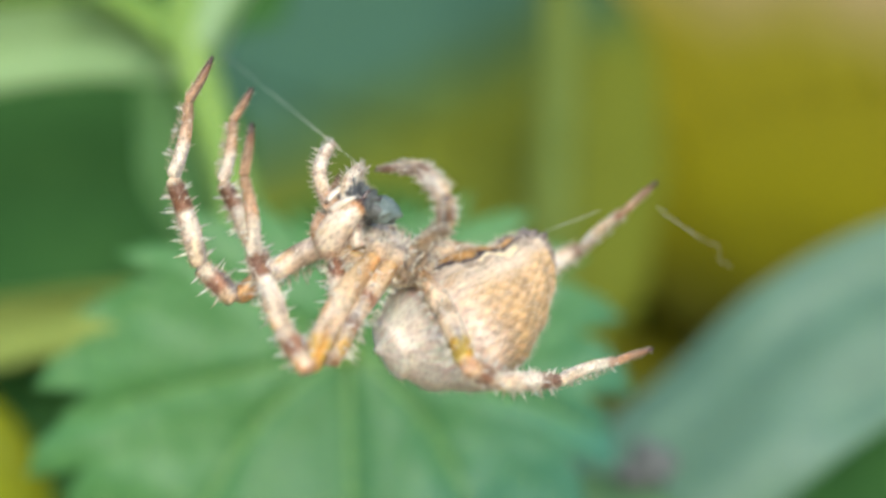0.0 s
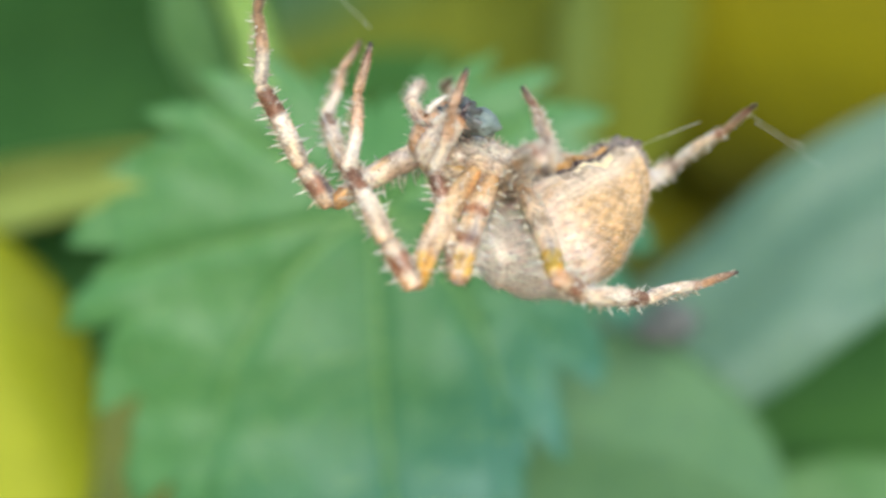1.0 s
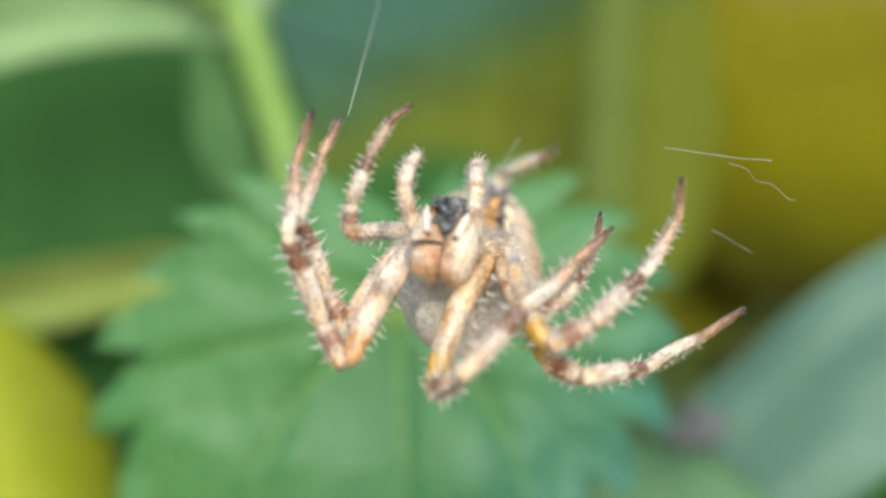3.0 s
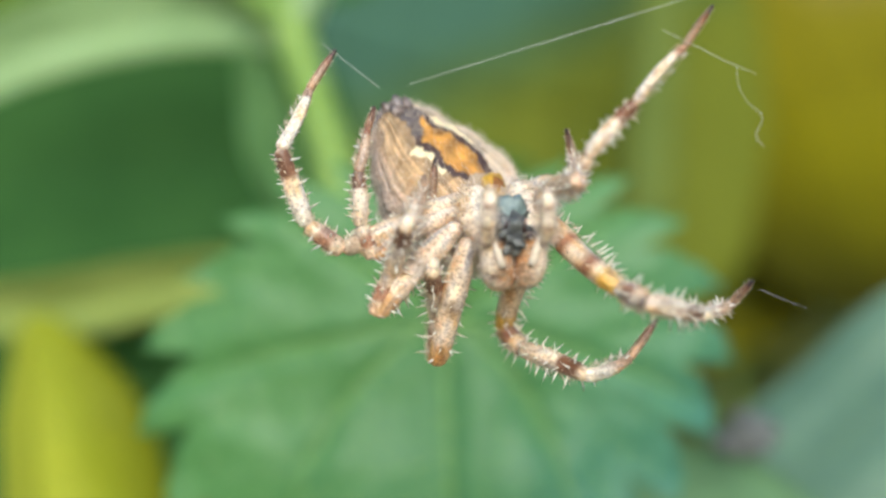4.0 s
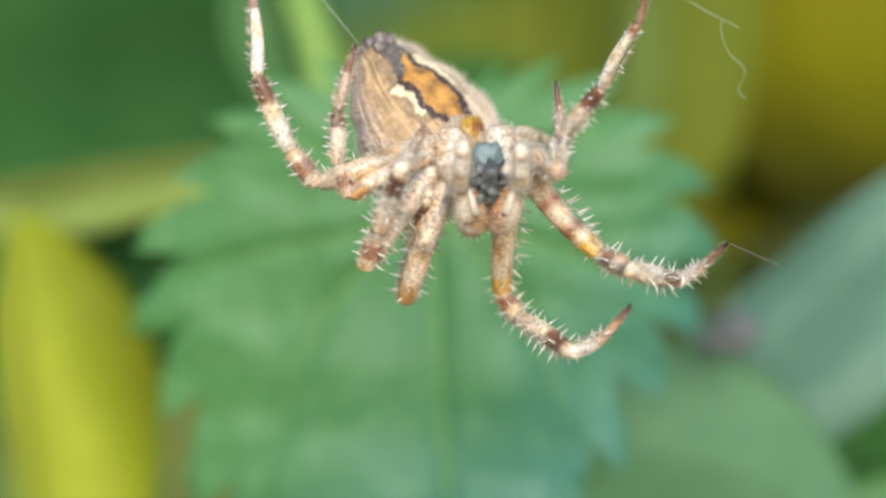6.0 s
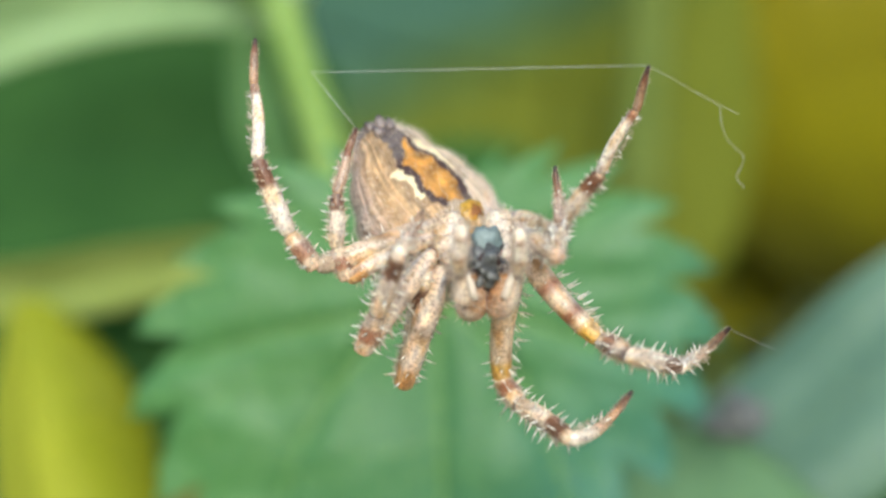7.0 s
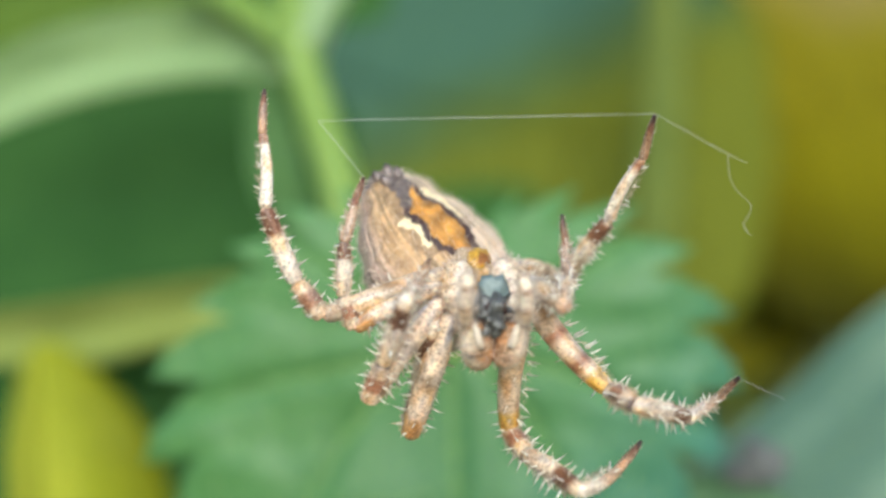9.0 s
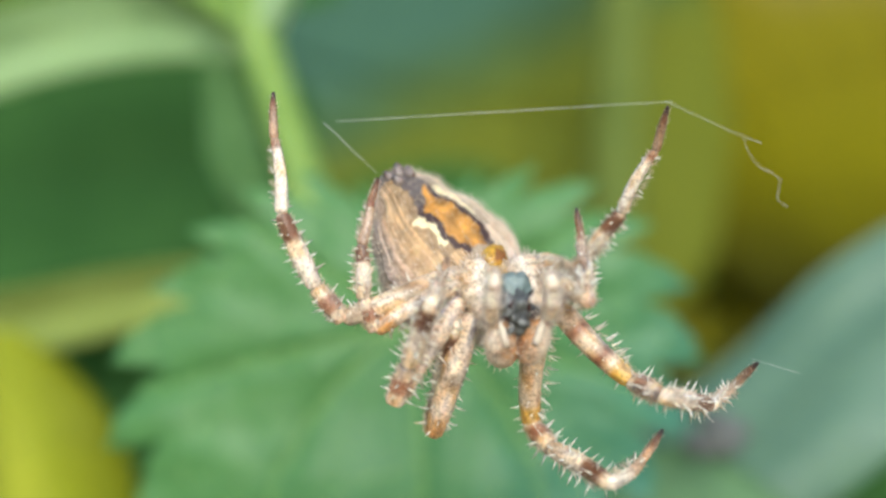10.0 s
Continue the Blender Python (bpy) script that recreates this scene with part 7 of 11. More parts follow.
    walk(LEGS["L3"]["patella"], [
        (0.00, pose(-0.00754, 0.00187, -0.00027, -171.3, -22.6, -76.7)),
        (0.15, pose(-0.00753, 0.00189, -0.00024, -169.6, -22.4, -78.0)),
        (0.30, pose(-0.00753, 0.00190, -0.00021, -167.9, -22.2, -79.4)),
        (0.50, pose(-0.00753, 0.00190, -0.00021, -167.9, -22.2, -79.4)),
        (0.75, pose(-0.00755, 0.00181, -0.00036, -170.0, -22.3, -78.6)),
        (1.00, pose(-0.00756, 0.00172, -0.00052, -172.2, -22.5, -77.9)),
        (1.25, pose(-0.00756, 0.00151, -0.00074, -176.6, -23.5, -66.0)),
        (1.50, pose(-0.00754, 0.00130, -0.00095, 178.8, -23.7, -54.0)),
        (1.75, pose(-0.00672, -0.00101, -0.00139, 173.5, -21.2, -28.8)),
        (2.00, pose(-0.00491, -0.00269, -0.00169, 169.5, -16.8, -4.4)),
        (2.15, pose(-0.00594, -0.00199, -0.00118, 170.9, -19.2, -25.4)),
        (2.30, pose(-0.00673, -0.00105, -0.00068, 172.9, -20.3, -47.4)),
        (2.50, pose(-0.00737, 0.00057, -0.00006, 177.9, -19.0, -76.0)),
        (2.60, pose(-0.00715, -0.00011, -0.00001, -133.3, -21.1, -97.7)),
        (2.70, pose(-0.00686, -0.00069, 0.00004, -93.1, 0.9, -116.9)),
        (2.80, pose(-0.00691, -0.00060, 0.00006, -93.1, -0.4, -116.5)),
        (2.90, pose(-0.00702, -0.00035, 0.00010, -93.0, -3.9, -115.6)),
        (3.00, pose(-0.00717, 0.00003, 0.00017, -93.0, -9.2, -114.1)),
        (3.10, pose(-0.00731, 0.00052, 0.00023, -93.2, -15.8, -112.3)),
        (3.20, pose(-0.00740, 0.00108, 0.00029, -93.6, -23.1, -110.1)),
        (3.30, pose(-0.00744, 0.00166, 0.00034, -94.5, -30.6, -107.7)),
        (3.40, pose(-0.00742, 0.00223, 0.00037, -95.8, -37.8, -105.0)),
        (3.50, pose(-0.00735, 0.00274, 0.00038, -97.5, -44.2, -102.1)),
        (3.60, pose(-0.00726, 0.00314, 0.00038, -99.4, -49.4, -99.2)),
        (3.80, pose(-0.00714, 0.00350, 0.00037, -101.7, -54.0, -96.1)),
        (4.00, pose(-0.00714, 0.00350, 0.00037, -101.7, -54.0, -96.1)),
        (4.25, pose(-0.00714, 0.00350, 0.00037, -101.7, -54.0, -96.1)),
        (4.50, pose(-0.00714, 0.00350, 0.00037, -101.7, -54.0, -96.1)),
        (4.65, pose(-0.00714, 0.00350, 0.00037, -101.7, -54.0, -96.1)),
        (4.80, pose(-0.00714, 0.00350, 0.00037, -101.7, -54.0, -96.1)),
        (5.00, pose(-0.00714, 0.00350, 0.00037, -101.7, -54.0, -96.1)),
        (10.00, pose(-0.00714, 0.00350, 0.00037, -101.7, -54.0, -96.1)),
    ])
    walk(LEGS["L3"]["tibia"], [
        (0.00, pose(-0.00929, 0.00134, -0.00052, -171.5, -19.6, -96.1)),
        (0.15, pose(-0.00929, 0.00138, -0.00055, -174.9, -20.2, -91.6)),
        (0.30, pose(-0.00928, 0.00142, -0.00057, -178.3, -20.5, -87.2)),
        (0.50, pose(-0.00928, 0.00142, -0.00057, -178.3, -20.5, -87.2)),
        (0.75, pose(-0.00931, 0.00133, -0.00066, -178.8, -20.5, -86.6)),
        (1.00, pose(-0.00933, 0.00124, -0.00075, -179.3, -20.5, -86.0)),
        (1.25, pose(-0.00923, 0.00072, -0.00084, -179.6, -20.4, -89.2)),
        (1.50, pose(-0.00905, 0.00023, -0.00092, -179.9, -20.4, -92.4)),
        (1.75, pose(-0.00767, -0.00258, -0.00119, -164.8, -18.1, -63.7)),
        (2.00, pose(-0.00515, -0.00449, -0.00137, -154.0, -23.2, -32.6)),
        (2.15, pose(-0.00681, -0.00360, -0.00090, -139.9, -14.9, -48.4)),
        (2.30, pose(-0.00814, -0.00223, -0.00046, -123.9, -2.1, -63.6)),
        (2.50, pose(-0.00917, 0.00014, 0.00000, -94.3, 44.6, -92.0)),
        (2.60, pose(-0.00847, -0.00042, -0.00126, -90.9, 11.5, -72.3)),
        (2.70, pose(-0.00694, -0.00062, -0.00181, -77.5, -7.5, -69.0)),
        (2.80, pose(-0.00701, -0.00057, -0.00179, -78.1, -8.5, -69.1)),
        (2.90, pose(-0.00717, -0.00043, -0.00174, -79.7, -11.1, -69.4)),
        (3.00, pose(-0.00738, -0.00020, -0.00166, -82.0, -15.0, -69.6)),
        (3.10, pose(-0.00759, 0.00009, -0.00155, -85.0, -19.8, -69.7)),
        (3.20, pose(-0.00776, 0.00044, -0.00141, -88.4, -25.2, -69.5)),
        (3.30, pose(-0.00787, 0.00081, -0.00125, -92.2, -30.8, -68.8)),
        (3.40, pose(-0.00789, 0.00119, -0.00109, -96.1, -36.1, -67.7)),
        (3.50, pose(-0.00785, 0.00154, -0.00093, -100.0, -40.8, -66.2)),
        (3.60, pose(-0.00778, 0.00183, -0.00081, -103.6, -44.6, -64.6)),
        (3.80, pose(-0.00767, 0.00209, -0.00069, -107.1, -47.9, -62.8)),
        (4.00, pose(-0.00767, 0.00209, -0.00069, -107.1, -47.9, -62.8)),
        (4.25, pose(-0.00767, 0.00209, -0.00069, -107.1, -47.9, -62.8)),
        (4.50, pose(-0.00767, 0.00209, -0.00069, -107.1, -47.9, -62.8)),
        (4.65, pose(-0.00767, 0.00209, -0.00069, -107.1, -47.9, -62.8)),
        (4.80, pose(-0.00767, 0.00209, -0.00069, -107.1, -47.9, -62.8)),
        (5.00, pose(-0.00767, 0.00209, -0.00069, -107.1, -47.9, -62.8)),
        (10.00, pose(-0.00767, 0.00209, -0.00069, -107.1, -47.9, -62.8)),
    ])
    walk(LEGS["L3"]["metatarsus"], [
        (0.00, pose(-0.01220, 0.00151, -0.00093, -24.2, -5.8, -47.5)),
        (0.15, pose(-0.01222, 0.00138, -0.00079, -20.9, -5.7, -47.2)),
        (0.30, pose(-0.01221, 0.00125, -0.00065, -17.7, -5.5, -46.9)),
        (0.50, pose(-0.01221, 0.00125, -0.00065, -17.7, -5.5, -46.9)),
        (0.75, pose(-0.01224, 0.00113, -0.00071, -18.0, -5.5, -46.9)),
        (1.00, pose(-0.01226, 0.00102, -0.00078, -18.4, -5.5, -46.9)),
        (1.25, pose(-0.01216, 0.00067, -0.00085, -19.6, -5.5, -46.9)),
        (1.50, pose(-0.01198, 0.00035, -0.00092, -20.7, -5.6, -46.9)),
        (1.75, pose(-0.01010, -0.00405, -0.00192, -30.3, -6.5, -49.5)),
        (2.00, pose(-0.00615, -0.00699, -0.00255, -39.8, -7.9, -52.0)),
        (2.15, pose(-0.00817, -0.00545, -0.00273, -63.4, 2.0, -41.2)),
        (2.30, pose(-0.00957, -0.00305, -0.00290, -62.9, 10.9, -34.8)),
        (2.50, pose(-0.00932, 0.00220, -0.00209, -78.7, 24.2, -27.9)),
        (2.60, pose(-0.00869, 0.00013, -0.00414, -105.8, 4.3, -29.7)),
        (2.70, pose(-0.00621, -0.00074, -0.00465, -80.4, -19.4, -32.8)),
        (2.80, pose(-0.00629, -0.00075, -0.00463, -81.6, -20.2, -32.7)),
        (2.90, pose(-0.00648, -0.00076, -0.00458, -84.8, -22.3, -32.2)),
        (3.00, pose(-0.00673, -0.00076, -0.00447, -89.9, -25.3, -31.2)),
        (3.10, pose(-0.00701, -0.00075, -0.00430, -96.3, -29.0, -29.6)),
        (3.20, pose(-0.00725, -0.00071, -0.00406, -104.0, -32.8, -27.1)),
        (3.30, pose(-0.00743, -0.00063, -0.00377, -112.4, -36.5, -23.8)),
        (3.40, pose(-0.00753, -0.00052, -0.00345, -121.3, -39.6, -19.8)),
        (3.50, pose(-0.00756, -0.00040, -0.00312, -129.7, -41.9, -15.6)),
        (3.60, pose(-0.00754, -0.00028, -0.00284, -137.0, -43.4, -11.8)),
        (3.80, pose(-0.00749, -0.00016, -0.00257, -143.8, -44.4, -8.0)),
        (4.00, pose(-0.00749, -0.00016, -0.00257, -143.8, -44.4, -8.0)),
        (4.25, pose(-0.00749, -0.00016, -0.00257, -143.8, -44.4, -8.0)),
        (4.50, pose(-0.00749, -0.00016, -0.00257, -143.8, -44.4, -8.0)),
        (4.65, pose(-0.00749, -0.00016, -0.00257, -143.8, -44.4, -8.0)),
        (4.80, pose(-0.00749, -0.00016, -0.00257, -143.8, -44.4, -8.0)),
        (5.00, pose(-0.00749, -0.00016, -0.00257, -143.8, -44.4, -8.0)),
        (10.00, pose(-0.00749, -0.00016, -0.00257, -143.8, -44.4, -8.0)),
    ])
    walk(LEGS["L3"]["tarsus"], [
        (0.00, pose(-0.01048, 0.00295, -0.00194, -32.5, -14.3, -77.8)),
        (0.15, pose(-0.01047, 0.00287, -0.00166, -33.5, -14.0, -77.3)),
        (0.30, pose(-0.01045, 0.00279, -0.00139, -34.4, -13.7, -76.8)),
        (0.50, pose(-0.01045, 0.00279, -0.00139, -34.4, -13.7, -76.8)),
        (0.75, pose(-0.01048, 0.00268, -0.00147, -34.9, -12.9, -75.6)),
        (1.00, pose(-0.01051, 0.00256, -0.00156, -35.4, -12.1, -74.5)),
        (1.25, pose(-0.01042, 0.00219, -0.00167, -36.4, -9.2, -70.5)),
        (1.50, pose(-0.01024, 0.00185, -0.00178, -37.1, -6.4, -66.5)),
        (1.75, pose(-0.00840, -0.00278, -0.00315, -58.3, 11.2, -43.3)),
        (2.00, pose(-0.00453, -0.00599, -0.00411, -69.4, 36.6, -23.6)),
        (2.15, pose(-0.00750, -0.00458, -0.00493, -92.5, 30.1, -26.7)),
        (2.30, pose(-0.00927, -0.00189, -0.00505, -78.1, 14.9, -30.6)),
        (2.50, pose(-0.00997, 0.00309, -0.00429, -70.2, 11.0, -31.2)),
        (2.60, pose(-0.00918, -0.00037, -0.00650, -68.1, -8.2, -32.1)),
        (2.70, pose(-0.00531, -0.00083, -0.00693, -71.4, -40.0, -40.5)),
        (2.80, pose(-0.00539, -0.00090, -0.00692, -72.7, -40.8, -40.4)),
        (2.90, pose(-0.00557, -0.00107, -0.00685, -76.3, -43.1, -39.8)),
        (3.00, pose(-0.00583, -0.00130, -0.00669, -82.0, -46.4, -38.6)),
        (3.10, pose(-0.00611, -0.00157, -0.00644, -89.8, -50.3, -36.3)),
        (3.20, pose(-0.00637, -0.00182, -0.00607, -99.5, -54.4, -32.5)),
        (3.30, pose(-0.00657, -0.00203, -0.00560, -111.2, -58.1, -26.8)),
        (3.40, pose(-0.00670, -0.00218, -0.00507, -124.3, -60.9, -19.4)),
        (3.50, pose(-0.00677, -0.00225, -0.00453, -137.5, -62.6, -11.2)),
        (3.60, pose(-0.00678, -0.00228, -0.00406, -149.0, -63.3, -3.8)),
        (3.80, pose(-0.00676, -0.00226, -0.00361, -159.6, -63.3, 3.1)),
        (4.00, pose(-0.00676, -0.00226, -0.00361, -159.6, -63.3, 3.1)),
        (4.25, pose(-0.00676, -0.00226, -0.00361, -159.6, -63.3, 3.1)),
        (4.50, pose(-0.00676, -0.00226, -0.00361, -159.6, -63.3, 3.1)),
        (4.65, pose(-0.00676, -0.00226, -0.00361, -159.6, -63.3, 3.1)),
        (4.80, pose(-0.00676, -0.00226, -0.00361, -159.6, -63.3, 3.1)),
        (5.00, pose(-0.00676, -0.00226, -0.00361, -159.6, -63.3, 3.1)),
        (10.00, pose(-0.00676, -0.00226, -0.00361, -159.6, -63.3, 3.1)),
    ])
    walk(LEGS["L4"]["femur"], [
        (0.00, pose(-0.00190, 0.00090, -0.00070, -166.2, 46.5, 1.7)),
        (0.15, pose(-0.00190, 0.00090, -0.00070, -165.9, 46.6, 1.3)),
        (0.30, pose(-0.00190, 0.00090, -0.00070, -165.6, 46.6, 1.0)),
        (0.50, pose(-0.00190, 0.00090, -0.00070, -165.6, 46.6, 1.0)),
        (0.75, pose(-0.00190, 0.00090, -0.00070, -164.0, 45.3, 7.2)),
        (1.00, pose(-0.00190, 0.00090, -0.00070, -162.7, 44.0, 13.2)),
        (1.25, pose(-0.00190, 0.00090, -0.00070, -163.0, 44.2, 12.3)),
        (1.50, pose(-0.00190, 0.00090, -0.00070, -163.2, 44.3, 11.4)),
        (1.75, pose(-0.00190, 0.00090, -0.00070, -161.7, 46.0, 1.5)),
        (2.00, pose(-0.00190, 0.00090, -0.00070, -160.7, 47.8, -8.8)),
        (2.15, pose(-0.00190, 0.00090, -0.00070, -156.1, 46.2, -2.6)),
        (2.30, pose(-0.00190, 0.00090, -0.00070, -151.9, 44.2, 3.1)),
        (2.50, pose(-0.00190, 0.00090, -0.00070, -147.0, 41.2, 10.1)),
        (2.60, pose(-0.00190, 0.00090, -0.00070, -156.5, 37.3, 17.1)),
        (2.70, pose(-0.00190, 0.00090, -0.00070, -165.8, 34.3, 24.7)),
        (2.80, pose(-0.00190, 0.00090, -0.00070, -165.9, 34.9, 21.8)),
        (2.90, pose(-0.00190, 0.00090, -0.00070, -166.4, 36.3, 13.8)),
        (3.00, pose(-0.00190, 0.00090, -0.00070, -167.6, 38.0, 1.5)),
        (3.10, pose(-0.00190, 0.00090, -0.00070, -170.0, 39.6, -14.3)),
        (3.20, pose(-0.00190, 0.00090, -0.00070, -173.6, 40.6, -32.5)),
        (3.30, pose(-0.00190, 0.00090, -0.00070, -178.0, 40.6, -51.8)),
        (3.40, pose(-0.00190, 0.00090, -0.00070, 177.6, 39.6, -70.4)),
        (3.50, pose(-0.00190, 0.00090, -0.00070, 174.0, 37.9, -86.8)),
        (3.60, pose(-0.00190, 0.00090, -0.00070, 171.5, 36.1, -99.8)),
        (3.80, pose(-0.00190, 0.00090, -0.00070, 169.7, 34.1, -111.3)),
        (4.00, pose(-0.00190, 0.00090, -0.00070, 169.8, 34.1, -111.1)),
        (4.25, pose(-0.00190, 0.00090, -0.00070, 170.2, 34.2, -110.8)),
        (4.50, pose(-0.00190, 0.00090, -0.00070, 170.5, 34.2, -110.6)),
        (4.65, pose(-0.00190, 0.00090, -0.00070, 170.6, 34.3, -110.3)),
        (4.80, pose(-0.00190, 0.00090, -0.00070, 170.7, 34.3, -110.0)),
        (5.00, pose(-0.00190, 0.00090, -0.00070, 170.9, 34.4, -109.5)),
        (10.00, pose(-0.00190, 0.00090, -0.00070, 170.9, 34.4, -109.5)),
    ])
    walk(LEGS["L4"]["patella"], [
        (0.00, pose(-0.00294, -0.00611, -0.00188, -162.7, 44.6, 13.5)),
        (0.15, pose(-0.00301, -0.00609, -0.00190, -155.6, 39.2, 30.4)),
        (0.30, pose(-0.00307, -0.00608, -0.00193, -150.9, 32.6, 45.3)),
        (0.50, pose(-0.00307, -0.00608, -0.00193, -150.9, 32.6, 45.3)),
        (0.75, pose(-0.00243, -0.00613, -0.00209, -160.8, 38.1, 30.7)),
        (1.00, pose(-0.00178, -0.00611, -0.00224, -172.8, 41.3, 14.1)),
        (1.25, pose(-0.00187, -0.00612, -0.00221, -170.5, 41.4, 13.4)),
        (1.50, pose(-0.00196, -0.00613, -0.00218, -168.2, 41.4, 12.8)),
        (1.75, pose(-0.00334, -0.00596, -0.00227, -140.7, 33.2, 40.3)),
        (2.00, pose(-0.00467, -0.00553, -0.00230, -122.8, 16.8, 59.2)),
        (2.15, pose(-0.00430, -0.00556, -0.00272, -130.8, 12.1, 62.2)),
        (2.30, pose(-0.00391, -0.00555, -0.00312, -138.9, 7.9, 66.0)),
        (2.50, pose(-0.00338, -0.00548, -0.00365, -150.0, 2.8, 71.7)),
        (2.60, pose(-0.00163, -0.00590, -0.00298, -168.8, 6.3, 65.6)),
        (2.70, pose(0.00011, -0.00584, -0.00215, 172.2, 7.7, 58.3)),
        (2.80, pose(-0.00024, -0.00594, -0.00213, 173.3, 7.4, 55.9)),
        (2.90, pose(-0.00120, -0.00612, -0.00206, 176.4, 6.6, 49.6)),
        (3.00, pose(-0.00266, -0.00614, -0.00191, -178.9, 5.9, 40.0)),
        (3.10, pose(-0.00441, -0.00576, -0.00166, -173.1, 6.0, 28.0)),
        (3.20, pose(-0.00618, -0.00484, -0.00131, -167.1, 7.4, 14.7)),
        (3.30, pose(-0.00764, -0.00341, -0.00089, -161.6, 10.3, 0.8)),
        (3.40, pose(-0.00860, -0.00168, -0.00047, -157.2, 14.3, -12.5)),
        (3.50, pose(-0.00901, 0.00005, -0.00011, -154.4, 18.7, -24.4)),
        (3.60, pose(-0.00900, 0.00149, 0.00016, -152.9, 22.8, -34.2)),
        (3.80, pose(-0.00874, 0.00279, 0.00037, -152.2, 26.7, -43.3)),
        (4.00, pose(-0.00875, 0.00278, 0.00035, -152.1, 26.6, -43.1)),
        (4.25, pose(-0.00876, 0.00277, 0.00031, -151.7, 26.4, -42.6)),
        (4.50, pose(-0.00876, 0.00277, 0.00028, -151.5, 26.2, -42.4)),
        (4.65, pose(-0.00877, 0.00274, 0.00027, -149.8, 24.3, -38.6)),
        (4.80, pose(-0.00878, 0.00270, 0.00026, -148.2, 22.3, -34.9)),
        (5.00, pose(-0.00880, 0.00266, 0.00024, -146.4, 19.4, -30.1)),
        (10.00, pose(-0.00880, 0.00266, 0.00024, -146.4, 19.4, -30.1)),
    ])
    walk(LEGS["L4"]["tibia"], [
        (0.00, pose(-0.00289, -0.00835, -0.00236, -138.3, 49.6, -3.2)),
        (0.15, pose(-0.00246, -0.00820, -0.00264, -137.7, 50.5, -4.8)),
        (0.30, pose(-0.00207, -0.00792, -0.00287, -137.2, 51.4, -6.5)),
        (0.50, pose(-0.00207, -0.00792, -0.00287, -137.2, 51.4, -6.5)),
        (0.75, pose(-0.00172, -0.00823, -0.00268, -141.0, 53.0, -9.3)),
        (1.00, pose(-0.00141, -0.00837, -0.00245, -145.1, 54.4, -12.3)),
        (1.25, pose(-0.00158, -0.00838, -0.00249, -139.0, 51.5, -6.2)),
        (1.50, pose(-0.00176, -0.00839, -0.00253, -133.9, 48.3, -0.8)),
        (1.75, pose(-0.00280, -0.00783, -0.00349, -137.4, 42.3, 6.7)),
        (2.00, pose(-0.00389, -0.00665, -0.00414, -141.6, 36.6, 14.1)),
        (2.15, pose(-0.00314, -0.00658, -0.00442, -142.9, 26.6, 27.1)),
        (2.30, pose(-0.00242, -0.00645, -0.00462, -146.1, 17.0, 39.6)),
        (2.50, pose(-0.00151, -0.00616, -0.00479, -152.9, 5.1, 56.4)),
        (2.60, pose(0.00041, -0.00688, -0.00343, -157.0, 14.4, 36.7)),
        (2.70, pose(0.00207, -0.00700, -0.00184, -164.5, 21.7, 15.4)),
        (2.80, pose(0.00167, -0.00719, -0.00187, -163.5, 21.8, 15.3)),
        (2.90, pose(0.00056, -0.00759, -0.00192, -160.8, 21.8, 15.0)),
        (3.00, pose(-0.00119, -0.00790, -0.00196, -156.8, 21.9, 14.6)),
        (3.10, pose(-0.00337, -0.00778, -0.00193, -151.9, 22.1, 14.2)),
        (3.20, pose(-0.00567, -0.00702, -0.00181, -146.4, 22.4, 13.6)),
        (3.30, pose(-0.00774, -0.00559, -0.00160, -140.7, 22.7, 13.1)),
        (3.40, pose(-0.00927, -0.00370, -0.00133, -135.1, 23.0, 12.7)),
        (3.50, pose(-0.01015, -0.00171, -0.00105, -130.1, 23.4, 12.3)),
        (3.60, pose(-0.01049, 0.00003, -0.00081, -126.1, 23.7, 12.0)),
        (3.80, pose(-0.01049, 0.00164, -0.00059, -122.4, 24.0, 11.8)),
        (4.00, pose(-0.01049, 0.00163, -0.00061, -124.5, 24.6, 11.4)),
        (4.25, pose(-0.01048, 0.00161, -0.00067, -129.9, 26.2, 10.2)),
        (4.50, pose(-0.01048, 0.00160, -0.00070, -133.0, 27.0, 9.4)),
        (4.65, pose(-0.01038, 0.00148, -0.00078, -132.3, 28.2, 8.1)),
        (4.80, pose(-0.01028, 0.00137, -0.00086, -131.6, 29.5, 6.7)),
        (5.00, pose(-0.01012, 0.00122, -0.00096, -130.6, 31.2, 5.0)),
        (10.00, pose(-0.01012, 0.00122, -0.00096, -130.6, 31.2, 5.0)),
    ])
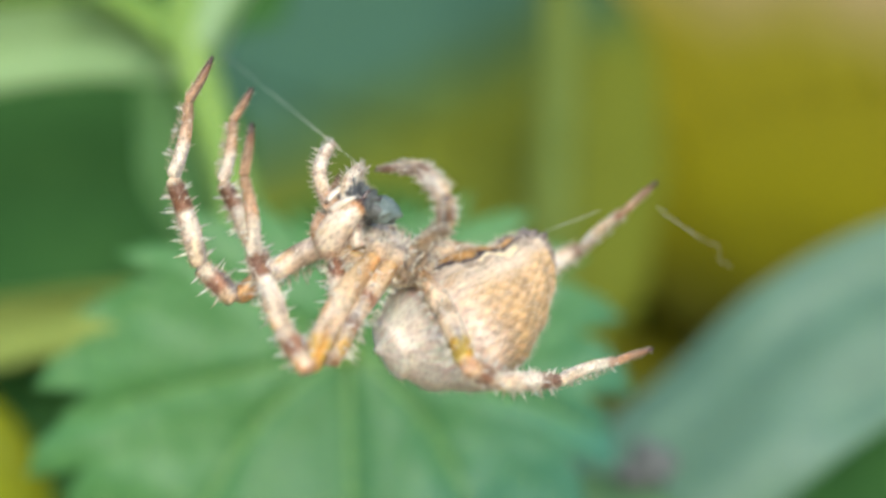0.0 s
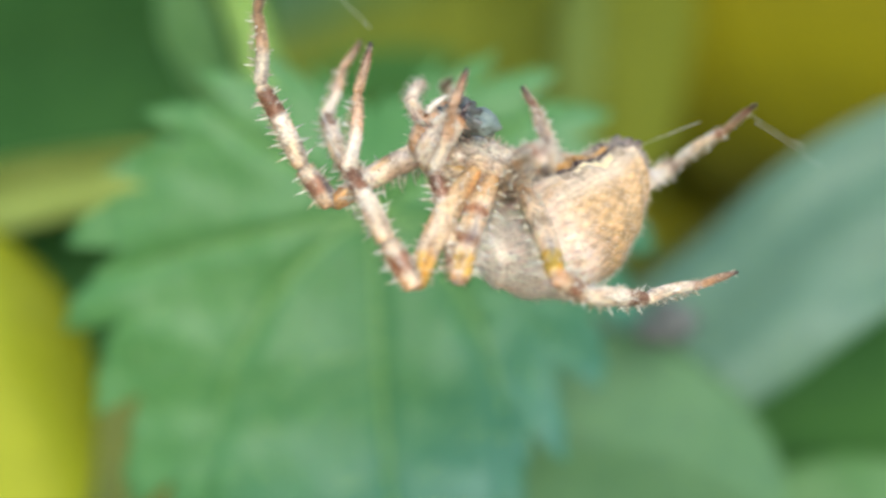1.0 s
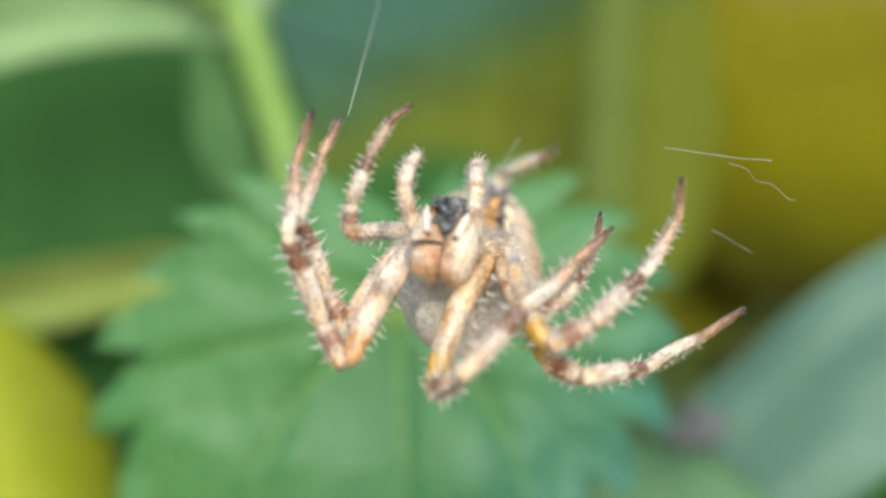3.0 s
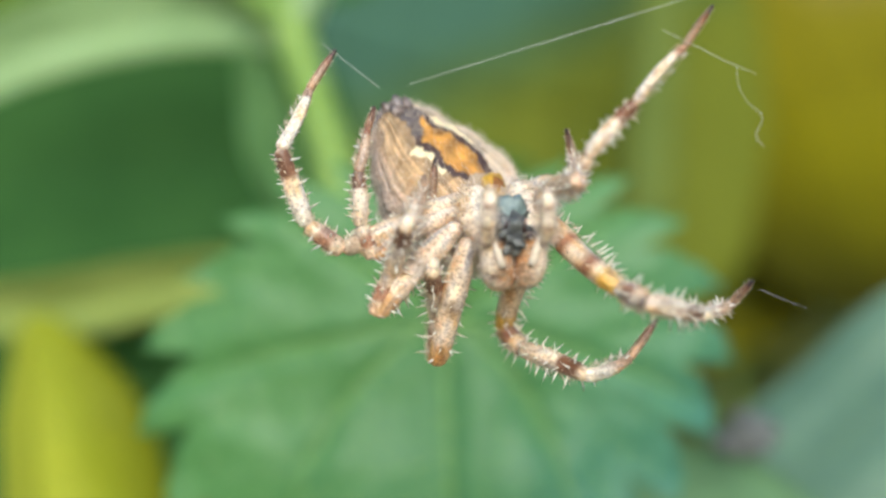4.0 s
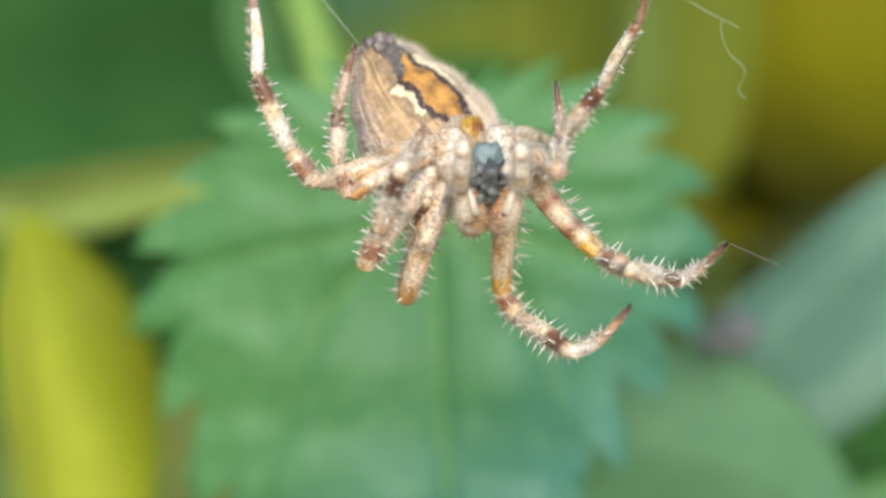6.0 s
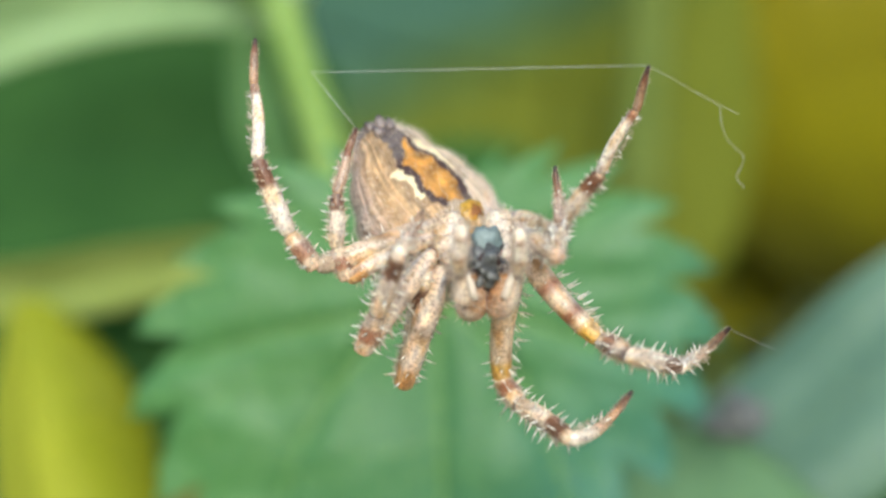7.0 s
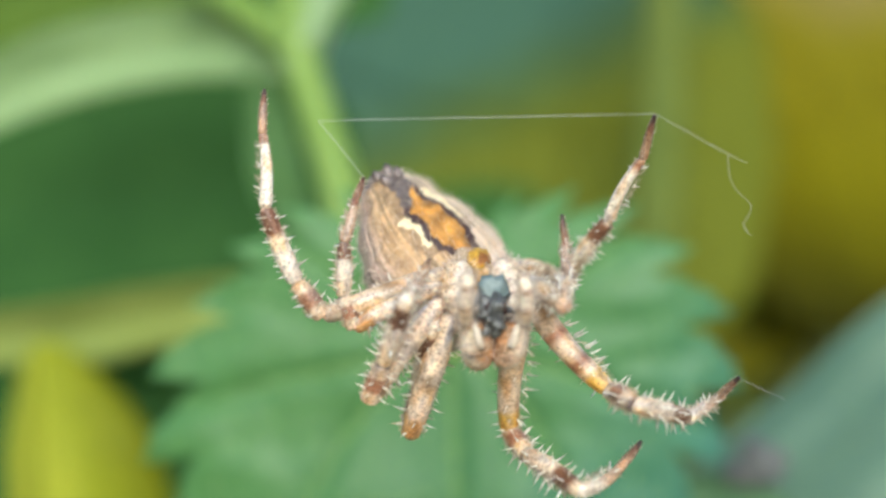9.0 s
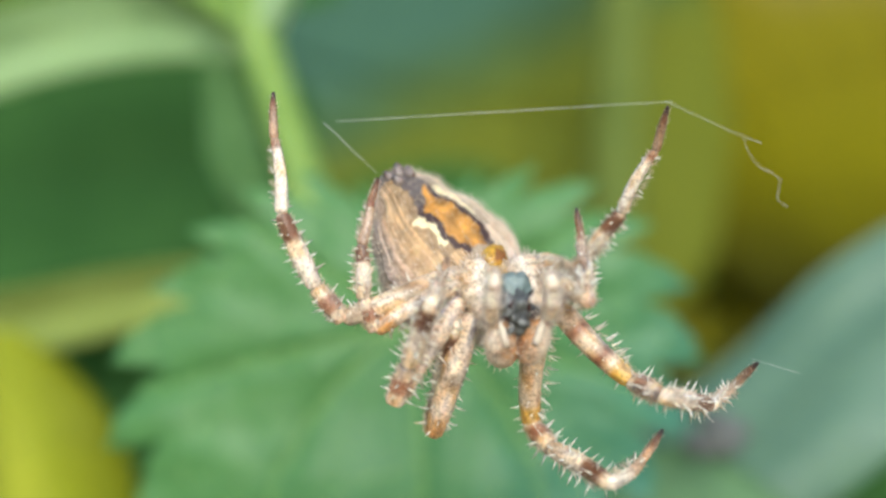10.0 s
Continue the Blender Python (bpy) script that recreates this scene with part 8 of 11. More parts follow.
    walk(LEGS["L4"]["metatarsus"], [
        (0.00, pose(-0.00528, -0.01149, -0.00425, -95.2, -33.4, 9.1)),
        (0.15, pose(-0.00500, -0.01123, -0.00451, -94.7, -32.5, 9.0)),
        (0.30, pose(-0.00474, -0.01084, -0.00472, -94.2, -31.6, 8.9)),
        (0.50, pose(-0.00474, -0.01084, -0.00472, -94.2, -31.6, 8.9)),
        (0.75, pose(-0.00444, -0.01123, -0.00434, -96.2, -32.3, 9.0)),
        (1.00, pose(-0.00416, -0.01144, -0.00391, -98.1, -33.0, 9.1)),
        (1.25, pose(-0.00417, -0.01142, -0.00428, -95.0, -39.0, 10.2)),
        (1.50, pose(-0.00416, -0.01138, -0.00463, -91.7, -45.0, 10.9)),
        (1.75, pose(-0.00441, -0.01126, -0.00567, -100.4, -40.3, 10.7)),
        (2.00, pose(-0.00463, -0.01036, -0.00633, -108.6, -35.5, 9.7)),
        (2.15, pose(-0.00261, -0.01022, -0.00678, -112.6, -44.1, 13.7)),
        (2.30, pose(-0.00065, -0.00970, -0.00695, -118.4, -52.4, 19.5)),
        (2.50, pose(0.00164, -0.00846, -0.00678, -130.9, -62.6, 32.0)),
        (2.60, pose(0.00247, -0.01036, -0.00508, -99.5, -64.0, 34.9)),
        (2.70, pose(0.00277, -0.01118, -0.00293, -66.3, -66.3, 35.9)),
        (2.80, pose(0.00233, -0.01135, -0.00302, -69.4, -66.1, 36.1)),
        (2.90, pose(0.00111, -0.01172, -0.00325, -77.6, -65.6, 36.6)),
        (3.00, pose(-0.00080, -0.01195, -0.00355, -89.6, -64.7, 37.0)),
        (3.10, pose(-0.00318, -0.01171, -0.00384, -104.0, -63.5, 37.0)),
        (3.20, pose(-0.00571, -0.01078, -0.00405, -119.4, -62.2, 36.4)),
        (3.30, pose(-0.00801, -0.00913, -0.00416, -134.7, -61.0, 34.9)),
        (3.40, pose(-0.00977, -0.00699, -0.00417, -148.9, -60.0, 32.9)),
        (3.50, pose(-0.01085, -0.00474, -0.00412, -161.3, -59.2, 30.7)),
        (3.60, pose(-0.01134, -0.00279, -0.00405, -171.2, -58.9, 28.6)),
        (3.80, pose(-0.01148, -0.00096, -0.00396, 179.9, -58.7, 26.7)),
        (4.00, pose(-0.01147, -0.00109, -0.00389, -172.2, -58.4, 17.9)),
        (4.25, pose(-0.01145, -0.00141, -0.00368, -153.8, -55.0, -2.6)),
        (4.50, pose(-0.01143, -0.00158, -0.00355, -145.3, -51.7, -12.3)),
        (4.65, pose(-0.01149, -0.00164, -0.00363, -146.3, -50.0, -15.9)),
        (4.80, pose(-0.01154, -0.00170, -0.00371, -147.5, -48.4, -19.4)),
        (5.00, pose(-0.01159, -0.00177, -0.00380, -149.1, -46.3, -24.0)),
        (10.00, pose(-0.01159, -0.00177, -0.00380, -149.1, -46.3, -24.0)),
    ])
    walk(LEGS["L4"]["tarsus"], [
        (0.00, pose(-0.00291, -0.01150, -0.00780, -109.0, -0.6, 23.2)),
        (0.15, pose(-0.00268, -0.01122, -0.00810, -108.3, -10.0, 26.5)),
        (0.30, pose(-0.00249, -0.01080, -0.00836, -108.1, -19.5, 29.8)),
        (0.50, pose(-0.00249, -0.01080, -0.00836, -108.1, -19.5, 29.8)),
        (0.75, pose(-0.00212, -0.01133, -0.00793, -105.8, -25.7, 32.1)),
        (1.00, pose(-0.00179, -0.01167, -0.00746, -103.7, -32.1, 34.2)),
        (1.25, pose(-0.00147, -0.01131, -0.00759, -104.0, -35.5, 35.2)),
        (1.50, pose(-0.00117, -0.01093, -0.00765, -104.3, -38.9, 36.3)),
        (1.75, pose(-0.00159, -0.01151, -0.00888, -116.8, -28.4, 33.3)),
        (2.00, pose(-0.00208, -0.01131, -0.00963, -128.6, -18.4, 28.1)),
        (2.15, pose(0.00045, -0.01117, -0.00961, -133.5, -26.9, 35.8)),
        (2.30, pose(0.00283, -0.01062, -0.00925, -140.2, -34.7, 45.1)),
        (2.50, pose(0.00555, -0.00931, -0.00827, -152.6, -43.2, 60.8)),
        (2.60, pose(0.00598, -0.00877, -0.00692, -149.8, -49.3, 107.5)),
        (2.70, pose(0.00467, -0.00769, -0.00450, -170.1, -52.8, 170.8)),
        (2.80, pose(0.00440, -0.00798, -0.00464, -167.5, -52.3, 166.2)),
        (2.90, pose(0.00362, -0.00871, -0.00498, -161.2, -50.0, 154.5)),
        (3.00, pose(0.00227, -0.00960, -0.00538, -153.7, -45.2, 138.9)),
        (3.10, pose(0.00041, -0.01030, -0.00569, -147.9, -37.6, 122.7)),
        (3.20, pose(-0.00181, -0.01051, -0.00579, -144.8, -28.0, 107.3)),
        (3.30, pose(-0.00411, -0.01007, -0.00564, -144.6, -17.7, 93.1)),
        (3.40, pose(-0.00617, -0.00903, -0.00528, -146.5, -8.0, 79.9)),
        (3.50, pose(-0.00777, -0.00763, -0.00482, -149.9, 0.1, 67.8)),
        (3.60, pose(-0.00882, -0.00623, -0.00438, -153.8, 6.0, 57.6)),
        (3.80, pose(-0.00956, -0.00479, -0.00396, -158.2, 10.7, 47.7)),
        (4.00, pose(-0.00969, -0.00497, -0.00419, -154.6, 10.6, 47.9)),
        (4.25, pose(-0.01007, -0.00531, -0.00476, -145.3, 10.4, 48.4)),
        (4.50, pose(-0.01031, -0.00542, -0.00506, -140.0, 10.2, 48.6)),
        (4.65, pose(-0.01072, -0.00557, -0.00516, -143.1, 17.0, 40.1)),
        (4.80, pose(-0.01111, -0.00568, -0.00524, -147.3, 23.1, 30.8)),
        (5.00, pose(-0.01163, -0.00576, -0.00531, -154.9, 30.2, 16.9)),
        (10.00, pose(-0.01163, -0.00576, -0.00531, -154.9, 30.2, 16.9)),
    ])
    walk(LEGS["R1"]["femur"], [
        (0.00, pose(0.00200, 0.00370, -0.00075, 62.8, -44.9, -119.7)),
        (0.15, pose(0.00200, 0.00370, -0.00075, 65.8, -42.4, -121.5)),
        (0.30, pose(0.00200, 0.00370, -0.00075, 68.5, -39.9, -123.1)),
        (0.50, pose(0.00200, 0.00370, -0.00075, 68.5, -39.1, -123.5)),
        (0.75, pose(0.00200, 0.00370, -0.00075, 66.8, -41.7, -122.1)),
        (1.00, pose(0.00200, 0.00370, -0.00075, 64.9, -44.3, -120.5)),
        (1.25, pose(0.00200, 0.00370, -0.00075, 65.5, -42.2, -121.9)),
        (1.50, pose(0.00200, 0.00370, -0.00075, 65.9, -40.1, -123.2)),
        (1.75, pose(0.00200, 0.00370, -0.00075, 81.4, -47.5, -118.2)),
        (2.00, pose(0.00200, 0.00370, -0.00075, 97.9, -56.1, -115.4)),
        (2.07, pose(0.00200, 0.00370, -0.00075, 98.2, -53.9, -114.9)),
        (2.15, pose(0.00200, 0.00370, -0.00075, 98.5, -51.4, -114.4)),
        (2.23, pose(0.00200, 0.00370, -0.00075, 98.9, -48.8, -113.9)),
        (2.30, pose(0.00200, 0.00370, -0.00075, 99.2, -46.6, -113.4)),
        (2.40, pose(0.00200, 0.00370, -0.00075, 100.6, -43.4, -112.8)),
        (2.50, pose(0.00200, 0.00370, -0.00075, 101.9, -40.3, -112.1)),
        (2.60, pose(0.00200, 0.00370, -0.00075, 106.0, -39.1, -111.9)),
        (2.70, pose(0.00200, 0.00370, -0.00075, 109.7, -39.0, -112.1)),
        (2.80, pose(0.00200, 0.00370, -0.00075, 109.5, -38.2, -111.8)),
        (2.90, pose(0.00200, 0.00370, -0.00075, 108.9, -36.1, -110.8)),
        (3.00, pose(0.00200, 0.00370, -0.00075, 108.1, -32.9, -109.5)),
        (3.10, pose(0.00200, 0.00370, -0.00075, 107.3, -28.9, -108.0)),
        (3.20, pose(0.00200, 0.00370, -0.00075, 106.5, -24.5, -106.5)),
        (3.30, pose(0.00200, 0.00370, -0.00075, 105.9, -19.8, -105.0)),
        (3.40, pose(0.00200, 0.00370, -0.00075, 105.4, -15.4, -103.7)),
        (3.50, pose(0.00200, 0.00370, -0.00075, 105.1, -11.3, -102.5)),
        (3.60, pose(0.00200, 0.00370, -0.00075, 104.9, -8.1, -101.6)),
        (3.80, pose(0.00200, 0.00370, -0.00075, 104.8, -5.1, -100.8)),
        (4.00, pose(0.00200, 0.00370, -0.00075, 104.9, -6.5, -101.2)),
        (4.25, pose(0.00200, 0.00370, -0.00075, 105.4, -10.4, -102.3)),
        (4.50, pose(0.00200, 0.00370, -0.00075, 105.7, -12.6, -102.9)),
        (4.65, pose(0.00200, 0.00370, -0.00075, 104.1, -15.8, -103.8)),
        (4.80, pose(0.00200, 0.00370, -0.00075, 102.6, -19.0, -104.7)),
        (5.00, pose(0.00200, 0.00370, -0.00075, 100.6, -23.4, -105.8)),
        (10.00, pose(0.00200, 0.00370, -0.00075, 100.6, -23.4, -105.8)),
    ])
    walk(LEGS["R1"]["patella"], [
        (0.00, pose(0.00766, 0.00623, 0.00428, -160.3, -40.0, -137.9)),
        (0.15, pose(0.00736, 0.00617, 0.00462, -154.2, -36.0, -151.0)),
        (0.30, pose(0.00705, 0.00610, 0.00495, -148.9, -29.4, -166.3)),
        (0.50, pose(0.00702, 0.00599, 0.00501, -158.8, -38.3, -145.0)),
        (0.75, pose(0.00725, 0.00616, 0.00473, -151.4, -34.7, -154.8)),
        (1.00, pose(0.00748, 0.00633, 0.00442, -146.8, -32.6, -159.5)),
        (1.25, pose(0.00739, 0.00609, 0.00463, -154.2, -37.1, -149.6)),
        (1.50, pose(0.00729, 0.00585, 0.00483, -165.6, -41.7, -133.6)),
        (1.75, pose(0.00580, 0.00826, 0.00458, -166.7, -43.8, -124.5)),
        (2.00, pose(0.00382, 0.01009, 0.00366, -166.6, -46.0, -116.6)),
        (2.07, pose(0.00366, 0.00995, 0.00390, -153.2, -35.6, -147.6)),
        (2.15, pose(0.00348, 0.00980, 0.00417, -148.3, -19.6, -175.2)),
        (2.23, pose(0.00328, 0.00962, 0.00443, -147.2, -13.0, 176.7)),
        (2.30, pose(0.00311, 0.00946, 0.00466, -147.0, -7.1, 169.8)),
        (2.40, pose(0.00275, 0.00923, 0.00494, -149.8, 3.8, 155.5)),
        (2.50, pose(0.00238, 0.00899, 0.00521, -155.3, 13.6, 140.3)),
        (2.60, pose(0.00176, 0.00901, 0.00520, -150.2, 14.4, 139.2)),
        (2.70, pose(0.00129, 0.00909, 0.00509, -146.2, 13.5, 140.6)),
        (2.80, pose(0.00125, 0.00901, 0.00516, -146.2, 13.2, 141.1)),
        (2.90, pose(0.00117, 0.00877, 0.00535, -146.3, 12.1, 142.5)),
        (3.00, pose(0.00104, 0.00841, 0.00562, -146.5, 10.6, 144.5)),
        (3.10, pose(0.00089, 0.00794, 0.00592, -146.9, 8.7, 147.1)),
        (3.20, pose(0.00072, 0.00738, 0.00621, -147.3, 6.6, 149.9)),
        (3.30, pose(0.00056, 0.00678, 0.00647, -147.9, 4.5, 152.8)),
        (3.40, pose(0.00042, 0.00618, 0.00667, -148.6, 2.5, 155.6)),
        (3.50, pose(0.00030, 0.00563, 0.00680, -149.3, 0.7, 158.2)),
        (3.60, pose(0.00020, 0.00518, 0.00688, -149.9, -0.7, 160.3)),
        (3.80, pose(0.00013, 0.00475, 0.00693, -150.5, -2.0, 162.2)),
        (4.00, pose(0.00016, 0.00496, 0.00691, -149.9, -2.4, 162.8)),
        (4.25, pose(0.00023, 0.00551, 0.00682, -148.3, -3.3, 164.4)),
        (4.50, pose(0.00027, 0.00581, 0.00675, -147.4, -3.8, 165.3)),
        (4.65, pose(0.00062, 0.00621, 0.00670, -148.0, -3.5, 164.8)),
        (4.80, pose(0.00097, 0.00660, 0.00661, -148.6, -3.3, 164.4)),
        (5.00, pose(0.00144, 0.00709, 0.00645, -149.4, -2.9, 163.7)),
        (10.00, pose(0.00144, 0.00709, 0.00645, -149.4, -2.9, 163.7)),
    ])
    walk(LEGS["R1"]["tibia"], [
        (0.00, pose(0.00558, 0.00768, 0.00360, -152.3, -39.7, -132.3)),
        (0.15, pose(0.00563, 0.00791, 0.00370, -156.2, -40.6, -130.0)),
        (0.30, pose(0.00587, 0.00812, 0.00377, -159.2, -41.1, -129.1)),
        (0.50, pose(0.00514, 0.00765, 0.00427, -159.0, -40.3, -132.0)),
        (0.75, pose(0.00563, 0.00794, 0.00370, -159.3, -40.9, -129.5)),
        (1.00, pose(0.00599, 0.00812, 0.00321, -158.8, -41.3, -127.8)),
        (1.25, pose(0.00560, 0.00778, 0.00372, -158.4, -41.6, -127.2)),
        (1.50, pose(0.00515, 0.00728, 0.00434, -157.8, -41.8, -126.4)),
        (1.75, pose(0.00346, 0.00936, 0.00415, -147.1, -35.0, -132.7)),
        (2.00, pose(0.00135, 0.01084, 0.00324, -146.1, -34.0, -126.3)),
        (2.07, pose(0.00204, 0.01138, 0.00307, -133.2, -20.7, -130.4)),
        (2.15, pose(0.00283, 0.01199, 0.00288, -120.5, -4.9, -131.1)),
        (2.23, pose(0.00309, 0.01181, 0.00307, -110.7, 2.5, -131.4)),
        (2.30, pose(0.00332, 0.01166, 0.00324, -102.0, 9.0, -130.6)),
        (2.40, pose(0.00371, 0.01116, 0.00369, -66.9, 2.9, -149.2)),
        (2.50, pose(0.00410, 0.01066, 0.00415, -31.7, 8.7, -167.9)),
        (2.60, pose(0.00349, 0.01052, 0.00394, -35.2, 8.8, -163.3)),
        (2.70, pose(0.00293, 0.01056, 0.00367, -32.5, 6.4, -163.8)),
        (2.80, pose(0.00288, 0.01050, 0.00374, -34.1, 7.1, -162.5)),
        (2.90, pose(0.00274, 0.01032, 0.00393, -38.4, 9.2, -159.1)),
        (3.00, pose(0.00252, 0.01003, 0.00420, -44.6, 12.9, -154.3)),
        (3.10, pose(0.00226, 0.00966, 0.00450, -52.0, 18.1, -148.8)),
        (3.20, pose(0.00197, 0.00921, 0.00481, -59.8, 24.7, -143.3)),
        (3.30, pose(0.00167, 0.00871, 0.00508, -67.7, 32.1, -138.5)),
        (3.40, pose(0.00139, 0.00819, 0.00530, -75.3, 39.8, -134.6)),
        (3.50, pose(0.00115, 0.00771, 0.00546, -82.4, 47.0, -132.0)),
        (3.60, pose(0.00095, 0.00731, 0.00557, -88.5, 52.9, -130.7)),
        (3.80, pose(0.00078, 0.00693, 0.00565, -94.7, 58.4, -130.3)),
        (4.00, pose(0.00077, 0.00714, 0.00560, -93.9, 59.4, -130.4)),
        (4.25, pose(0.00075, 0.00767, 0.00544, -91.8, 61.9, -130.8)),
        (4.50, pose(0.00074, 0.00797, 0.00534, -90.5, 63.4, -130.9)),
        (4.65, pose(0.00112, 0.00837, 0.00531, -94.0, 59.9, -130.8)),
        (4.80, pose(0.00149, 0.00877, 0.00525, -97.3, 56.4, -130.4)),
        (5.00, pose(0.00200, 0.00927, 0.00512, -101.3, 51.8, -129.4)),
        (10.00, pose(0.00200, 0.00927, 0.00512, -101.3, 51.8, -129.4)),
    ])
    walk(LEGS["R1"]["metatarsus"], [
        (0.00, pose(0.00127, 0.00958, 0.00180, -119.9, 2.1, -164.3)),
        (0.15, pose(0.00124, 0.00986, 0.00216, -117.3, 3.5, -163.7)),
        (0.30, pose(0.00147, 0.01018, 0.00242, -119.8, -14.0, -151.9)),
        (0.50, pose(0.00086, 0.00993, 0.00289, -121.6, -17.4, -149.8)),
        (0.75, pose(0.00125, 0.01004, 0.00235, -116.3, -13.4, -149.3)),
        (1.00, pose(0.00154, 0.01005, 0.00184, -118.0, -25.1, -139.7)),
        (1.25, pose(0.00112, 0.00963, 0.00233, -119.0, -28.5, -137.7)),
        (1.50, pose(0.00065, 0.00903, 0.00292, -119.5, -30.8, -136.2)),
        (1.75, pose(-0.00071, 0.01108, 0.00190, -106.0, -20.3, -135.3)),
        (2.00, pose(-0.00295, 0.01206, 0.00091, -96.9, -8.8, -129.8)),
        (2.07, pose(-0.00127, 0.01268, -0.00019, -100.1, -19.9, -123.7)),
        (2.15, pose(0.00066, 0.01339, -0.00145, -105.9, -32.0, -115.0)),
        (2.23, pose(0.00192, 0.01314, -0.00154, -104.2, -35.7, -110.8)),
        (2.30, pose(0.00303, 0.01293, -0.00162, -103.0, -39.0, -107.1)),
        (2.40, pose(0.00421, 0.00974, -0.00005, -96.2, -44.2, -104.8)),
        (2.50, pose(0.00539, 0.00655, 0.00153, -89.0, -49.5, -103.3)),
        (2.60, pose(0.00510, 0.00670, 0.00107, -73.8, -46.5, -102.3)),
        (2.70, pose(0.00440, 0.00656, 0.00098, -67.7, -43.9, -100.0)),
        (2.80, pose(0.00447, 0.00662, 0.00094, -66.0, -45.1, -100.4)),
        (2.90, pose(0.00462, 0.00681, 0.00084, -61.1, -48.1, -101.8)),
        (3.00, pose(0.00480, 0.00715, 0.00075, -53.0, -52.3, -104.8)),
        (3.10, pose(0.00493, 0.00765, 0.00073, -41.2, -57.1, -110.5)),
        (3.20, pose(0.00494, 0.00826, 0.00085, -25.0, -61.5, -119.9)),
        (3.30, pose(0.00480, 0.00892, 0.00113, -4.7, -64.1, -133.4)),
        (3.40, pose(0.00449, 0.00952, 0.00156, 16.8, -64.4, -148.3)),
        (3.50, pose(0.00409, 0.00998, 0.00206, 35.1, -62.7, -160.8)),
        (3.60, pose(0.00367, 0.01028, 0.00253, 48.2, -60.1, -169.0)),
        (3.80, pose(0.00324, 0.01047, 0.00302, 58.5, -57.1, -174.9)),
        (4.00, pose(0.00332, 0.01066, 0.00304, 59.6, -56.9, -175.1)),
        (4.25, pose(0.00354, 0.01114, 0.00307, 62.5, -56.6, -175.5)),
        (4.50, pose(0.00366, 0.01140, 0.00308, 64.1, -56.3, -175.7)),
        (4.65, pose(0.00369, 0.01190, 0.00279, 63.3, -54.9, -177.0)),
        (4.80, pose(0.00371, 0.01236, 0.00249, 62.4, -53.4, -178.2)),
        (5.00, pose(0.00371, 0.01291, 0.00206, 61.1, -51.4, -179.8)),
        (10.00, pose(0.00371, 0.01291, 0.00206, 61.1, -51.4, -179.8)),
    ])
    walk(LEGS["R1"]["tarsus"], [
        (0.00, pose(0.00084, 0.01161, -0.00179, -106.2, 1.1, -141.2)),
        (0.15, pose(0.00093, 0.01175, -0.00153, -105.2, -3.3, -139.8)),
        (0.30, pose(-0.00027, 0.01158, -0.00107, -99.1, -1.6, -140.1)),
        (0.50, pose(-0.00114, 0.01128, -0.00048, -103.5, -9.4, -138.2)),
        (0.75, pose(-0.00043, 0.01118, -0.00127, -102.3, -6.8, -138.9)),
        (1.00, pose(-0.00090, 0.01053, -0.00147, -106.8, -12.9, -136.7)),
        (1.25, pose(-0.00151, 0.00995, -0.00086, -107.3, -10.9, -137.5)),
        (1.50, pose(-0.00211, 0.00923, -0.00018, -108.1, -8.8, -138.2)),
        (1.75, pose(-0.00250, 0.01092, -0.00184, -86.7, 20.9, -144.2)),
        (2.00, pose(-0.00374, 0.01189, -0.00316, -75.9, 35.7, -149.8)),
        (2.07, pose(-0.00259, 0.01192, -0.00394, -72.7, 23.5, -144.0)),
        (2.15, pose(-0.00127, 0.01195, -0.00483, -70.8, 9.4, -138.6)),
        (2.23, pose(0.00015, 0.01132, -0.00480, -69.2, -2.3, -136.5)),
        (2.30, pose(0.00139, 0.01077, -0.00477, -68.2, -12.6, -134.9)),
        (2.40, pose(0.00306, 0.00712, -0.00297, -65.7, -27.7, -135.8)),
        (2.50, pose(0.00473, 0.00347, -0.00117, -62.3, -42.8, -137.8)),
        (2.60, pose(0.00562, 0.00363, -0.00167, -56.3, -37.9, -133.4)),
        (2.70, pose(0.00549, 0.00366, -0.00179, -48.2, -21.6, -116.7)),
        (2.80, pose(0.00564, 0.00368, -0.00174, -47.6, -21.8, -116.8)),
        (2.90, pose(0.00603, 0.00375, -0.00159, -46.0, -22.3, -117.1)),
        (3.00, pose(0.00654, 0.00397, -0.00128, -43.6, -23.2, -117.5)),
        (3.10, pose(0.00705, 0.00440, -0.00075, -40.6, -24.2, -118.1)),
        (3.20, pose(0.00743, 0.00505, 0.00001, -37.1, -25.3, -118.9)),
        (3.30, pose(0.00759, 0.00586, 0.00098, -33.5, -26.4, -119.8)),
        (3.40, pose(0.00750, 0.00670, 0.00207, -30.0, -27.4, -120.7)),
        (3.50, pose(0.00721, 0.00747, 0.00315, -26.8, -28.3, -121.6)),
        (3.60, pose(0.00683, 0.00807, 0.00407, -24.2, -28.9, -122.4)),
        (3.80, pose(0.00639, 0.00857, 0.00494, -21.8, -29.5, -123.1)),
        (4.00, pose(0.00649, 0.00883, 0.00499, -24.3, -28.4, -120.2)),
        (4.25, pose(0.00675, 0.00947, 0.00510, -30.3, -25.3, -112.9)),
        (4.50, pose(0.00690, 0.00983, 0.00515, -33.4, -23.1, -109.0)),
        (4.65, pose(0.00682, 0.01020, 0.00492, -20.1, -28.0, -117.8)),
        (4.80, pose(0.00672, 0.01053, 0.00468, -5.6, -30.8, -128.1)),
        (5.00, pose(0.00655, 0.01091, 0.00433, 14.4, -31.2, -143.0)),
        (10.00, pose(0.00655, 0.01091, 0.00433, 14.4, -31.2, -143.0)),
    ])
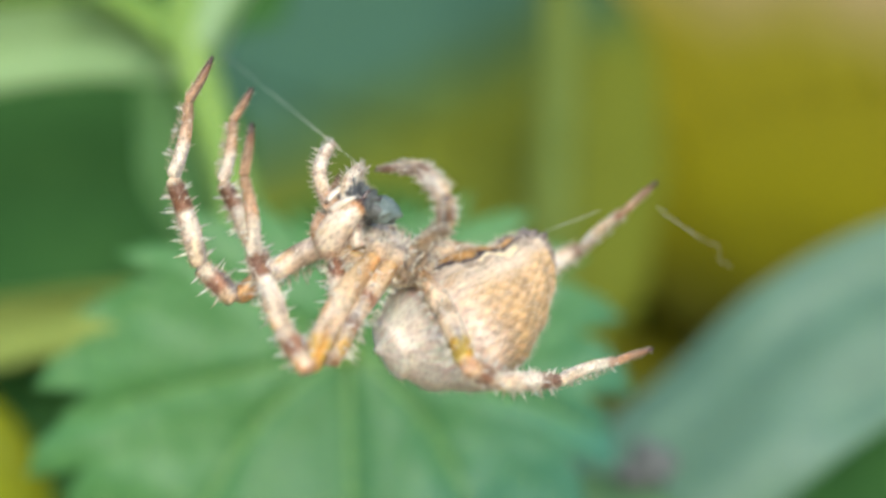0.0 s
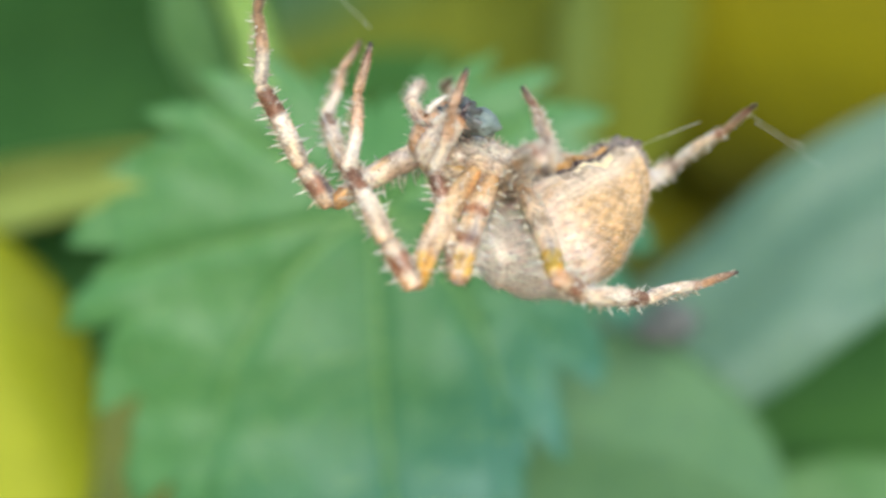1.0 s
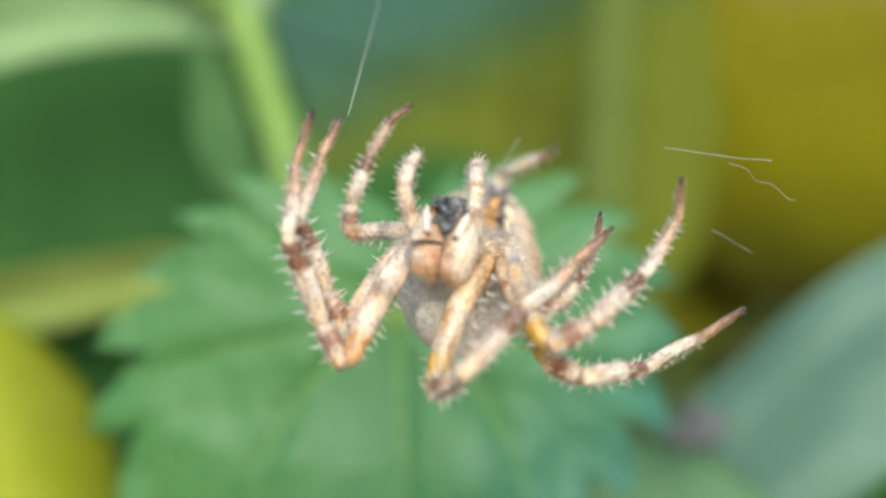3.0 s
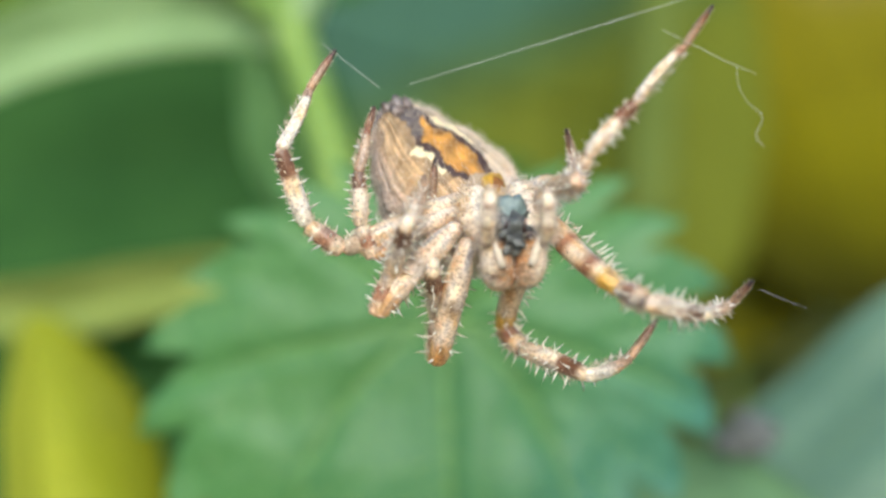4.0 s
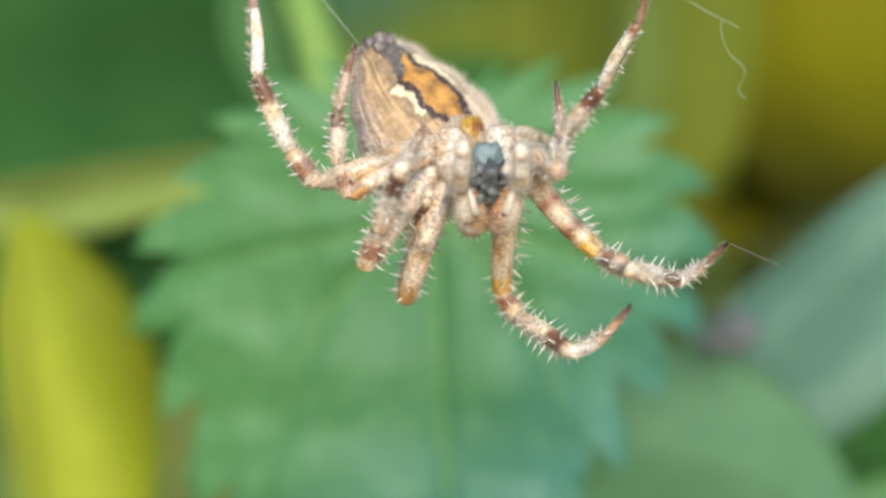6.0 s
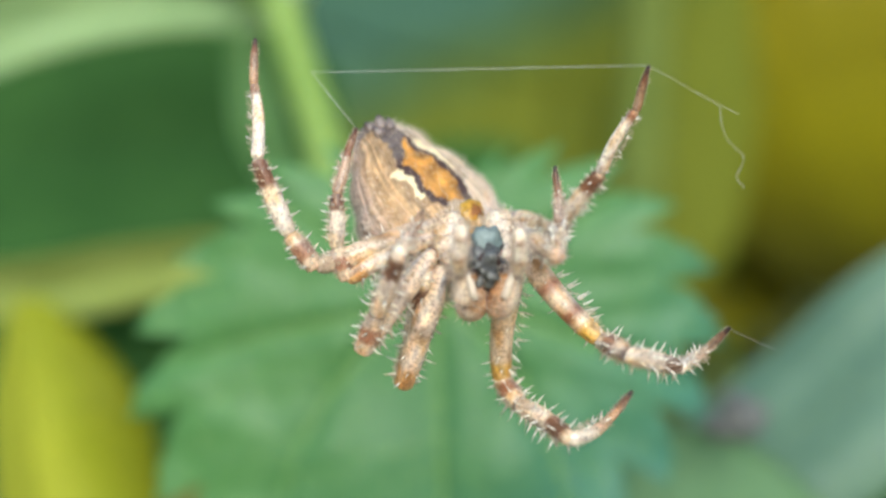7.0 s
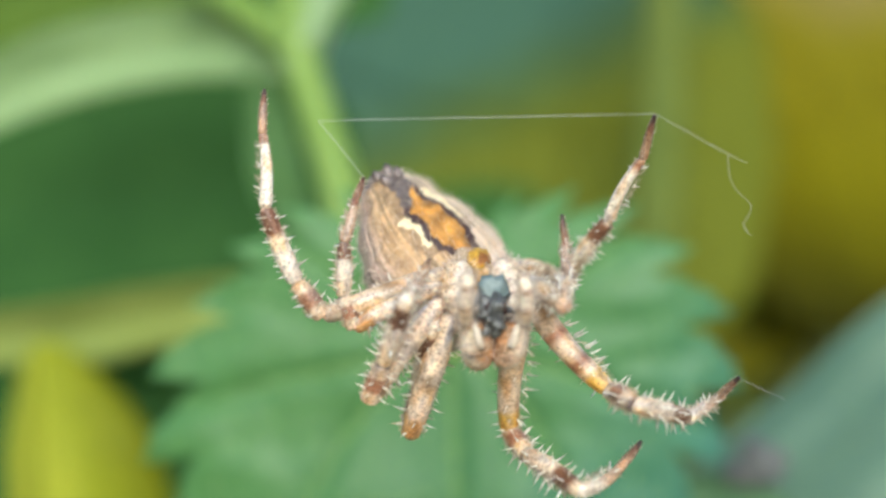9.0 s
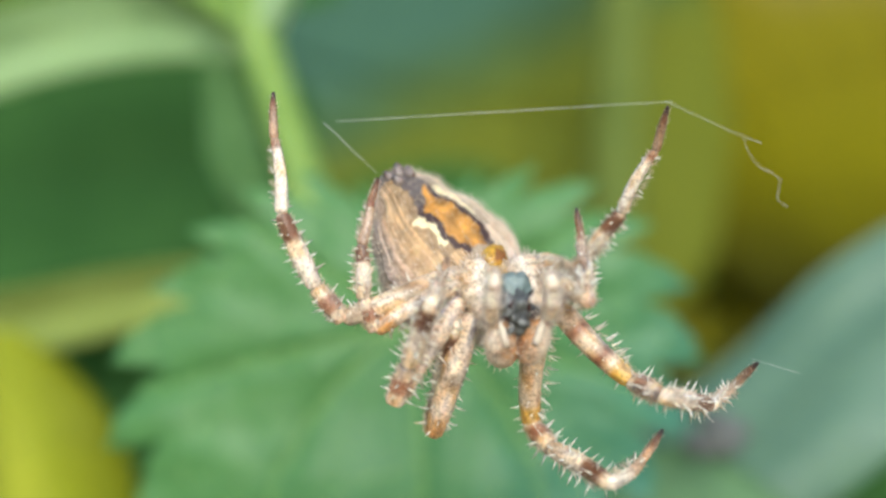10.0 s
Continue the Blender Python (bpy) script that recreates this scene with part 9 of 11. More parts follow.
    walk(LEGS["R2"]["femur"], [
        (0.00, pose(0.00235, 0.00275, -0.00080, 75.2, -40.7, -128.6)),
        (0.15, pose(0.00235, 0.00275, -0.00080, 70.1, -43.0, -127.8)),
        (0.30, pose(0.00235, 0.00275, -0.00080, 64.8, -45.2, -126.6)),
        (0.50, pose(0.00235, 0.00275, -0.00080, 65.2, -45.0, -126.7)),
        (0.75, pose(0.00235, 0.00275, -0.00080, 63.7, -45.2, -126.7)),
        (1.00, pose(0.00235, 0.00275, -0.00080, 62.1, -45.4, -126.5)),
        (1.25, pose(0.00235, 0.00275, -0.00080, 64.6, -41.2, -129.3)),
        (1.50, pose(0.00235, 0.00275, -0.00080, 67.0, -36.8, -132.0)),
        (1.75, pose(0.00235, 0.00275, -0.00080, 82.9, -28.9, -136.2)),
        (2.00, pose(0.00235, 0.00275, -0.00080, 97.2, -17.8, -137.5)),
        (2.15, pose(0.00235, 0.00275, -0.00080, 92.2, -27.2, -138.9)),
        (2.30, pose(0.00235, 0.00275, -0.00080, 87.0, -36.7, -139.3)),
        (2.50, pose(0.00235, 0.00275, -0.00080, 79.2, -49.5, -138.3)),
        (2.60, pose(0.00235, 0.00275, -0.00080, 85.1, -50.1, -138.1)),
        (2.70, pose(0.00235, 0.00275, -0.00080, 91.1, -50.7, -138.0)),
        (2.80, pose(0.00235, 0.00275, -0.00080, 91.8, -51.8, -138.1)),
        (2.90, pose(0.00235, 0.00275, -0.00080, 93.6, -54.8, -138.2)),
        (3.00, pose(0.00235, 0.00275, -0.00080, 96.6, -59.2, -138.7)),
        (3.10, pose(0.00235, 0.00275, -0.00080, 101.0, -64.6, -140.2)),
        (3.20, pose(0.00235, 0.00275, -0.00080, 107.6, -70.6, -143.7)),
        (3.30, pose(0.00235, 0.00275, -0.00080, 119.1, -76.5, -151.9)),
        (3.40, pose(0.00235, 0.00275, -0.00080, 142.2, -81.3, -171.9)),
        (3.50, pose(0.00235, 0.00275, -0.00080, -175.7, -83.1, 148.7)),
        (3.60, pose(0.00235, 0.00275, -0.00080, -141.7, -81.6, 116.9)),
        (3.80, pose(0.00235, 0.00275, -0.00080, -123.4, -78.6, 100.5)),
        (4.00, pose(0.00235, 0.00275, -0.00080, -124.3, -78.8, 101.3)),
        (4.25, pose(0.00235, 0.00275, -0.00080, -126.8, -79.4, 103.5)),
        (4.50, pose(0.00235, 0.00275, -0.00080, -128.4, -79.7, 104.9)),
        (4.65, pose(0.00235, 0.00275, -0.00080, -172.4, -83.5, 144.8)),
        (4.80, pose(0.00235, 0.00275, -0.00080, 133.4, -81.3, -165.2)),
        (5.00, pose(0.00235, 0.00275, -0.00080, 105.6, -73.5, -142.8)),
        (10.00, pose(0.00235, 0.00275, -0.00080, 105.6, -73.5, -142.8)),
    ])
    walk(LEGS["R2"]["patella"], [
        (0.00, pose(0.00628, 0.00497, 0.00407, -130.6, -46.4, -122.3)),
        (0.15, pose(0.00674, 0.00473, 0.00377, -141.9, -51.1, -116.6)),
        (0.30, pose(0.00716, 0.00448, 0.00343, -156.8, -55.5, -107.0)),
        (0.50, pose(0.00714, 0.00450, 0.00346, -151.0, -54.1, -112.0)),
        (0.75, pose(0.00723, 0.00438, 0.00340, -153.7, -54.4, -112.0)),
        (1.00, pose(0.00733, 0.00427, 0.00332, -158.2, -55.1, -109.4)),
        (1.25, pose(0.00706, 0.00401, 0.00371, -156.7, -54.9, -110.5)),
        (1.50, pose(0.00673, 0.00373, 0.00409, -154.6, -54.4, -112.2)),
        (1.75, pose(0.00521, 0.00436, 0.00497, -130.4, -17.0, -163.3)),
        (2.00, pose(0.00327, 0.00473, 0.00547, -130.1, 0.8, -176.1)),
        (2.15, pose(0.00447, 0.00494, 0.00510, -96.9, 6.7, 178.9)),
        (2.30, pose(0.00558, 0.00507, 0.00451, -63.8, 15.9, 177.7)),
        (2.50, pose(0.00688, 0.00512, 0.00344, -17.1, 30.4, -174.0)),
        (2.60, pose(0.00650, 0.00572, 0.00344, -23.4, 33.4, -158.7)),
        (2.70, pose(0.00608, 0.00628, 0.00340, -28.0, 37.9, -142.7)),
        (2.80, pose(0.00609, 0.00639, 0.00330, -30.0, 38.0, -142.5)),
        (2.90, pose(0.00611, 0.00667, 0.00302, -35.4, 38.3, -141.8)),
        (3.00, pose(0.00611, 0.00705, 0.00258, -43.5, 38.8, -140.8)),
        (3.10, pose(0.00607, 0.00749, 0.00200, -53.5, 39.6, -139.8)),
        (3.20, pose(0.00597, 0.00790, 0.00131, -64.8, 40.6, -138.8)),
        (3.30, pose(0.00581, 0.00825, 0.00056, -76.6, 41.8, -138.0)),
        (3.40, pose(0.00560, 0.00851, -0.00018, -88.2, 43.2, -137.5)),
        (3.50, pose(0.00537, 0.00866, -0.00086, -98.9, 44.4, -137.5)),
        (3.60, pose(0.00516, 0.00873, -0.00140, -107.7, 45.4, -137.7)),
        (3.80, pose(0.00495, 0.00876, -0.00190, -115.9, 46.3, -138.1)),
        (4.00, pose(0.00496, 0.00876, -0.00186, -116.0, 46.3, -138.1)),
        (4.25, pose(0.00500, 0.00876, -0.00178, -116.4, 46.4, -138.2)),
        (4.50, pose(0.00502, 0.00876, -0.00173, -116.7, 46.5, -138.3)),
        (4.65, pose(0.00544, 0.00863, -0.00090, -115.2, 46.6, -138.3)),
        (4.80, pose(0.00579, 0.00838, -0.00007, -113.8, 46.7, -138.4)),
        (5.00, pose(0.00616, 0.00787, 0.00101, -111.9, 46.9, -138.5)),
        (10.00, pose(0.00616, 0.00787, 0.00101, -111.9, 46.9, -138.5)),
    ])
    walk(LEGS["R2"]["tibia"], [
        (0.00, pose(0.00426, 0.00469, 0.00281, -135.5, -37.9, -132.4)),
        (0.15, pose(0.00454, 0.00455, 0.00284, -138.8, -40.0, -130.6)),
        (0.30, pose(0.00483, 0.00438, 0.00290, -143.7, -43.2, -126.6)),
        (0.50, pose(0.00485, 0.00441, 0.00278, -133.6, -32.8, -141.9)),
        (0.75, pose(0.00492, 0.00438, 0.00278, -132.8, -30.4, -145.5)),
        (1.00, pose(0.00500, 0.00432, 0.00281, -130.9, -24.4, -152.6)),
        (1.25, pose(0.00473, 0.00405, 0.00317, -133.3, -33.5, -140.6)),
        (1.50, pose(0.00442, 0.00377, 0.00350, -135.6, -39.5, -131.1)),
        (1.75, pose(0.00426, 0.00569, 0.00323, -130.4, -6.4, -160.9)),
        (2.00, pose(0.00319, 0.00627, 0.00364, -145.7, 33.1, 158.8)),
        (2.15, pose(0.00475, 0.00522, 0.00274, -120.0, 34.6, 156.1)),
        (2.30, pose(0.00613, 0.00399, 0.00245, -93.9, 37.2, 154.2)),
        (2.50, pose(0.00747, 0.00288, 0.00283, -58.1, 42.0, 153.8)),
        (2.60, pose(0.00779, 0.00386, 0.00265, -59.8, 38.8, 151.2)),
        (2.70, pose(0.00791, 0.00502, 0.00251, -61.3, 35.5, 148.9)),
        (2.80, pose(0.00794, 0.00519, 0.00236, -61.1, 37.5, 150.2)),
        (2.90, pose(0.00799, 0.00566, 0.00193, -60.4, 42.8, 154.3)),
        (3.00, pose(0.00800, 0.00636, 0.00130, -57.9, 50.6, 161.4)),
        (3.10, pose(0.00792, 0.00719, 0.00051, -51.3, 59.7, 173.4)),
        (3.20, pose(0.00770, 0.00807, -0.00034, -35.2, 68.3, -164.7)),
        (3.30, pose(0.00733, 0.00888, -0.00118, -2.8, 72.4, -126.7)),
        (3.40, pose(0.00686, 0.00956, -0.00193, 29.5, 68.9, -88.8)),
        (3.50, pose(0.00634, 0.01005, -0.00255, 45.9, 61.5, -67.6)),
        (3.60, pose(0.00587, 0.01036, -0.00301, 52.9, 54.3, -56.5)),
        (3.80, pose(0.00541, 0.01058, -0.00339, 56.6, 47.3, -48.9)),
        (4.00, pose(0.00542, 0.01058, -0.00335, 56.6, 46.9, -48.6)),
        (4.25, pose(0.00545, 0.01059, -0.00325, 56.5, 46.1, -47.8)),
        (4.50, pose(0.00546, 0.01059, -0.00320, 56.5, 45.6, -47.4)),
        (4.65, pose(0.00593, 0.01043, -0.00239, 55.6, 46.1, -47.8)),
        (4.80, pose(0.00634, 0.01016, -0.00157, 54.8, 46.6, -48.3)),
        (5.00, pose(0.00678, 0.00962, -0.00051, 53.6, 47.2, -49.0)),
        (10.00, pose(0.00678, 0.00962, -0.00051, 53.6, 47.2, -49.0)),
    ])
    walk(LEGS["R2"]["metatarsus"], [
        (0.00, pose(0.00082, 0.00538, 0.00048, -136.9, -35.7, -135.9)),
        (0.15, pose(0.00098, 0.00526, 0.00072, -127.1, -25.7, -147.4)),
        (0.30, pose(0.00109, 0.00504, 0.00109, -118.8, 6.3, -167.9)),
        (0.50, pose(0.00175, 0.00568, 0.00022, -120.0, 12.2, -171.4)),
        (0.75, pose(0.00201, 0.00585, 0.00011, -110.0, 9.1, -165.9)),
        (1.00, pose(0.00256, 0.00616, -0.00009, -100.3, 6.9, -161.8)),
        (1.25, pose(0.00159, 0.00521, 0.00061, -101.1, 4.8, -161.6)),
        (1.50, pose(0.00092, 0.00434, 0.00122, -101.4, -5.1, -159.4)),
        (1.75, pose(0.00303, 0.00815, 0.00004, -105.6, 18.8, -166.1)),
        (2.00, pose(0.00566, 0.00905, 0.00165, -114.2, 50.2, -179.8)),
        (2.15, pose(0.00749, 0.00631, -0.00027, -102.0, 30.3, -169.9)),
        (2.30, pose(0.00854, 0.00315, -0.00090, -95.2, 9.4, -165.5)),
        (2.50, pose(0.00864, -0.00018, 0.00018, -89.0, -19.1, -162.8)),
        (2.60, pose(0.00877, 0.00090, -0.00019, -81.1, -10.2, -162.7)),
        (2.70, pose(0.00870, 0.00218, -0.00049, -73.4, -1.2, -161.3)),
        (2.80, pose(0.00888, 0.00231, -0.00057, -71.2, 0.2, -160.9)),
        (2.90, pose(0.00933, 0.00271, -0.00075, -65.3, 4.0, -159.6)),
        (3.00, pose(0.00990, 0.00336, -0.00097, -56.3, 9.4, -157.0)),
        (3.10, pose(0.01044, 0.00425, -0.00114, -44.6, 15.7, -152.7)),
        (3.20, pose(0.01078, 0.00534, -0.00124, -30.6, 21.6, -146.1)),
        (3.30, pose(0.01083, 0.00653, -0.00124, -14.9, 26.0, -137.4)),
        (3.40, pose(0.01056, 0.00769, -0.00118, 1.1, 28.0, -127.5)),
        (3.50, pose(0.01007, 0.00871, -0.00111, 15.7, 27.6, -118.3)),
        (3.60, pose(0.00950, 0.00949, -0.00104, 27.1, 25.6, -111.1)),
        (3.80, pose(0.00885, 0.01015, -0.00100, 37.0, 22.6, -105.1)),
        (4.00, pose(0.00886, 0.01018, -0.00095, 36.8, 22.8, -105.5)),
        (4.25, pose(0.00887, 0.01027, -0.00082, 36.1, 23.5, -106.4)),
        (4.50, pose(0.00887, 0.01032, -0.00074, 35.7, 23.8, -106.9)),
        (4.65, pose(0.00938, 0.01017, 0.00002, 34.9, 24.7, -108.2)),
        (4.80, pose(0.00982, 0.00991, 0.00079, 33.9, 25.5, -109.6)),
        (5.00, pose(0.01030, 0.00938, 0.00180, 32.7, 26.6, -111.4)),
        (10.00, pose(0.01030, 0.00938, 0.00180, 32.7, 26.6, -111.4)),
    ])
    walk(LEGS["R2"]["tarsus"], [
        (0.00, pose(-0.00197, 0.00624, -0.00147, -117.3, -41.7, -127.9)),
        (0.15, pose(-0.00118, 0.00638, -0.00180, -88.2, 25.0, -145.1)),
        (0.30, pose(0.00107, 0.00676, -0.00197, -99.0, 2.4, -146.0)),
        (0.50, pose(0.00213, 0.00751, -0.00276, -110.1, -30.2, -135.8)),
        (0.75, pose(0.00223, 0.00714, -0.00314, -91.8, 19.2, -147.0)),
        (1.00, pose(0.00276, 0.00689, -0.00352, -103.8, -27.7, -139.6)),
        (1.25, pose(0.00165, 0.00594, -0.00282, -94.4, 6.8, -145.1)),
        (1.50, pose(0.00039, 0.00488, -0.00220, -93.0, 16.4, -145.7)),
        (1.75, pose(0.00386, 0.00933, -0.00316, -89.4, 0.7, -148.6)),
        (2.00, pose(0.00811, 0.01049, -0.00040, -71.3, 53.4, -142.9)),
        (2.15, pose(0.00907, 0.00733, -0.00323, -79.9, 27.3, -152.4)),
        (2.30, pose(0.00901, 0.00360, -0.00435, -83.1, 0.7, -156.9)),
        (2.50, pose(0.00755, -0.00057, -0.00314, -84.0, -35.1, -161.9)),
        (2.60, pose(0.00835, 0.00020, -0.00360, -92.4, -21.0, -160.3)),
        (2.70, pose(0.00896, 0.00120, -0.00386, -99.6, -6.8, -160.9)),
        (2.80, pose(0.00926, 0.00125, -0.00389, -99.2, -6.2, -161.0)),
        (2.90, pose(0.01005, 0.00141, -0.00393, -97.9, -4.6, -161.3)),
        (3.00, pose(0.01111, 0.00175, -0.00385, -96.2, -2.1, -161.6)),
        (3.10, pose(0.01218, 0.00233, -0.00352, -94.0, 0.9, -161.9)),
        (3.20, pose(0.01301, 0.00320, -0.00290, -91.5, 4.2, -162.2)),
        (3.30, pose(0.01342, 0.00430, -0.00205, -89.0, 7.7, -162.3)),
        (3.40, pose(0.01332, 0.00553, -0.00112, -86.6, 11.1, -162.2)),
        (3.50, pose(0.01283, 0.00672, -0.00026, -84.4, 14.1, -162.0)),
        (3.60, pose(0.01216, 0.00772, 0.00040, -82.5, 16.5, -161.8)),
        (3.80, pose(0.01135, 0.00864, 0.00095, -80.8, 18.7, -161.4)),
        (4.00, pose(0.01135, 0.00865, 0.00099, -81.6, 18.2, -161.5)),
        (4.25, pose(0.01136, 0.00868, 0.00108, -83.7, 16.7, -161.8)),
        (4.50, pose(0.01136, 0.00870, 0.00113, -84.8, 15.9, -161.9)),
        (4.65, pose(0.01185, 0.00848, 0.00185, -83.0, 16.9, -161.8)),
        (4.80, pose(0.01228, 0.00814, 0.00256, -81.1, 18.0, -161.6)),
        (5.00, pose(0.01274, 0.00751, 0.00349, -78.5, 19.5, -161.4)),
        (10.00, pose(0.01274, 0.00751, 0.00349, -78.5, 19.5, -161.4)),
    ])
    walk(LEGS["R3"]["femur"], [
        (0.00, pose(0.00230, 0.00180, -0.00080, -128.0, -27.9, 70.8)),
        (0.15, pose(0.00230, 0.00180, -0.00080, -153.1, -38.1, 81.3)),
        (0.30, pose(0.00230, 0.00180, -0.00080, 176.6, -43.3, 98.9)),
        (0.50, pose(0.00230, 0.00180, -0.00080, 176.6, -43.3, 98.9)),
        (0.75, pose(0.00230, 0.00180, -0.00080, -156.1, -43.2, 86.9)),
        (1.00, pose(0.00230, 0.00180, -0.00080, -130.0, -38.9, 76.0)),
        (1.25, pose(0.00230, 0.00180, -0.00080, -146.9, -39.1, 76.2)),
        (1.50, pose(0.00230, 0.00180, -0.00080, -163.8, -39.3, 76.5)),
        (1.62, pose(0.00230, 0.00180, -0.00080, 168.0, -44.2, 100.1)),
        (1.75, pose(0.00230, 0.00180, -0.00080, 137.3, -39.3, 125.8)),
        (1.87, pose(0.00230, 0.00180, -0.00080, 118.2, -26.1, 143.2)),
        (2.00, pose(0.00230, 0.00180, -0.00080, 104.4, -7.9, 154.8)),
        (2.15, pose(0.00230, 0.00180, -0.00080, 116.6, -10.0, 154.2)),
        (2.30, pose(0.00230, 0.00180, -0.00080, 128.9, -12.0, 153.2)),
        (2.50, pose(0.00230, 0.00180, -0.00080, 145.6, -14.4, 151.2)),
        (2.60, pose(0.00230, 0.00180, -0.00080, 143.7, -11.6, 155.3)),
        (2.70, pose(0.00230, 0.00180, -0.00080, 142.0, -8.7, 159.3)),
        (2.80, pose(0.00230, 0.00180, -0.00080, 144.5, -8.9, 159.0)),
        (2.90, pose(0.00230, 0.00180, -0.00080, 151.1, -9.6, 158.1)),
        (3.00, pose(0.00230, 0.00180, -0.00080, 161.1, -10.4, 156.6)),
        (3.10, pose(0.00230, 0.00180, -0.00080, 173.5, -11.0, 154.5)),
        (3.20, pose(0.00230, 0.00180, -0.00080, -172.6, -11.3, 152.0)),
        (3.30, pose(0.00230, 0.00180, -0.00080, -158.3, -11.0, 149.4)),
        (3.40, pose(0.00230, 0.00180, -0.00080, -144.5, -10.0, 147.0)),
        (3.50, pose(0.00230, 0.00180, -0.00080, -132.2, -8.6, 145.1)),
        (3.60, pose(0.00230, 0.00180, -0.00080, -122.3, -7.2, 143.8)),
        (3.80, pose(0.00230, 0.00180, -0.00080, -113.4, -5.7, 142.8)),
        (4.00, pose(0.00230, 0.00180, -0.00080, -118.1, -8.0, 143.8)),
        (4.25, pose(0.00230, 0.00180, -0.00080, -130.7, -13.8, 147.0)),
        (4.50, pose(0.00230, 0.00180, -0.00080, -138.2, -16.7, 149.6)),
        (4.65, pose(0.00230, 0.00180, -0.00080, -138.5, -17.1, 150.1)),
        (4.80, pose(0.00230, 0.00180, -0.00080, -138.9, -17.5, 150.5)),
        (5.00, pose(0.00230, 0.00180, -0.00080, -139.4, -18.0, 151.1)),
        (10.00, pose(0.00230, 0.00180, -0.00080, -139.4, -18.0, 151.1)),
    ])
    walk(LEGS["R3"]["patella"], [
        (0.00, pose(0.00600, 0.00257, -0.00447, -101.7, -39.9, 73.6)),
        (0.15, pose(0.00716, 0.00255, -0.00267, -86.5, -20.1, 69.3)),
        (0.30, pose(0.00753, 0.00240, -0.00057, -74.5, 0.5, 70.6)),
        (0.50, pose(0.00753, 0.00240, -0.00057, -74.5, 0.5, 70.6)),
        (0.75, pose(0.00719, 0.00300, -0.00236, -123.7, -27.2, 62.2)),
        (1.00, pose(0.00620, 0.00344, -0.00394, 164.1, -56.3, 103.6)),
        (1.25, pose(0.00702, 0.00251, -0.00303, -91.6, -49.6, 42.7)),
        (1.50, pose(0.00743, 0.00153, -0.00193, -50.3, 1.4, 41.4)),
        (1.62, pose(0.00711, 0.00187, -0.00006, -67.6, -19.2, 9.3)),
        (1.75, pose(0.00676, 0.00223, 0.00196, -71.2, -47.9, -26.6)),
        (1.87, pose(0.00519, 0.00245, 0.00306, -9.9, -75.4, -97.5)),
        (2.00, pose(0.00349, 0.00268, 0.00425, 60.6, -47.1, -178.5)),
        (2.15, pose(0.00406, 0.00357, 0.00384, 45.1, -56.2, -169.0)),
        (2.30, pose(0.00455, 0.00437, 0.00321, 22.5, -62.9, -152.0)),
        (2.50, pose(0.00504, 0.00525, 0.00208, -18.2, -64.9, -118.3)),
        (2.60, pose(0.00464, 0.00539, 0.00225, -18.4, -64.4, -115.1)),
        (2.70, pose(0.00422, 0.00551, 0.00240, -18.6, -63.9, -111.9)),
        (2.80, pose(0.00428, 0.00563, 0.00222, -14.3, -64.5, -116.2)),
        (2.90, pose(0.00441, 0.00592, 0.00171, -1.6, -65.3, -128.7)),
        (3.00, pose(0.00456, 0.00625, 0.00088, 17.3, -64.3, -147.3)),
        (3.10, pose(0.00465, 0.00647, -0.00022, 36.6, -60.0, -166.4)),
        (3.20, pose(0.00463, 0.00648, -0.00146, 51.4, -52.4, 179.0)),
        (3.30, pose(0.00447, 0.00620, -0.00271, 61.4, -43.1, 169.3)),
        (3.40, pose(0.00419, 0.00568, -0.00381, 67.8, -33.2, 163.0)),
        (3.50, pose(0.00384, 0.00503, -0.00466, 72.1, -23.9, 158.9)),
        (3.60, pose(0.00351, 0.00440, -0.00522, 74.7, -16.3, 156.3)),
        (3.80, pose(0.00318, 0.00375, -0.00561, 76.8, -9.2, 154.4)),
        (4.00, pose(0.00325, 0.00419, -0.00540, 67.1, -12.4, 155.1)),
        (4.25, pose(0.00337, 0.00520, -0.00468, 41.6, -20.8, 158.9)),
        (4.50, pose(0.00341, 0.00570, -0.00416, 26.1, -24.3, 163.4)),
        (4.65, pose(0.00338, 0.00573, -0.00413, 28.9, -25.4, 165.9)),
        (4.80, pose(0.00335, 0.00576, -0.00410, 31.7, -26.6, 168.4)),
        (5.00, pose(0.00330, 0.00581, -0.00406, 35.3, -28.4, 171.6)),
        (10.00, pose(0.00330, 0.00581, -0.00406, 35.3, -28.4, 171.6)),
    ])
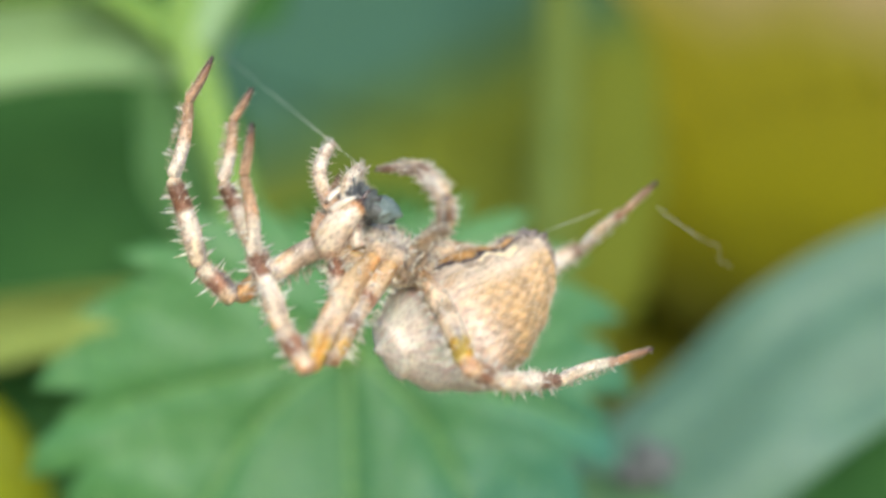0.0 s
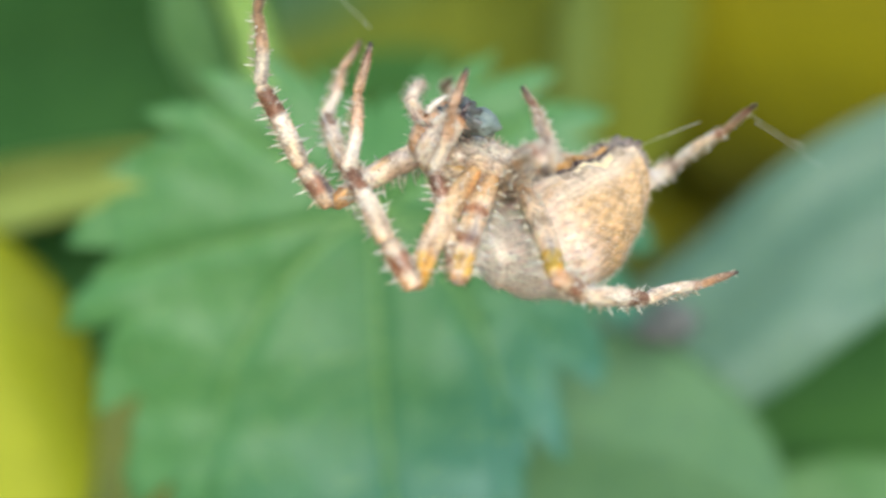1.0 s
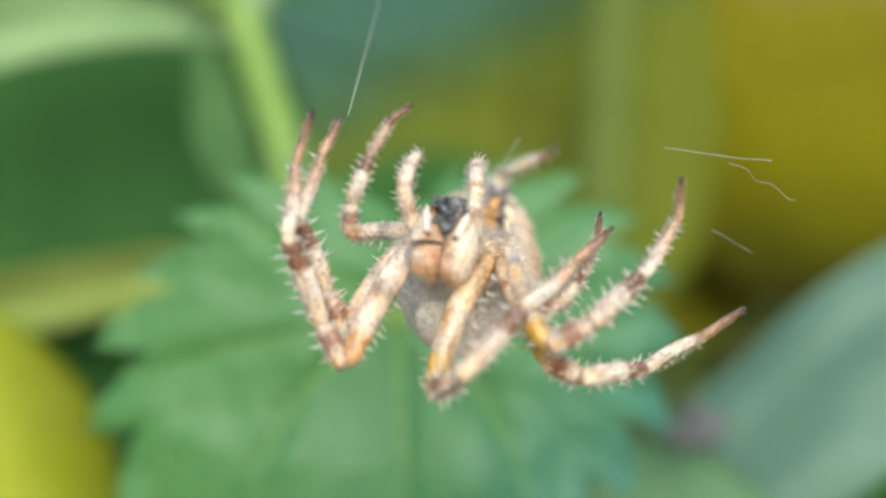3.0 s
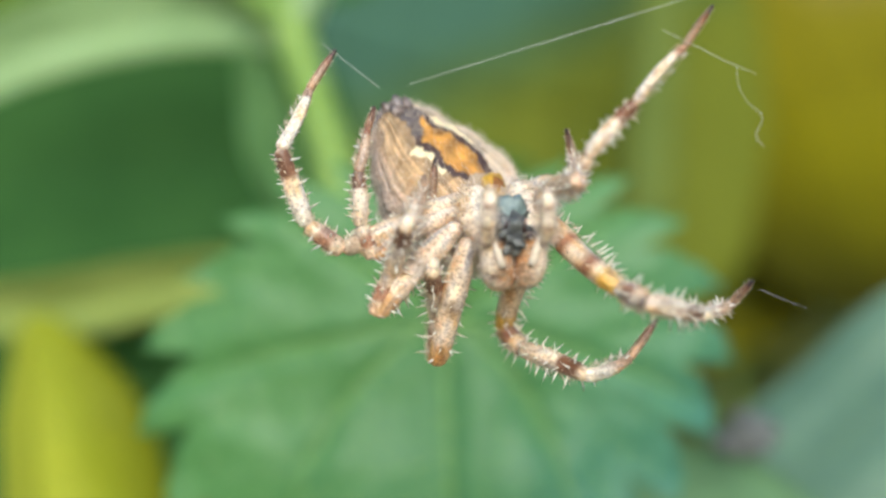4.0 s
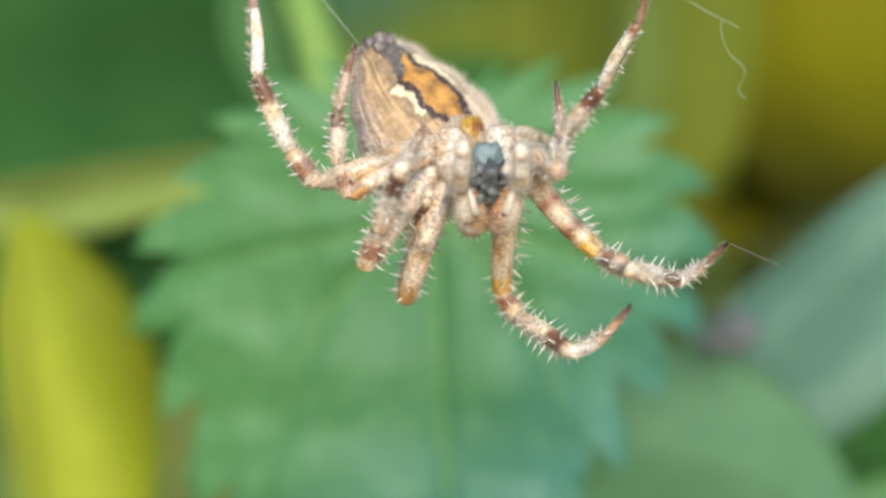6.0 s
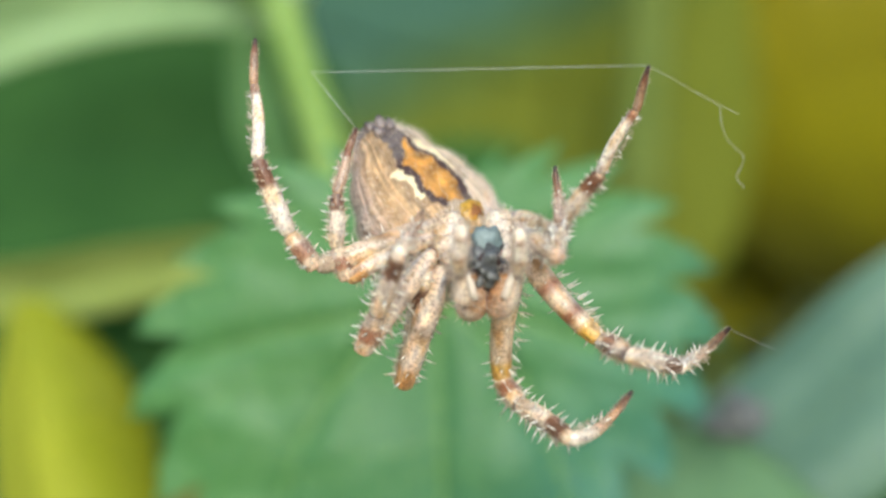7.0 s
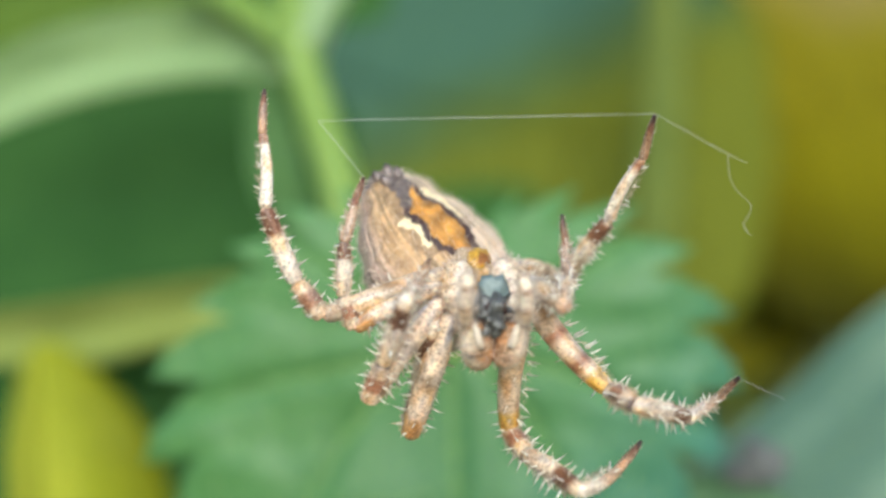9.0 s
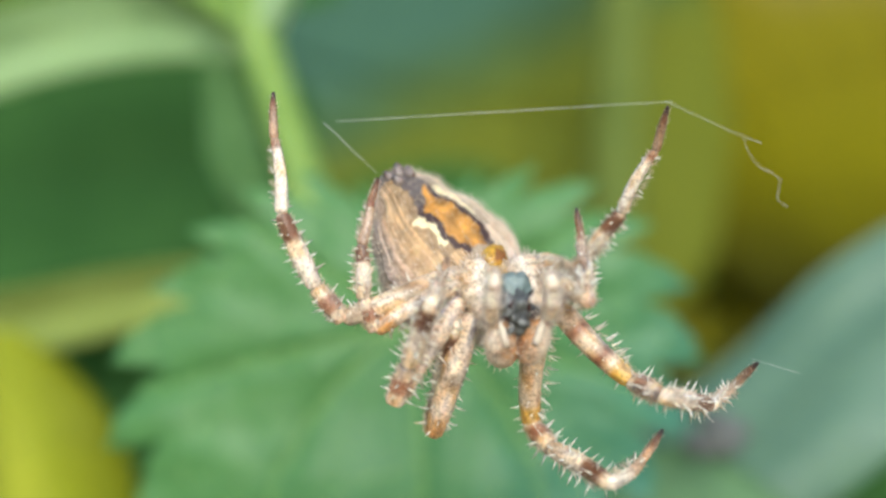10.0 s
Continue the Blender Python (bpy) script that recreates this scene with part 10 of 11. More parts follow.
    walk(LEGS["R3"]["tibia"], [
        (0.00, pose(0.00669, 0.00358, -0.00586, -9.5, -26.9, 79.4)),
        (0.15, pose(0.00728, 0.00318, -0.00441, -25.0, -24.6, 91.2)),
        (0.30, pose(0.00706, 0.00255, -0.00236, -39.1, -19.6, 101.8)),
        (0.50, pose(0.00706, 0.00255, -0.00236, -39.1, -19.6, 101.8)),
        (0.75, pose(0.00842, 0.00314, -0.00373, -26.5, -16.1, 106.2)),
        (1.00, pose(0.00803, 0.00344, -0.00366, -13.9, -13.5, 111.4)),
        (1.25, pose(0.00809, 0.00343, -0.00423, -12.4, -13.7, 110.5)),
        (1.50, pose(0.00663, 0.00239, -0.00336, -10.9, -13.9, 109.6)),
        (1.62, pose(0.00738, 0.00229, -0.00137, -19.8, -7.2, 141.0)),
        (1.75, pose(0.00819, 0.00218, 0.00079, -24.1, 3.9, 173.3)),
        (1.87, pose(0.00651, 0.00200, 0.00298, -20.2, 15.3, -156.8)),
        (2.00, pose(0.00469, 0.00181, 0.00535, -9.4, 23.5, -121.5)),
        (2.15, pose(0.00538, 0.00249, 0.00457, -26.1, 21.9, -130.3)),
        (2.30, pose(0.00591, 0.00316, 0.00353, -42.0, 18.0, -138.4)),
        (2.50, pose(0.00634, 0.00396, 0.00184, -61.5, 9.8, -147.3)),
        (2.60, pose(0.00601, 0.00417, 0.00200, -51.0, 1.3, -151.9)),
        (2.70, pose(0.00565, 0.00436, 0.00214, -40.1, -6.3, -158.1)),
        (2.80, pose(0.00571, 0.00447, 0.00203, -38.4, -6.4, -158.1)),
        (2.90, pose(0.00583, 0.00473, 0.00169, -33.8, -6.4, -158.2)),
        (3.00, pose(0.00593, 0.00503, 0.00111, -26.8, -6.5, -158.4)),
        (3.10, pose(0.00593, 0.00525, 0.00034, -18.3, -6.6, -158.6)),
        (3.20, pose(0.00576, 0.00530, -0.00058, -8.8, -6.7, -158.8)),
        (3.30, pose(0.00539, 0.00512, -0.00153, 1.1, -6.8, -159.1)),
        (3.40, pose(0.00488, 0.00474, -0.00238, 10.6, -6.8, -159.4)),
        (3.50, pose(0.00430, 0.00424, -0.00305, 19.1, -6.7, -159.6)),
        (3.60, pose(0.00378, 0.00375, -0.00350, 26.0, -6.6, -159.8)),
        (3.80, pose(0.00326, 0.00325, -0.00383, 32.4, -6.6, -160.0)),
        (4.00, pose(0.00328, 0.00338, -0.00373, 32.5, -6.6, -160.0)),
        (4.25, pose(0.00328, 0.00375, -0.00353, 33.0, -6.5, -160.0)),
        (4.50, pose(0.00326, 0.00401, -0.00342, 33.2, -6.5, -160.1)),
        (4.65, pose(0.00336, 0.00407, -0.00332, 33.7, -6.7, -159.7)),
        (4.80, pose(0.00346, 0.00413, -0.00323, 34.1, -7.0, -159.4)),
        (5.00, pose(0.00359, 0.00424, -0.00312, 34.7, -7.3, -158.9)),
        (10.00, pose(0.00359, 0.00424, -0.00312, 34.7, -7.3, -158.9)),
    ])
    walk(LEGS["R3"]["metatarsus"], [
        (0.00, pose(0.00388, 0.00433, -0.00629, 23.5, -26.9, 68.0)),
        (0.15, pose(0.00461, 0.00364, -0.00554, -3.6, -27.6, 70.1)),
        (0.30, pose(0.00470, 0.00269, -0.00410, -31.0, -27.5, 72.6)),
        (0.50, pose(0.00470, 0.00269, -0.00410, -31.0, -27.5, 72.6)),
        (0.75, pose(0.00580, 0.00276, -0.00498, -25.0, -22.0, 81.9)),
        (1.00, pose(0.00532, 0.00256, -0.00434, -18.5, -17.4, 91.6)),
        (1.25, pose(0.00535, 0.00256, -0.00484, -13.6, -17.6, 91.1)),
        (1.50, pose(0.00387, 0.00155, -0.00390, -8.7, -17.7, 90.5)),
        (1.62, pose(0.00583, 0.00057, -0.00222, -46.1, -19.7, 112.1)),
        (1.75, pose(0.00796, -0.00049, -0.00040, -83.7, -7.8, 131.4)),
        (1.87, pose(0.00762, -0.00003, 0.00215, -101.4, 22.1, 141.7)),
        (2.00, pose(0.00726, 0.00046, 0.00491, -122.2, 56.3, 141.6)),
        (2.15, pose(0.00770, 0.00116, 0.00337, -99.7, 45.1, 151.2)),
        (2.30, pose(0.00781, 0.00193, 0.00166, -83.4, 32.2, 153.8)),
        (2.50, pose(0.00747, 0.00301, -0.00070, -65.4, 14.0, 151.6)),
        (2.60, pose(0.00692, 0.00257, -0.00028, -67.9, 16.1, 152.6)),
        (2.70, pose(0.00630, 0.00220, 0.00026, -70.4, 18.2, 153.6)),
        (2.80, pose(0.00638, 0.00226, 0.00022, -68.7, 19.5, 154.0)),
        (2.90, pose(0.00656, 0.00239, 0.00006, -64.0, 22.9, 155.5)),
        (3.00, pose(0.00676, 0.00254, -0.00020, -56.6, 27.7, 158.1)),
        (3.10, pose(0.00685, 0.00262, -0.00058, -46.6, 33.3, 162.6)),
        (3.20, pose(0.00676, 0.00258, -0.00103, -34.0, 38.6, 169.3)),
        (3.30, pose(0.00644, 0.00238, -0.00147, -19.4, 42.8, 178.3)),
        (3.40, pose(0.00595, 0.00206, -0.00184, -3.7, 44.9, -171.3)),
        (3.50, pose(0.00538, 0.00168, -0.00209, 10.8, 44.9, -161.3)),
        (3.60, pose(0.00483, 0.00133, -0.00222, 22.2, 43.6, -153.5)),
        (3.80, pose(0.00428, 0.00098, -0.00227, 32.1, 41.4, -147.0)),
        (4.00, pose(0.00429, 0.00111, -0.00216, 28.1, 43.2, -151.1)),
        (4.25, pose(0.00429, 0.00150, -0.00194, 16.7, 46.9, -162.7)),
        (4.50, pose(0.00427, 0.00176, -0.00182, 9.5, 48.1, -170.1)),
        (4.65, pose(0.00438, 0.00184, -0.00171, 6.9, 48.2, -171.4)),
        (4.80, pose(0.00450, 0.00193, -0.00160, 4.3, 48.3, -172.7)),
        (5.00, pose(0.00465, 0.00206, -0.00146, 0.8, 48.4, -174.5)),
        (10.00, pose(0.00465, 0.00206, -0.00146, 0.8, 48.4, -174.5)),
    ])
    walk(LEGS["R3"]["tarsus"], [
        (0.00, pose(0.00163, 0.00476, -0.00542, 30.1, -20.0, 53.6)),
        (0.15, pose(0.00233, 0.00454, -0.00567, 6.4, -21.3, 56.1)),
        (0.30, pose(0.00286, 0.00388, -0.00522, -17.6, -21.6, 59.3)),
        (0.50, pose(0.00286, 0.00388, -0.00522, -17.6, -21.6, 59.3)),
        (0.75, pose(0.00365, 0.00345, -0.00595, -21.2, -20.9, 61.8)),
        (1.00, pose(0.00298, 0.00273, -0.00508, -24.8, -20.0, 64.2)),
        (1.25, pose(0.00296, 0.00269, -0.00539, -22.9, -18.6, 67.3)),
        (1.50, pose(0.00144, 0.00164, -0.00425, -20.9, -17.3, 70.5)),
        (1.62, pose(0.00437, 0.00065, -0.00356, -50.9, -14.4, 88.9)),
        (1.75, pose(0.00754, -0.00042, -0.00282, -80.1, -2.1, 104.1)),
        (1.87, pose(0.00845, -0.00002, 0.00034, -96.9, 21.0, 113.3)),
        (2.00, pose(0.00943, 0.00041, 0.00376, -115.6, 47.7, 115.4)),
        (2.15, pose(0.00940, 0.00069, 0.00166, -105.1, 32.9, 123.6)),
        (2.30, pose(0.00885, 0.00110, -0.00041, -98.3, 17.3, 127.9)),
        (2.50, pose(0.00746, 0.00186, -0.00287, -91.8, -4.0, 131.0)),
        (2.60, pose(0.00706, 0.00146, -0.00247, -91.9, -2.3, 131.0)),
        (2.70, pose(0.00658, 0.00114, -0.00193, -92.1, -0.7, 130.9)),
        (2.80, pose(0.00667, 0.00112, -0.00194, -91.5, -0.6, 130.9)),
        (2.90, pose(0.00690, 0.00105, -0.00197, -89.9, -0.3, 130.9)),
        (3.00, pose(0.00714, 0.00093, -0.00202, -87.6, 0.1, 130.9)),
        (3.10, pose(0.00728, 0.00071, -0.00207, -84.6, 0.6, 130.9)),
        (3.20, pose(0.00722, 0.00042, -0.00210, -81.4, 1.1, 131.0)),
        (3.30, pose(0.00693, 0.00005, -0.00207, -78.0, 1.7, 131.0)),
        (3.40, pose(0.00644, -0.00034, -0.00196, -74.7, 2.2, 131.2)),
        (3.50, pose(0.00584, -0.00071, -0.00177, -71.8, 2.7, 131.3)),
        (3.60, pose(0.00527, -0.00099, -0.00155, -69.4, 3.1, 131.4)),
        (3.80, pose(0.00469, -0.00124, -0.00129, -67.3, 3.4, 131.5)),
        (4.00, pose(0.00465, -0.00117, -0.00132, -63.6, 8.7, 133.8)),
        (4.25, pose(0.00450, -0.00090, -0.00146, -52.9, 21.8, 140.8)),
        (4.50, pose(0.00439, -0.00068, -0.00155, -45.6, 28.5, 146.6)),
        (4.65, pose(0.00453, -0.00060, -0.00151, -45.8, 28.6, 146.7)),
        (4.80, pose(0.00467, -0.00052, -0.00148, -46.0, 28.6, 146.8)),
        (5.00, pose(0.00486, -0.00038, -0.00144, -46.2, 28.7, 146.9)),
        (10.00, pose(0.00486, -0.00038, -0.00144, -46.2, 28.7, 146.9)),
    ])
    walk(LEGS["R4"]["femur"], [
        (0.00, pose(0.00190, 0.00090, -0.00070, 95.5, 76.2, -6.3)),
        (0.15, pose(0.00190, 0.00090, -0.00070, 91.5, 75.0, -6.7)),
        (0.30, pose(0.00190, 0.00090, -0.00070, 87.7, 73.8, -6.8)),
        (0.50, pose(0.00190, 0.00090, -0.00070, 87.7, 73.8, -6.8)),
        (0.75, pose(0.00190, 0.00090, -0.00070, 87.1, 75.2, -7.0)),
        (1.00, pose(0.00190, 0.00090, -0.00070, 86.3, 76.6, -7.3)),
        (1.25, pose(0.00190, 0.00090, -0.00070, 88.7, 74.3, -6.8)),
        (1.50, pose(0.00190, 0.00090, -0.00070, 90.6, 72.0, -6.6)),
        (1.75, pose(0.00190, 0.00090, -0.00070, 88.8, 70.0, -6.7)),
        (2.00, pose(0.00190, 0.00090, -0.00070, 87.2, 68.0, -6.6)),
        (2.15, pose(0.00190, 0.00090, -0.00070, 75.6, 61.7, -5.9)),
        (2.30, pose(0.00190, 0.00090, -0.00070, 65.9, 55.4, -3.1)),
        (2.50, pose(0.00190, 0.00090, -0.00070, 54.1, 47.0, 2.3)),
        (2.60, pose(0.00190, 0.00090, -0.00070, 52.2, 44.9, 4.4)),
        (2.70, pose(0.00190, 0.00090, -0.00070, 50.2, 42.8, 6.6)),
        (2.80, pose(0.00190, 0.00090, -0.00070, 52.1, 42.7, 6.7)),
        (2.90, pose(0.00190, 0.00090, -0.00070, 57.3, 42.3, 7.1)),
        (3.00, pose(0.00190, 0.00090, -0.00070, 65.0, 41.8, 7.6)),
        (3.10, pose(0.00190, 0.00090, -0.00070, 74.3, 41.0, 8.1)),
        (3.20, pose(0.00190, 0.00090, -0.00070, 84.7, 40.0, 8.5)),
        (3.30, pose(0.00190, 0.00090, -0.00070, 95.2, 39.0, 8.6)),
        (3.40, pose(0.00190, 0.00090, -0.00070, 105.2, 37.9, 8.5)),
        (3.50, pose(0.00190, 0.00090, -0.00070, 114.1, 37.0, 8.2)),
        (3.60, pose(0.00190, 0.00090, -0.00070, 121.2, 36.3, 7.8)),
        (3.80, pose(0.00190, 0.00090, -0.00070, 127.6, 35.7, 7.3)),
        (4.00, pose(0.00190, 0.00090, -0.00070, 125.8, 35.0, 6.7)),
        (4.25, pose(0.00190, 0.00090, -0.00070, 121.3, 33.1, 5.1)),
        (4.50, pose(0.00190, 0.00090, -0.00070, 118.8, 32.0, 4.3)),
        (4.65, pose(0.00190, 0.00090, -0.00070, 117.9, 32.7, 4.7)),
        (4.80, pose(0.00190, 0.00090, -0.00070, 117.1, 33.4, 5.2)),
        (5.00, pose(0.00190, 0.00090, -0.00070, 115.9, 34.4, 5.8)),
        (10.00, pose(0.00190, 0.00090, -0.00070, 115.9, 34.4, 5.8)),
    ])
    walk(LEGS["R4"]["patella"], [
        (0.00, pose(0.00873, -0.00054, 0.00101, 138.0, 71.3, -48.7)),
        (0.15, pose(0.00877, -0.00009, 0.00116, 138.0, 70.0, -52.5)),
        (0.30, pose(0.00878, 0.00036, 0.00130, 138.4, 68.8, -56.1)),
        (0.50, pose(0.00878, 0.00036, 0.00130, 138.4, 68.8, -56.1)),
        (0.75, pose(0.00883, 0.00041, 0.00113, 134.3, 69.2, -55.1)),
        (1.00, pose(0.00887, 0.00046, 0.00096, 130.2, 69.5, -54.1)),
        (1.25, pose(0.00878, 0.00025, 0.00124, 134.4, 69.6, -53.9)),
        (1.50, pose(0.00868, 0.00004, 0.00152, 138.5, 69.7, -53.6)),
        (1.75, pose(0.00862, 0.00026, 0.00175, 172.6, 68.9, 35.3)),
        (2.00, pose(0.00855, 0.00049, 0.00198, -164.7, 47.3, 108.8)),
        (2.15, pose(0.00818, 0.00204, 0.00260, -174.4, 46.9, 110.5)),
        (2.30, pose(0.00744, 0.00354, 0.00303, 175.9, 46.8, 112.3)),
        (2.50, pose(0.00599, 0.00528, 0.00326, 163.1, 46.9, 114.7)),
        (2.60, pose(0.00555, 0.00560, 0.00332, 159.0, 46.7, 113.7)),
        (2.70, pose(0.00510, 0.00589, 0.00335, 155.0, 46.4, 112.7)),
        (2.80, pose(0.00520, 0.00573, 0.00346, 157.2, 46.4, 112.5)),
        (2.90, pose(0.00546, 0.00525, 0.00377, 163.5, 46.3, 112.2)),
        (3.00, pose(0.00579, 0.00449, 0.00415, 172.8, 46.2, 111.7)),
        (3.10, pose(0.00611, 0.00346, 0.00452, -175.7, 46.1, 111.1)),
        (3.20, pose(0.00635, 0.00224, 0.00478, -162.9, 46.1, 110.3)),
        (3.30, pose(0.00644, 0.00093, 0.00486, -149.7, 46.3, 109.5)),
        (3.40, pose(0.00639, -0.00033, 0.00477, -136.9, 46.6, 108.8)),
        (3.50, pose(0.00623, -0.00144, 0.00453, -125.3, 46.9, 108.3)),
        (3.60, pose(0.00601, -0.00229, 0.00425, -115.9, 47.3, 107.9)),
        (3.80, pose(0.00576, -0.00302, 0.00392, -107.3, 47.6, 107.7)),
        (4.00, pose(0.00571, -0.00288, 0.00407, -103.9, 37.7, 111.5)),
        (4.25, pose(0.00557, -0.00251, 0.00444, -99.4, 11.6, 117.8)),
        (4.50, pose(0.00548, -0.00230, 0.00464, -98.2, -3.4, 120.3)),
        (4.65, pose(0.00559, -0.00217, 0.00464, -98.7, -5.4, 120.6)),
        (4.80, pose(0.00570, -0.00204, 0.00464, -99.2, -7.5, 120.9)),
        (5.00, pose(0.00584, -0.00186, 0.00463, -99.9, -10.2, 121.4)),
        (10.00, pose(0.00584, -0.00186, 0.00463, -99.9, -10.2, 121.4)),
    ])
    walk(LEGS["R4"]["tibia"], [
        (0.00, pose(0.00841, -0.00276, 0.00150, -143.7, 73.3, 16.4)),
        (0.15, pose(0.00829, -0.00227, 0.00168, -145.8, 73.3, 16.4)),
        (0.30, pose(0.00815, -0.00178, 0.00185, -147.9, 73.3, 16.4)),
        (0.50, pose(0.00815, -0.00178, 0.00185, -147.9, 73.3, 16.4)),
        (0.75, pose(0.00839, -0.00176, 0.00171, -150.3, 73.6, 14.6)),
        (1.00, pose(0.00864, -0.00174, 0.00157, -152.7, 73.9, 12.7)),
        (1.25, pose(0.00839, -0.00194, 0.00181, -154.0, 74.4, 9.5)),
        (1.50, pose(0.00813, -0.00213, 0.00205, -155.5, 74.8, 6.1)),
        (1.75, pose(0.01016, -0.00144, 0.00186, -144.8, 72.5, 19.4)),
        (2.00, pose(0.01079, 0.00078, 0.00157, -137.1, 69.7, 29.7)),
        (2.15, pose(0.01037, 0.00269, 0.00245, -148.3, 69.0, 31.7)),
        (2.30, pose(0.00952, 0.00451, 0.00314, -159.3, 68.5, 34.0)),
        (2.50, pose(0.00778, 0.00664, 0.00372, -173.5, 68.0, 37.4)),
        (2.60, pose(0.00728, 0.00701, 0.00388, 177.0, 68.1, 32.3)),
        (2.70, pose(0.00675, 0.00734, 0.00402, 167.5, 67.9, 27.2)),
        (2.80, pose(0.00691, 0.00714, 0.00408, 170.1, 68.1, 30.2)),
        (2.90, pose(0.00732, 0.00652, 0.00422, 177.6, 68.5, 38.5)),
        (3.00, pose(0.00783, 0.00552, 0.00435, -171.2, 68.2, 51.0)),
        (3.10, pose(0.00830, 0.00417, 0.00440, -158.4, 66.7, 65.4)),
        (3.20, pose(0.00858, 0.00254, 0.00431, -146.8, 63.7, 78.8)),
        (3.30, pose(0.00859, 0.00080, 0.00406, -137.7, 59.6, 89.8)),
        (3.40, pose(0.00835, -0.00087, 0.00369, -131.3, 55.0, 98.0)),
        (3.50, pose(0.00792, -0.00232, 0.00325, -127.1, 50.6, 103.9)),
        (3.60, pose(0.00743, -0.00342, 0.00285, -124.4, 46.8, 108.0)),
        (3.80, pose(0.00690, -0.00436, 0.00244, -122.5, 43.3, 111.3)),
        (4.00, pose(0.00672, -0.00395, 0.00230, -121.3, 43.7, 111.0)),
        (4.25, pose(0.00612, -0.00274, 0.00222, -118.3, 44.6, 110.2)),
        (4.50, pose(0.00570, -0.00201, 0.00237, -116.6, 45.2, 109.7)),
        (4.65, pose(0.00579, -0.00180, 0.00238, -111.8, 36.0, 115.3)),
        (4.80, pose(0.00587, -0.00159, 0.00239, -108.5, 26.5, 119.5)),
        (5.00, pose(0.00597, -0.00131, 0.00240, -105.6, 13.7, 123.9)),
        (10.00, pose(0.00597, -0.00131, 0.00240, -105.6, 13.7, 123.9)),
    ])
    walk(LEGS["R4"]["metatarsus"], [
        (0.00, pose(0.00702, -0.00684, 0.00076, -118.8, 62.4, 36.2)),
        (0.15, pose(0.00705, -0.00641, 0.00098, -121.4, 64.3, 33.8)),
        (0.30, pose(0.00705, -0.00596, 0.00118, -124.4, 66.1, 31.1)),
        (0.50, pose(0.00705, -0.00596, 0.00118, -124.4, 66.1, 31.1)),
        (0.75, pose(0.00733, -0.00596, 0.00110, -126.5, 67.0, 29.4)),
        (1.00, pose(0.00761, -0.00595, 0.00102, -128.7, 67.9, 27.7)),
        (1.25, pose(0.00722, -0.00612, 0.00130, -125.2, 63.4, 35.4)),
        (1.50, pose(0.00682, -0.00628, 0.00157, -123.3, 58.7, 41.6)),
        (1.75, pose(0.00908, -0.00561, 0.00110, -121.5, 59.6, 40.4)),
        (2.00, pose(0.00995, -0.00339, 0.00054, -119.7, 60.5, 39.2)),
        (2.15, pose(0.01050, -0.00160, 0.00162, -128.2, 56.9, 43.0)),
        (2.30, pose(0.01061, 0.00032, 0.00257, -136.3, 53.5, 47.3)),
        (2.50, pose(0.01006, 0.00291, 0.00354, -146.7, 49.4, 53.7)),
        (2.60, pose(0.00979, 0.00343, 0.00397, -151.1, 48.9, 54.8)),
        (2.70, pose(0.00949, 0.00395, 0.00437, -155.5, 48.4, 56.0)),
        (2.80, pose(0.00968, 0.00376, 0.00436, -154.6, 48.1, 57.1)),
        (2.90, pose(0.01017, 0.00321, 0.00429, -152.3, 47.1, 60.1)),
        (3.00, pose(0.01080, 0.00232, 0.00410, -149.2, 45.4, 64.4)),
        (3.10, pose(0.01138, 0.00113, 0.00377, -145.6, 43.1, 69.4)),
        (3.20, pose(0.01175, -0.00027, 0.00325, -142.1, 40.4, 74.5)),
        (3.30, pose(0.01182, -0.00175, 0.00257, -139.0, 37.3, 79.3)),
        (3.40, pose(0.01158, -0.00313, 0.00180, -136.4, 34.1, 83.6)),
        (3.50, pose(0.01112, -0.00430, 0.00104, -134.4, 31.2, 87.1)),
        (3.60, pose(0.01060, -0.00516, 0.00038, -133.0, 28.7, 89.9)),
        (3.80, pose(0.01000, -0.00586, -0.00024, -131.8, 26.4, 92.2)),
        (4.00, pose(0.00977, -0.00554, -0.00040, -130.7, 27.3, 91.4)),
        (4.25, pose(0.00900, -0.00457, -0.00052, -127.8, 29.5, 89.2)),
        (4.50, pose(0.00848, -0.00396, -0.00039, -126.1, 30.8, 88.0)),
        (4.65, pose(0.00828, -0.00326, -0.00091, -120.5, 27.4, 90.7)),
        (4.80, pose(0.00799, -0.00252, -0.00132, -115.2, 23.8, 93.0)),
        (5.00, pose(0.00750, -0.00148, -0.00169, -108.7, 18.8, 95.5)),
        (10.00, pose(0.00750, -0.00148, -0.00169, -108.7, 18.8, 95.5)),
    ])
